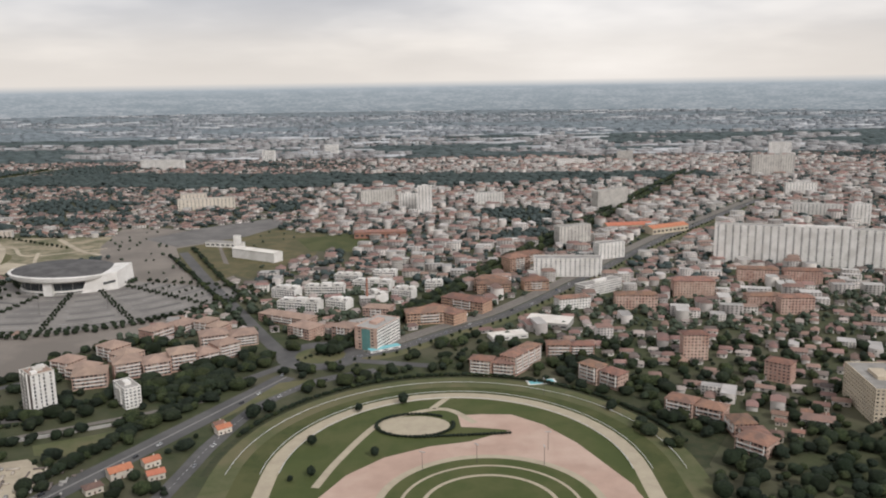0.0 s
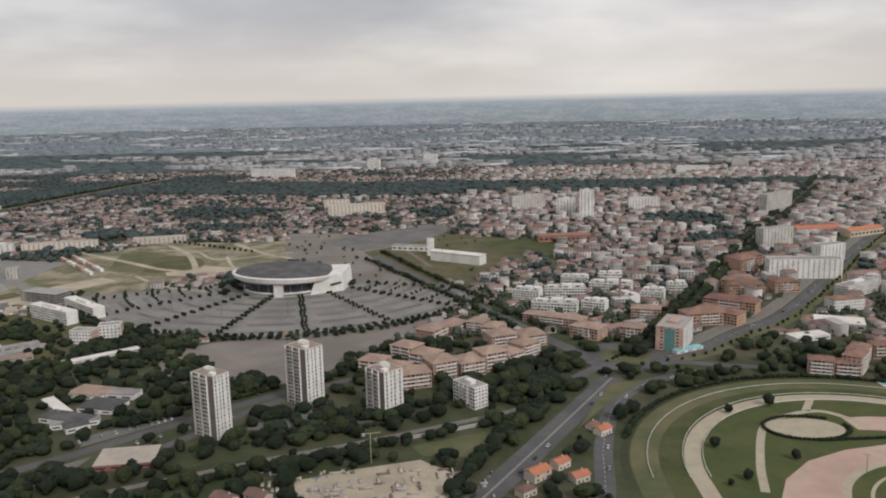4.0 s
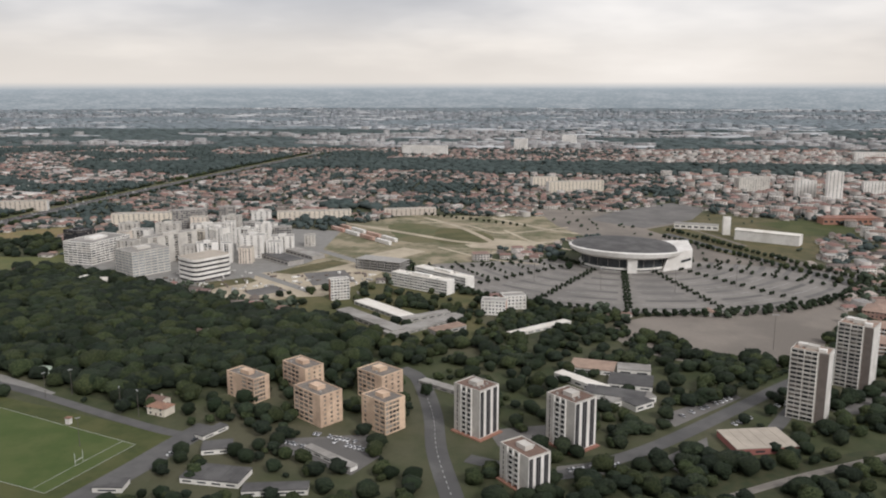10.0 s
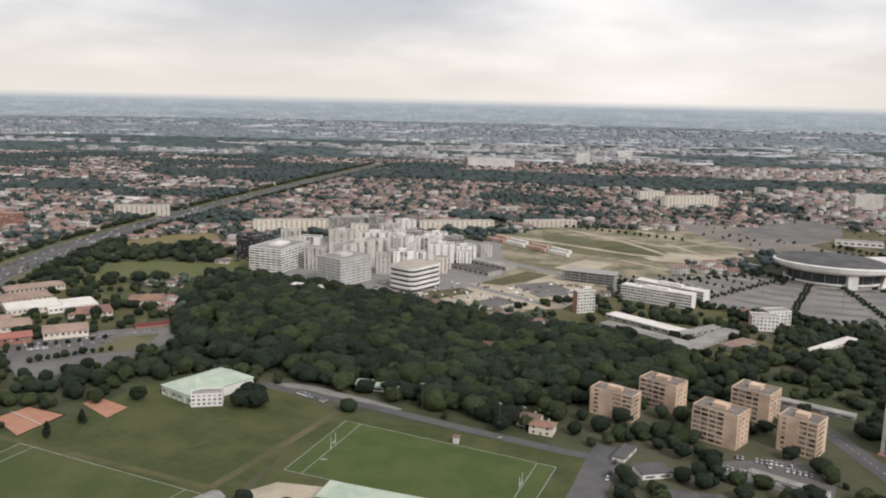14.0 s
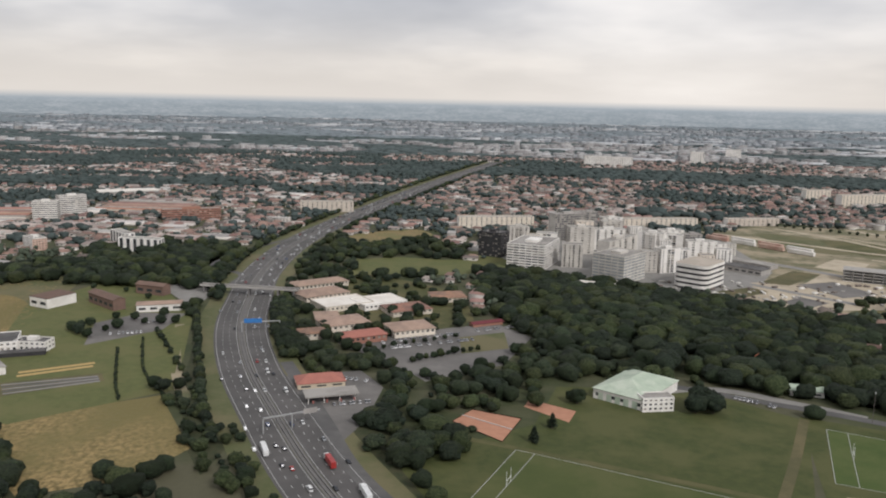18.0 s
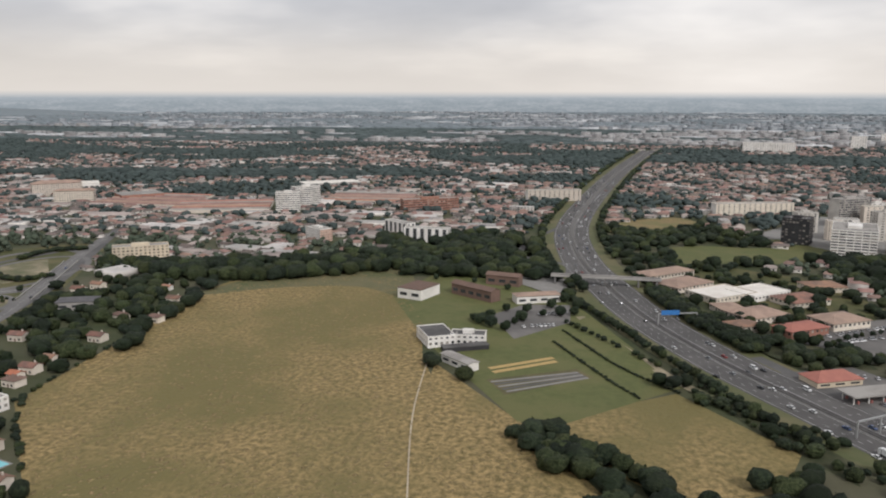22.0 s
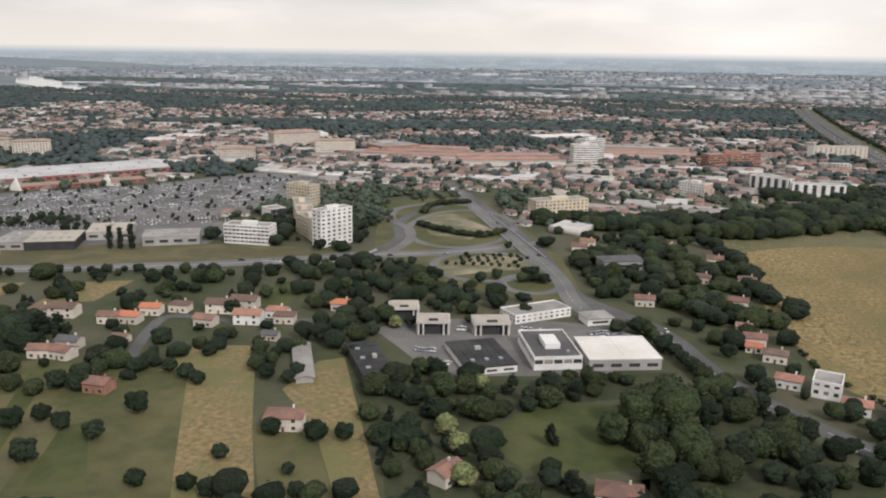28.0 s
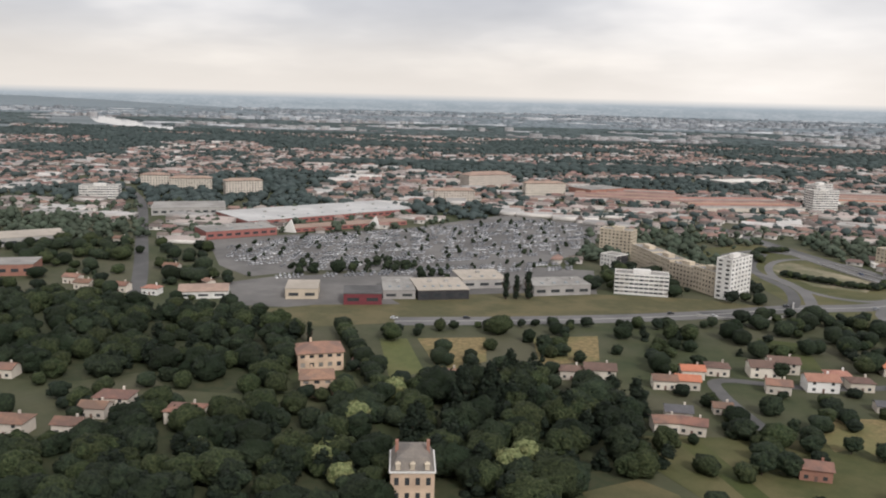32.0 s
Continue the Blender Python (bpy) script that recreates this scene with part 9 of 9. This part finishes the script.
tree_row("field_hedge", [(-954, 279), (-942, 259), (-928, 241), (-916, 224)], 2.5, 1.4, "low hedge along the field", 33, 1.7, gaps=0.15)

# ---- vehicles ----
rng = random.Random(11)
COLOURS = ["car_white"] * 7 + ["car_grey"] * 4 + ["car_black"] * 4 + ["car_blue", "car_red"]
for off, head in ((-9.0, 180), (-6.2, 180), (-3.4, 180), (3.4, 0), (6.2, 0), (9.0, 0)):
    for k, (x, y, a) in enumerate(along(RING, 16.0, off)):
        dense = 0.72 if y > 430 else 0.5
        if 120 < y < 950 and rng.random() < dense * (0.75 if abs(off) > 8 else 1):
            kind = "van" if rng.random() < 0.12 else "car"
            vehicle(x + rng.uniform(-2, 2), y + rng.uniform(-3, 3) * (1 if abs(math.sin(radians(a))) > 0.5 else 0.2), a + head, kind, "car_white" if kind == "van" else rng.choice(COLOURS), z=0.065)
for t_x, t_y, a, c in (-710.6, 272.4, 115, "car_white"), (-690.5, 267.0, 118, "car_red"), (-677.5, 249.8, 115, "car_white"), (-857.1, 545.6, 60, "car_white"):
    vehicle(t_x, t_y, a, "lorry", c)
for line, step, off in (([(-75, 379), (-106, 321), (-127, 282), (-143, 253)], 12, 3), ([(-75, 379), (-106, 321), (-127, 282), (-143, 253)], 12, -3), ([(-32, 386), (-61, 371), (-80, 344), (-91, 305), (-95, 278), (-99, 252)], 9, 1.7), (AVENUE, 20, -6), (AVENUE, 20, -3), ([(-991, 306), (-980, 273), (-966, 250), (-947, 227)], 14, 1.5), ([(-991, 306), (-980, 273), (-966, 250), (-947, 227)], 11, -3.6), (SLOPE_ROAD, 16, 1.8), (EXPRESS, 24, 3), (EXPRESS, 22, -3), ([(-384, 348), (-376, 314), (-372, 282), (-365, 250)], 16, 1.6), ([(-453, 298), (-459, 282), (-465, 264)], 4, 3.8)):
    for x, y, a in along(line, step, off):
        if rng.random() < 0.34:
            vehicle(x, y, a, "car", rng.choice(COLOURS), "cars on the streets", z=0.1)
rows = []
LOTS = ((*[(-696, 381), (-658, 404)], 34), (*[(-689, 376), (-656, 393)], 30), (*[(-658, 405), (-635, 418)], 18), (*[(-424, 286), (-410, 280)], 12), (*[(-415, 293), (-399, 287)], 12), (*[(-407, 287), (-395, 281)], 8), (*[(-334, 270), (-314, 276)], 14), (*[(-1012, 300), (-1004, 303)], 9), (*[(-1059, 278), (-1053, 278)], 7), (*[(-1054, 271), (-1047, 269)], 8), (*[(-1050, 297), (-1045, 297)], 5), (*[(-1032, 300), (-1024, 299)], 6), (*[(-1009, 299), (-999, 299)], 14), (*[(-1009, 296), (-999, 295)], 14), (*[(-809, 378), (-796, 383)], 8), (*[(-805, 396), (-791, 404)], 8), (*[(-563, 336), (-551, 328)], 10), (*[(-294, 310), (-264, 335)], 14), (*[(-271, 309), (-239, 337)], 14), (*[(-699, 311), (-687, 315)], 12), (*[(-710, 339), (-691, 335)], 10))
for k, (a, b, n) in enumerate(LOTS):
    rows += parked_row(a, b, n, 0.7, k)
scatter("parked_cars", [PARKED], rows, ["parked", "glass"], "cars parked in rows of bays", "car")
rows = []
mall_lines = ((-1336.4, 431.8), (-1175.4, 556.8)), ((-1327.9, 412.8), (-1169.0, 527.4)), ((-1313.6, 397.7), (-1166.3, 500.5)), ((-1319.7, 461.2), (-1195.6, 568.5)), ((-1281.2, 397.4), (-1180.0, 464.2))
between = [tuple(tuple((p[i] + q[i]) / 2 for i in (0, 1)) for p, q in zip(mall_lines[m], mall_lines[n])) for m, n in ((3, 0), (0, 1), (1, 2), (2, 4))]
mall_lines = (*mall_lines, *between, ((-1292, 378), (-1176, 428)), ((-1262, 392), (-1178, 440)))
for k, (a, b) in enumerate(mall_lines):
    for e in (0, 4.2):
        ln = math.hypot(b[0] - a[0], b[1] - a[1])
        rows += parked_row((a[0], a[1] + e), (b[0], b[1] + e), int(ln / 1.7), 0.62, 40 + k)
for k in range(9):
    t = k / 8
    a = (mall_lines[3][0][0] + (mall_lines[3][1][0] - mall_lines[3][0][0]) * t, mall_lines[3][0][1] + (mall_lines[3][1][1] - mall_lines[3][0][1]) * t)
    rows += parked_row(a, (a[0] + 6, a[1] - 60), 30, 0.75, 60 + k)
scatter("parked_cars", [PARKED], rows, ["parked", "glass"], "many cars parked before the shopping centre", "car")
rows = []
for a, b in mall_lines:
    for k in range(11):
        t, h = (k + rng.random()) / 11, rng.uniform(1.6, 3.2)
        x, y = a[0] + (b[0] - a[0]) * t, a[1] + (b[1] - a[1]) * t + 6.4
        if clear(x, y):
            rows.append((rng.randrange(4), x, y, 0, k * 50, h, h, h))
for x, y in ((-1262, 408), (-1256, 412), (-1250, 405), (-1244, 411), (-1290, 398), (-1283, 391), (-1236, 392), (-1228, 396)):
    for k in range(3):
        h = rng.uniform(3, 5.5)
        rows.append((rng.randrange(4), x + rng.uniform(-4, 4), y + rng.uniform(-4, 4), 0, k * 50, h * 1.1, h * 1.1, h))
scatter("mall_trees", SMALL_TREE, rows, ["leaf"], "small trees among the parked cars", "tree row")

# ---- suburbs and city, filling what is left ----
def far_house(hip=False, slot=1):
    g = Geo().box(-0.5, -0.5, 0, 0.5, 0.5, 0.55, 0)
    g.f.pop(1)
    g.f.pop(0)
    g.m = g.m[:-2]
    n = len(g.v)
    r = 0.3 if hip else 0.54
    g.add([(-0.56, -0.57, 0.55), (0.56, -0.57, 0.55), (0.56, 0.57, 0.55), (-0.56, 0.57, 0.55), (-r, 0, 0.92), (r, 0, 0.92)], [(0, 1, 5, 4), (2, 3, 4, 5), (1, 2, 5), (3, 0, 4)], slot)
    for px in (-0.3, 0.25):
        g.add([(px - 0.08, -0.504, 0.2), (px + 0.08, -0.504, 0.2), (px + 0.08, -0.504, 0.42), (px - 0.08, -0.504, 0.42)], [(0, 1, 2, 3)], 2)
    return g


def far_block(rows_n):
    g = Geo().box(-0.5, -0.5, 0, 0.5, 0.5, 1.0, 0)
    g.f.pop(1)
    g.f.pop(0)
    g.m = g.m[:-2]
    g.add([(-0.5, -0.5, 0.99), (0.5, -0.5, 0.99), (0.5, 0.5, 0.99), (-0.5, 0.5, 0.99)], [(0, 1, 2, 3)], 1)
    for k in range(rows_n):
        z = (k + 0.35) / rows_n
        for c in range(5):
            x = -0.42 + c * 0.19
            g.add([(x, -0.506, z), (x + 0.1, -0.506, z), (x + 0.1, -0.506, z + 0.42 / rows_n), (x, -0.506, z + 0.42 / rows_n)], [(0, 1, 2, 3)], 2)
    return g


def tiled(g):
    """The same block under a low tiled roof."""
    return g.add([(-0.52, -0.54, 1.0), (0.52, -0.54, 1.0), (0.52, 0.54, 1.0), (-0.52, 0.54, 1.0), (-0.38, 0, 1.25), (0.38, 0, 1.25)], [(0, 1, 5, 4), (2, 3, 4, 5), (1, 2, 5), (3, 0, 4)], 3)


HOUSE_PROTOS = [far_house(), far_house(True), far_house(False, 3), far_house(True, 4)]
BLOCK_PROTOS = [far_block(3), far_block(5), far_block(8), tiled(far_block(3)), tiled(far_block(5))]


def west(x):
    """The land is more wooded towards the west."""
    return 0.24 * min(1.0, max(-0.35, (-350 - x) / 900))


rng = random.Random(21)
near_rows, tree_rows_, flat_rows, near_trees, belt_rows, works_rows, count = [], [], [], [], [], [], 0
DENSE = [[(60, 420), (420, 560), (700, 1100), (700, 1500), (-120, 1500), (-160, 900), (-60, 640)], [(-460, 640), (-380, 640), (-300, 900), (-420, 960)]]
for gy in np.arange(176, 1560, 9.6):
    for gx in np.arange(-2350, 1500, 10.6):
        x, y = gx + rng.uniform(-4, 4), gy + rng.uniform(-3.5, 3.5)
        if abs(x + 590) > 720 + 0.62 * y or not free(x, y):
            continue
        i, j = int((y - GY) / CELL), int((x - GX) / CELL)
        if 0 <= i < 400 and 0 <= j < 1150 and use[i, j] == 1:
            if rng.random() < 0.16:
                h = rng.uniform(1.4, 3.4)
                tree_rows_.append((rng.randrange(4), x, y, 0, rng.uniform(0, 360), h * 1.3, h * 1.2, h))
            continue
        green = noise.noise(Vector((x / 170, y / 110, 3.1))) + west(x) * min(1.0, max(0.0, (y - 950) / 350))
        turn = 12 * round(4 * noise.noise(Vector((x / 300, y / 300, 9.0)))) + rng.choice((0, 0, 90))
        city = inside(DENSE[0], np.array([x]), np.array([y]))[0]
        pick = rng.random()
        if green > (0.5 if city else 0.22) or pick < (0.1 if city else 0.15):
            for _ in range(2):
                h = rng.uniform(3, 6.5)
                row = (rng.randrange(4), x + rng.uniform(-5, 5), y + rng.uniform(-5, 5), 0, rng.uniform(0, 360), h * 1.15, h * 1.15, h)
                (near_trees if y < 430 else tree_rows_ if y < 560 else belt_rows).append(row)
        elif y < 440 and x < 60:
            for _ in range(3 if x > -880 else 2):
                tx, ty, h = x + rng.uniform(-5, 5), y + rng.uniform(-5, 5), rng.choice((2.4, 4.2, 5.0, 5.6, 6.4)) * rng.uniform(0.85, 1.15)
                thin = 0.8 if x > -880 else 0.14 if x < -1090 and 288 < y < 350 else 0.45
                if rng.random() < thin and free(tx, ty):
                    w = h * rng.uniform(1.05, 1.4)
                    near_trees.append((rng.choice((0, 1, 2, 3, 3, 4, 5)), tx, ty, -0.08 * h, rng.uniform(0, 360), w * rng.uniform(0.85, 1.25), w * rng.uniform(0.75, 1.05), h))
            continue
        elif x < -850 and y > 430 and pick < 0.23:
            works_rows.append((rng.randrange(2), x, y, 0, turn, rng.uniform(14, 34), rng.uniform(9, 16), rng.uniform(1.8, 3.2)))
            paint([(x - 12, y - 7), (x + 12, y - 7), (x + 12, y + 7), (x - 12, y + 7)], taken, True)
        elif city and pick < 0.38 or pick < 0.2:
            w, d = rng.uniform(7, 14), rng.uniform(5, 8)
            h = rng.uniform(3.5, 8) if city else rng.uniform(2.6, 5)
            flat_rows.append((rng.choice((0, 3)) if h < 5.5 else rng.choice((1, 4)) if h < 8 else 2, x, y, 0, turn, w, d, h))
        elif pick < 0.86:
            if y < 330 and count < 110:
                count += 1
                house(x, y, turn + rng.uniform(-6, 6), rng.choice(("tile", "tile", "brown", "tile", "orange")), rng.choice((0, 1, 1)))
            else:
                w = rng.uniform(4.2, 7.4)
                near_rows.append((rng.choice((0, 0, 1, 1, 2, 2, 3)), x, y, 0, turn + rng.uniform(-6, 6), w * (1.0 if y < 560 else 1.25), rng.uniform(3.6, 5.0) * (1.0 if y < 560 else 1.2), rng.uniform(2.6, 4.2)))
        for _ in range(2 if y < 520 else 1):
            if rng.random() > (0.85 if city or y < 560 else 0.55):
                continue
            h = rng.uniform(2.2, 5)
            row = (rng.randrange(4), x + rng.uniform(4, 8), y + rng.uniform(-6, 6), 0, rng.uniform(0, 360), h * 1.2, h * 1.2, h)
            (near_trees if y < 430 else tree_rows_ if y < 560 else belt_rows).append(row)
scatter("suburb_houses", HOUSE_PROTOS, near_rows, ["far_wall", "far_roof", "glass", "far_brown", "far_pale"], "close-packed suburban houses with terracotta roofs", "houses")
scatter("suburb_blocks", BLOCK_PROTOS, flat_rows, ["far_wall", "far_flat", "glass", "far_roof"], "pale low apartment and office blocks", "buildings")
shed = Geo().box(-0.5, -0.5, 0, 0.5, 0.5, 0.9)
shed.add([(-0.51, -0.51, 0.9), (0.51, -0.51, 0.9), (0.51, 0.51, 0.9), (-0.51, 0.51, 0.9), (-0.51, 0, 1.12), (0.51, 0, 1.12)], [(0, 1, 5, 4), (2, 3, 4, 5), (1, 2, 5), (3, 0, 4)], 1)
flat = Geo().box(-0.5, -0.5, 0, 0.5, 0.5, 1.0).add([(-0.49, -0.49, 1.01), (0.49, -0.49, 1.01), (0.49, 0.49, 1.01), (-0.49, 0.49, 1.01)], [(0, 1, 2, 3)], 2)
scatter("workshop_halls", [shed, flat], works_rows, ["far_wall", "far_pale", "far_flat"], "workshops and warehouses with pale flat roofs", "buildings")
near_trees = [r for r in near_trees if not (-930 < r[1] < -790 and r[2] < 218)]  # open dry grass south of the field
scatter("garden_trees", GARDEN_TREES, near_trees, WOOD_MATS, "bushes and trees in gardens and on verges", "trees")
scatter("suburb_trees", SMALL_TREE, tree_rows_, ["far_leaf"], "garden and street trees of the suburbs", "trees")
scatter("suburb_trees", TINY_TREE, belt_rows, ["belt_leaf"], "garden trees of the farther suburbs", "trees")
house_rows, block_rows, green_rows, shed_rows = [], [], [], []
y0 = 1560.0
while y0 < 4230:
    step = 20 + (y0 - 1560) / 140
    for gx in np.arange(-2600 - 0.35 * y0, 900 + 0.5 * y0, step):
        x, y = gx + rng.uniform(-0.5, 0.5) * step, y0 + rng.uniform(-0.7, 0.7) * (15 + (y0 - 1560) / 110)
        if math.hypot(x + 600, y - 60) > 4290:
            continue
        if 1300 < y < 2300 and x < -1800 and any(inside(LAKE, np.array([x + e * 0.15]), np.array([y + e]))[0] for e in (0, 50, 100, 150)):
            continue
        green = noise.noise(Vector(((x + 600) / (0.2 * y), 11 * math.log(y), 1.7))) + 0.5 * noise.noise(Vector((x / 190, y / 90, 4.4))) + 0.5 * west(x + 0.15 * y)
        core = noise.noise(Vector((x / 900, y / 600, 6.2)))
        pick = rng.random()
        if green > 0.04:
            h = rng.uniform(4.5, 7.5)
            green_rows.append((rng.randrange(4), x, y, -0.2 * h, rng.uniform(-20, 20), step * rng.uniform(1.3, 2.0), step, h))
        elif pick < 0.04:
            shed_rows.append((0, x, y, 0, rng.choice((0, 8, -8)), rng.uniform(35, 110), rng.uniform(16, 34), rng.uniform(3, 5.5)))
        elif pick < 0.22 + 0.3 * core:
            h = rng.uniform(4, 11)
            block_rows.append((0, x, y, 0, rng.choice((0, 10, 80, 90)), rng.uniform(12, 30), rng.uniform(8, 14), h))
        elif pick < 0.62 + 0.6 * core:
            house_rows.append((rng.randrange(2), x, y, 0, rng.uniform(0, 90), rng.uniform(8, 14), rng.uniform(7, 10), rng.uniform(3.5, 5.5)))
        elif pick < 0.9:
            green_rows.append((rng.randrange(4), x, y, -0.2, rng.uniform(-20, 20), 14, 10, 4))
    y0 += 15 + (y0 - 1560) / 110
# the outer zone takes the materials with haze painted into their colour
for name, mats, lo, hi in (("city", ["city_wall", "city_roof", "glass"], 0, 2200), ("distant_city", ["hazed_wall", "hazed_roof", "hazed_roof"], 2200, 9999)):
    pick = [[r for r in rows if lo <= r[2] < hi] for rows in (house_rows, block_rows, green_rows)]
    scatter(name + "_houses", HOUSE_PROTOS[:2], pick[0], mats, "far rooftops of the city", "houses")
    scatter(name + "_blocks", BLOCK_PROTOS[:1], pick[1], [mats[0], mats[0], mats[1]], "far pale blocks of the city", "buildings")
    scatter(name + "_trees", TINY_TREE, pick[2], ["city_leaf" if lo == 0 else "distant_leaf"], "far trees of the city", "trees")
scatter("distant_sheds", [Geo().box(-0.5, -0.5, 0, 0.5, 0.5, 1)], shed_rows, ["shed_white"], "far pale roofs of warehouses", "buildings")
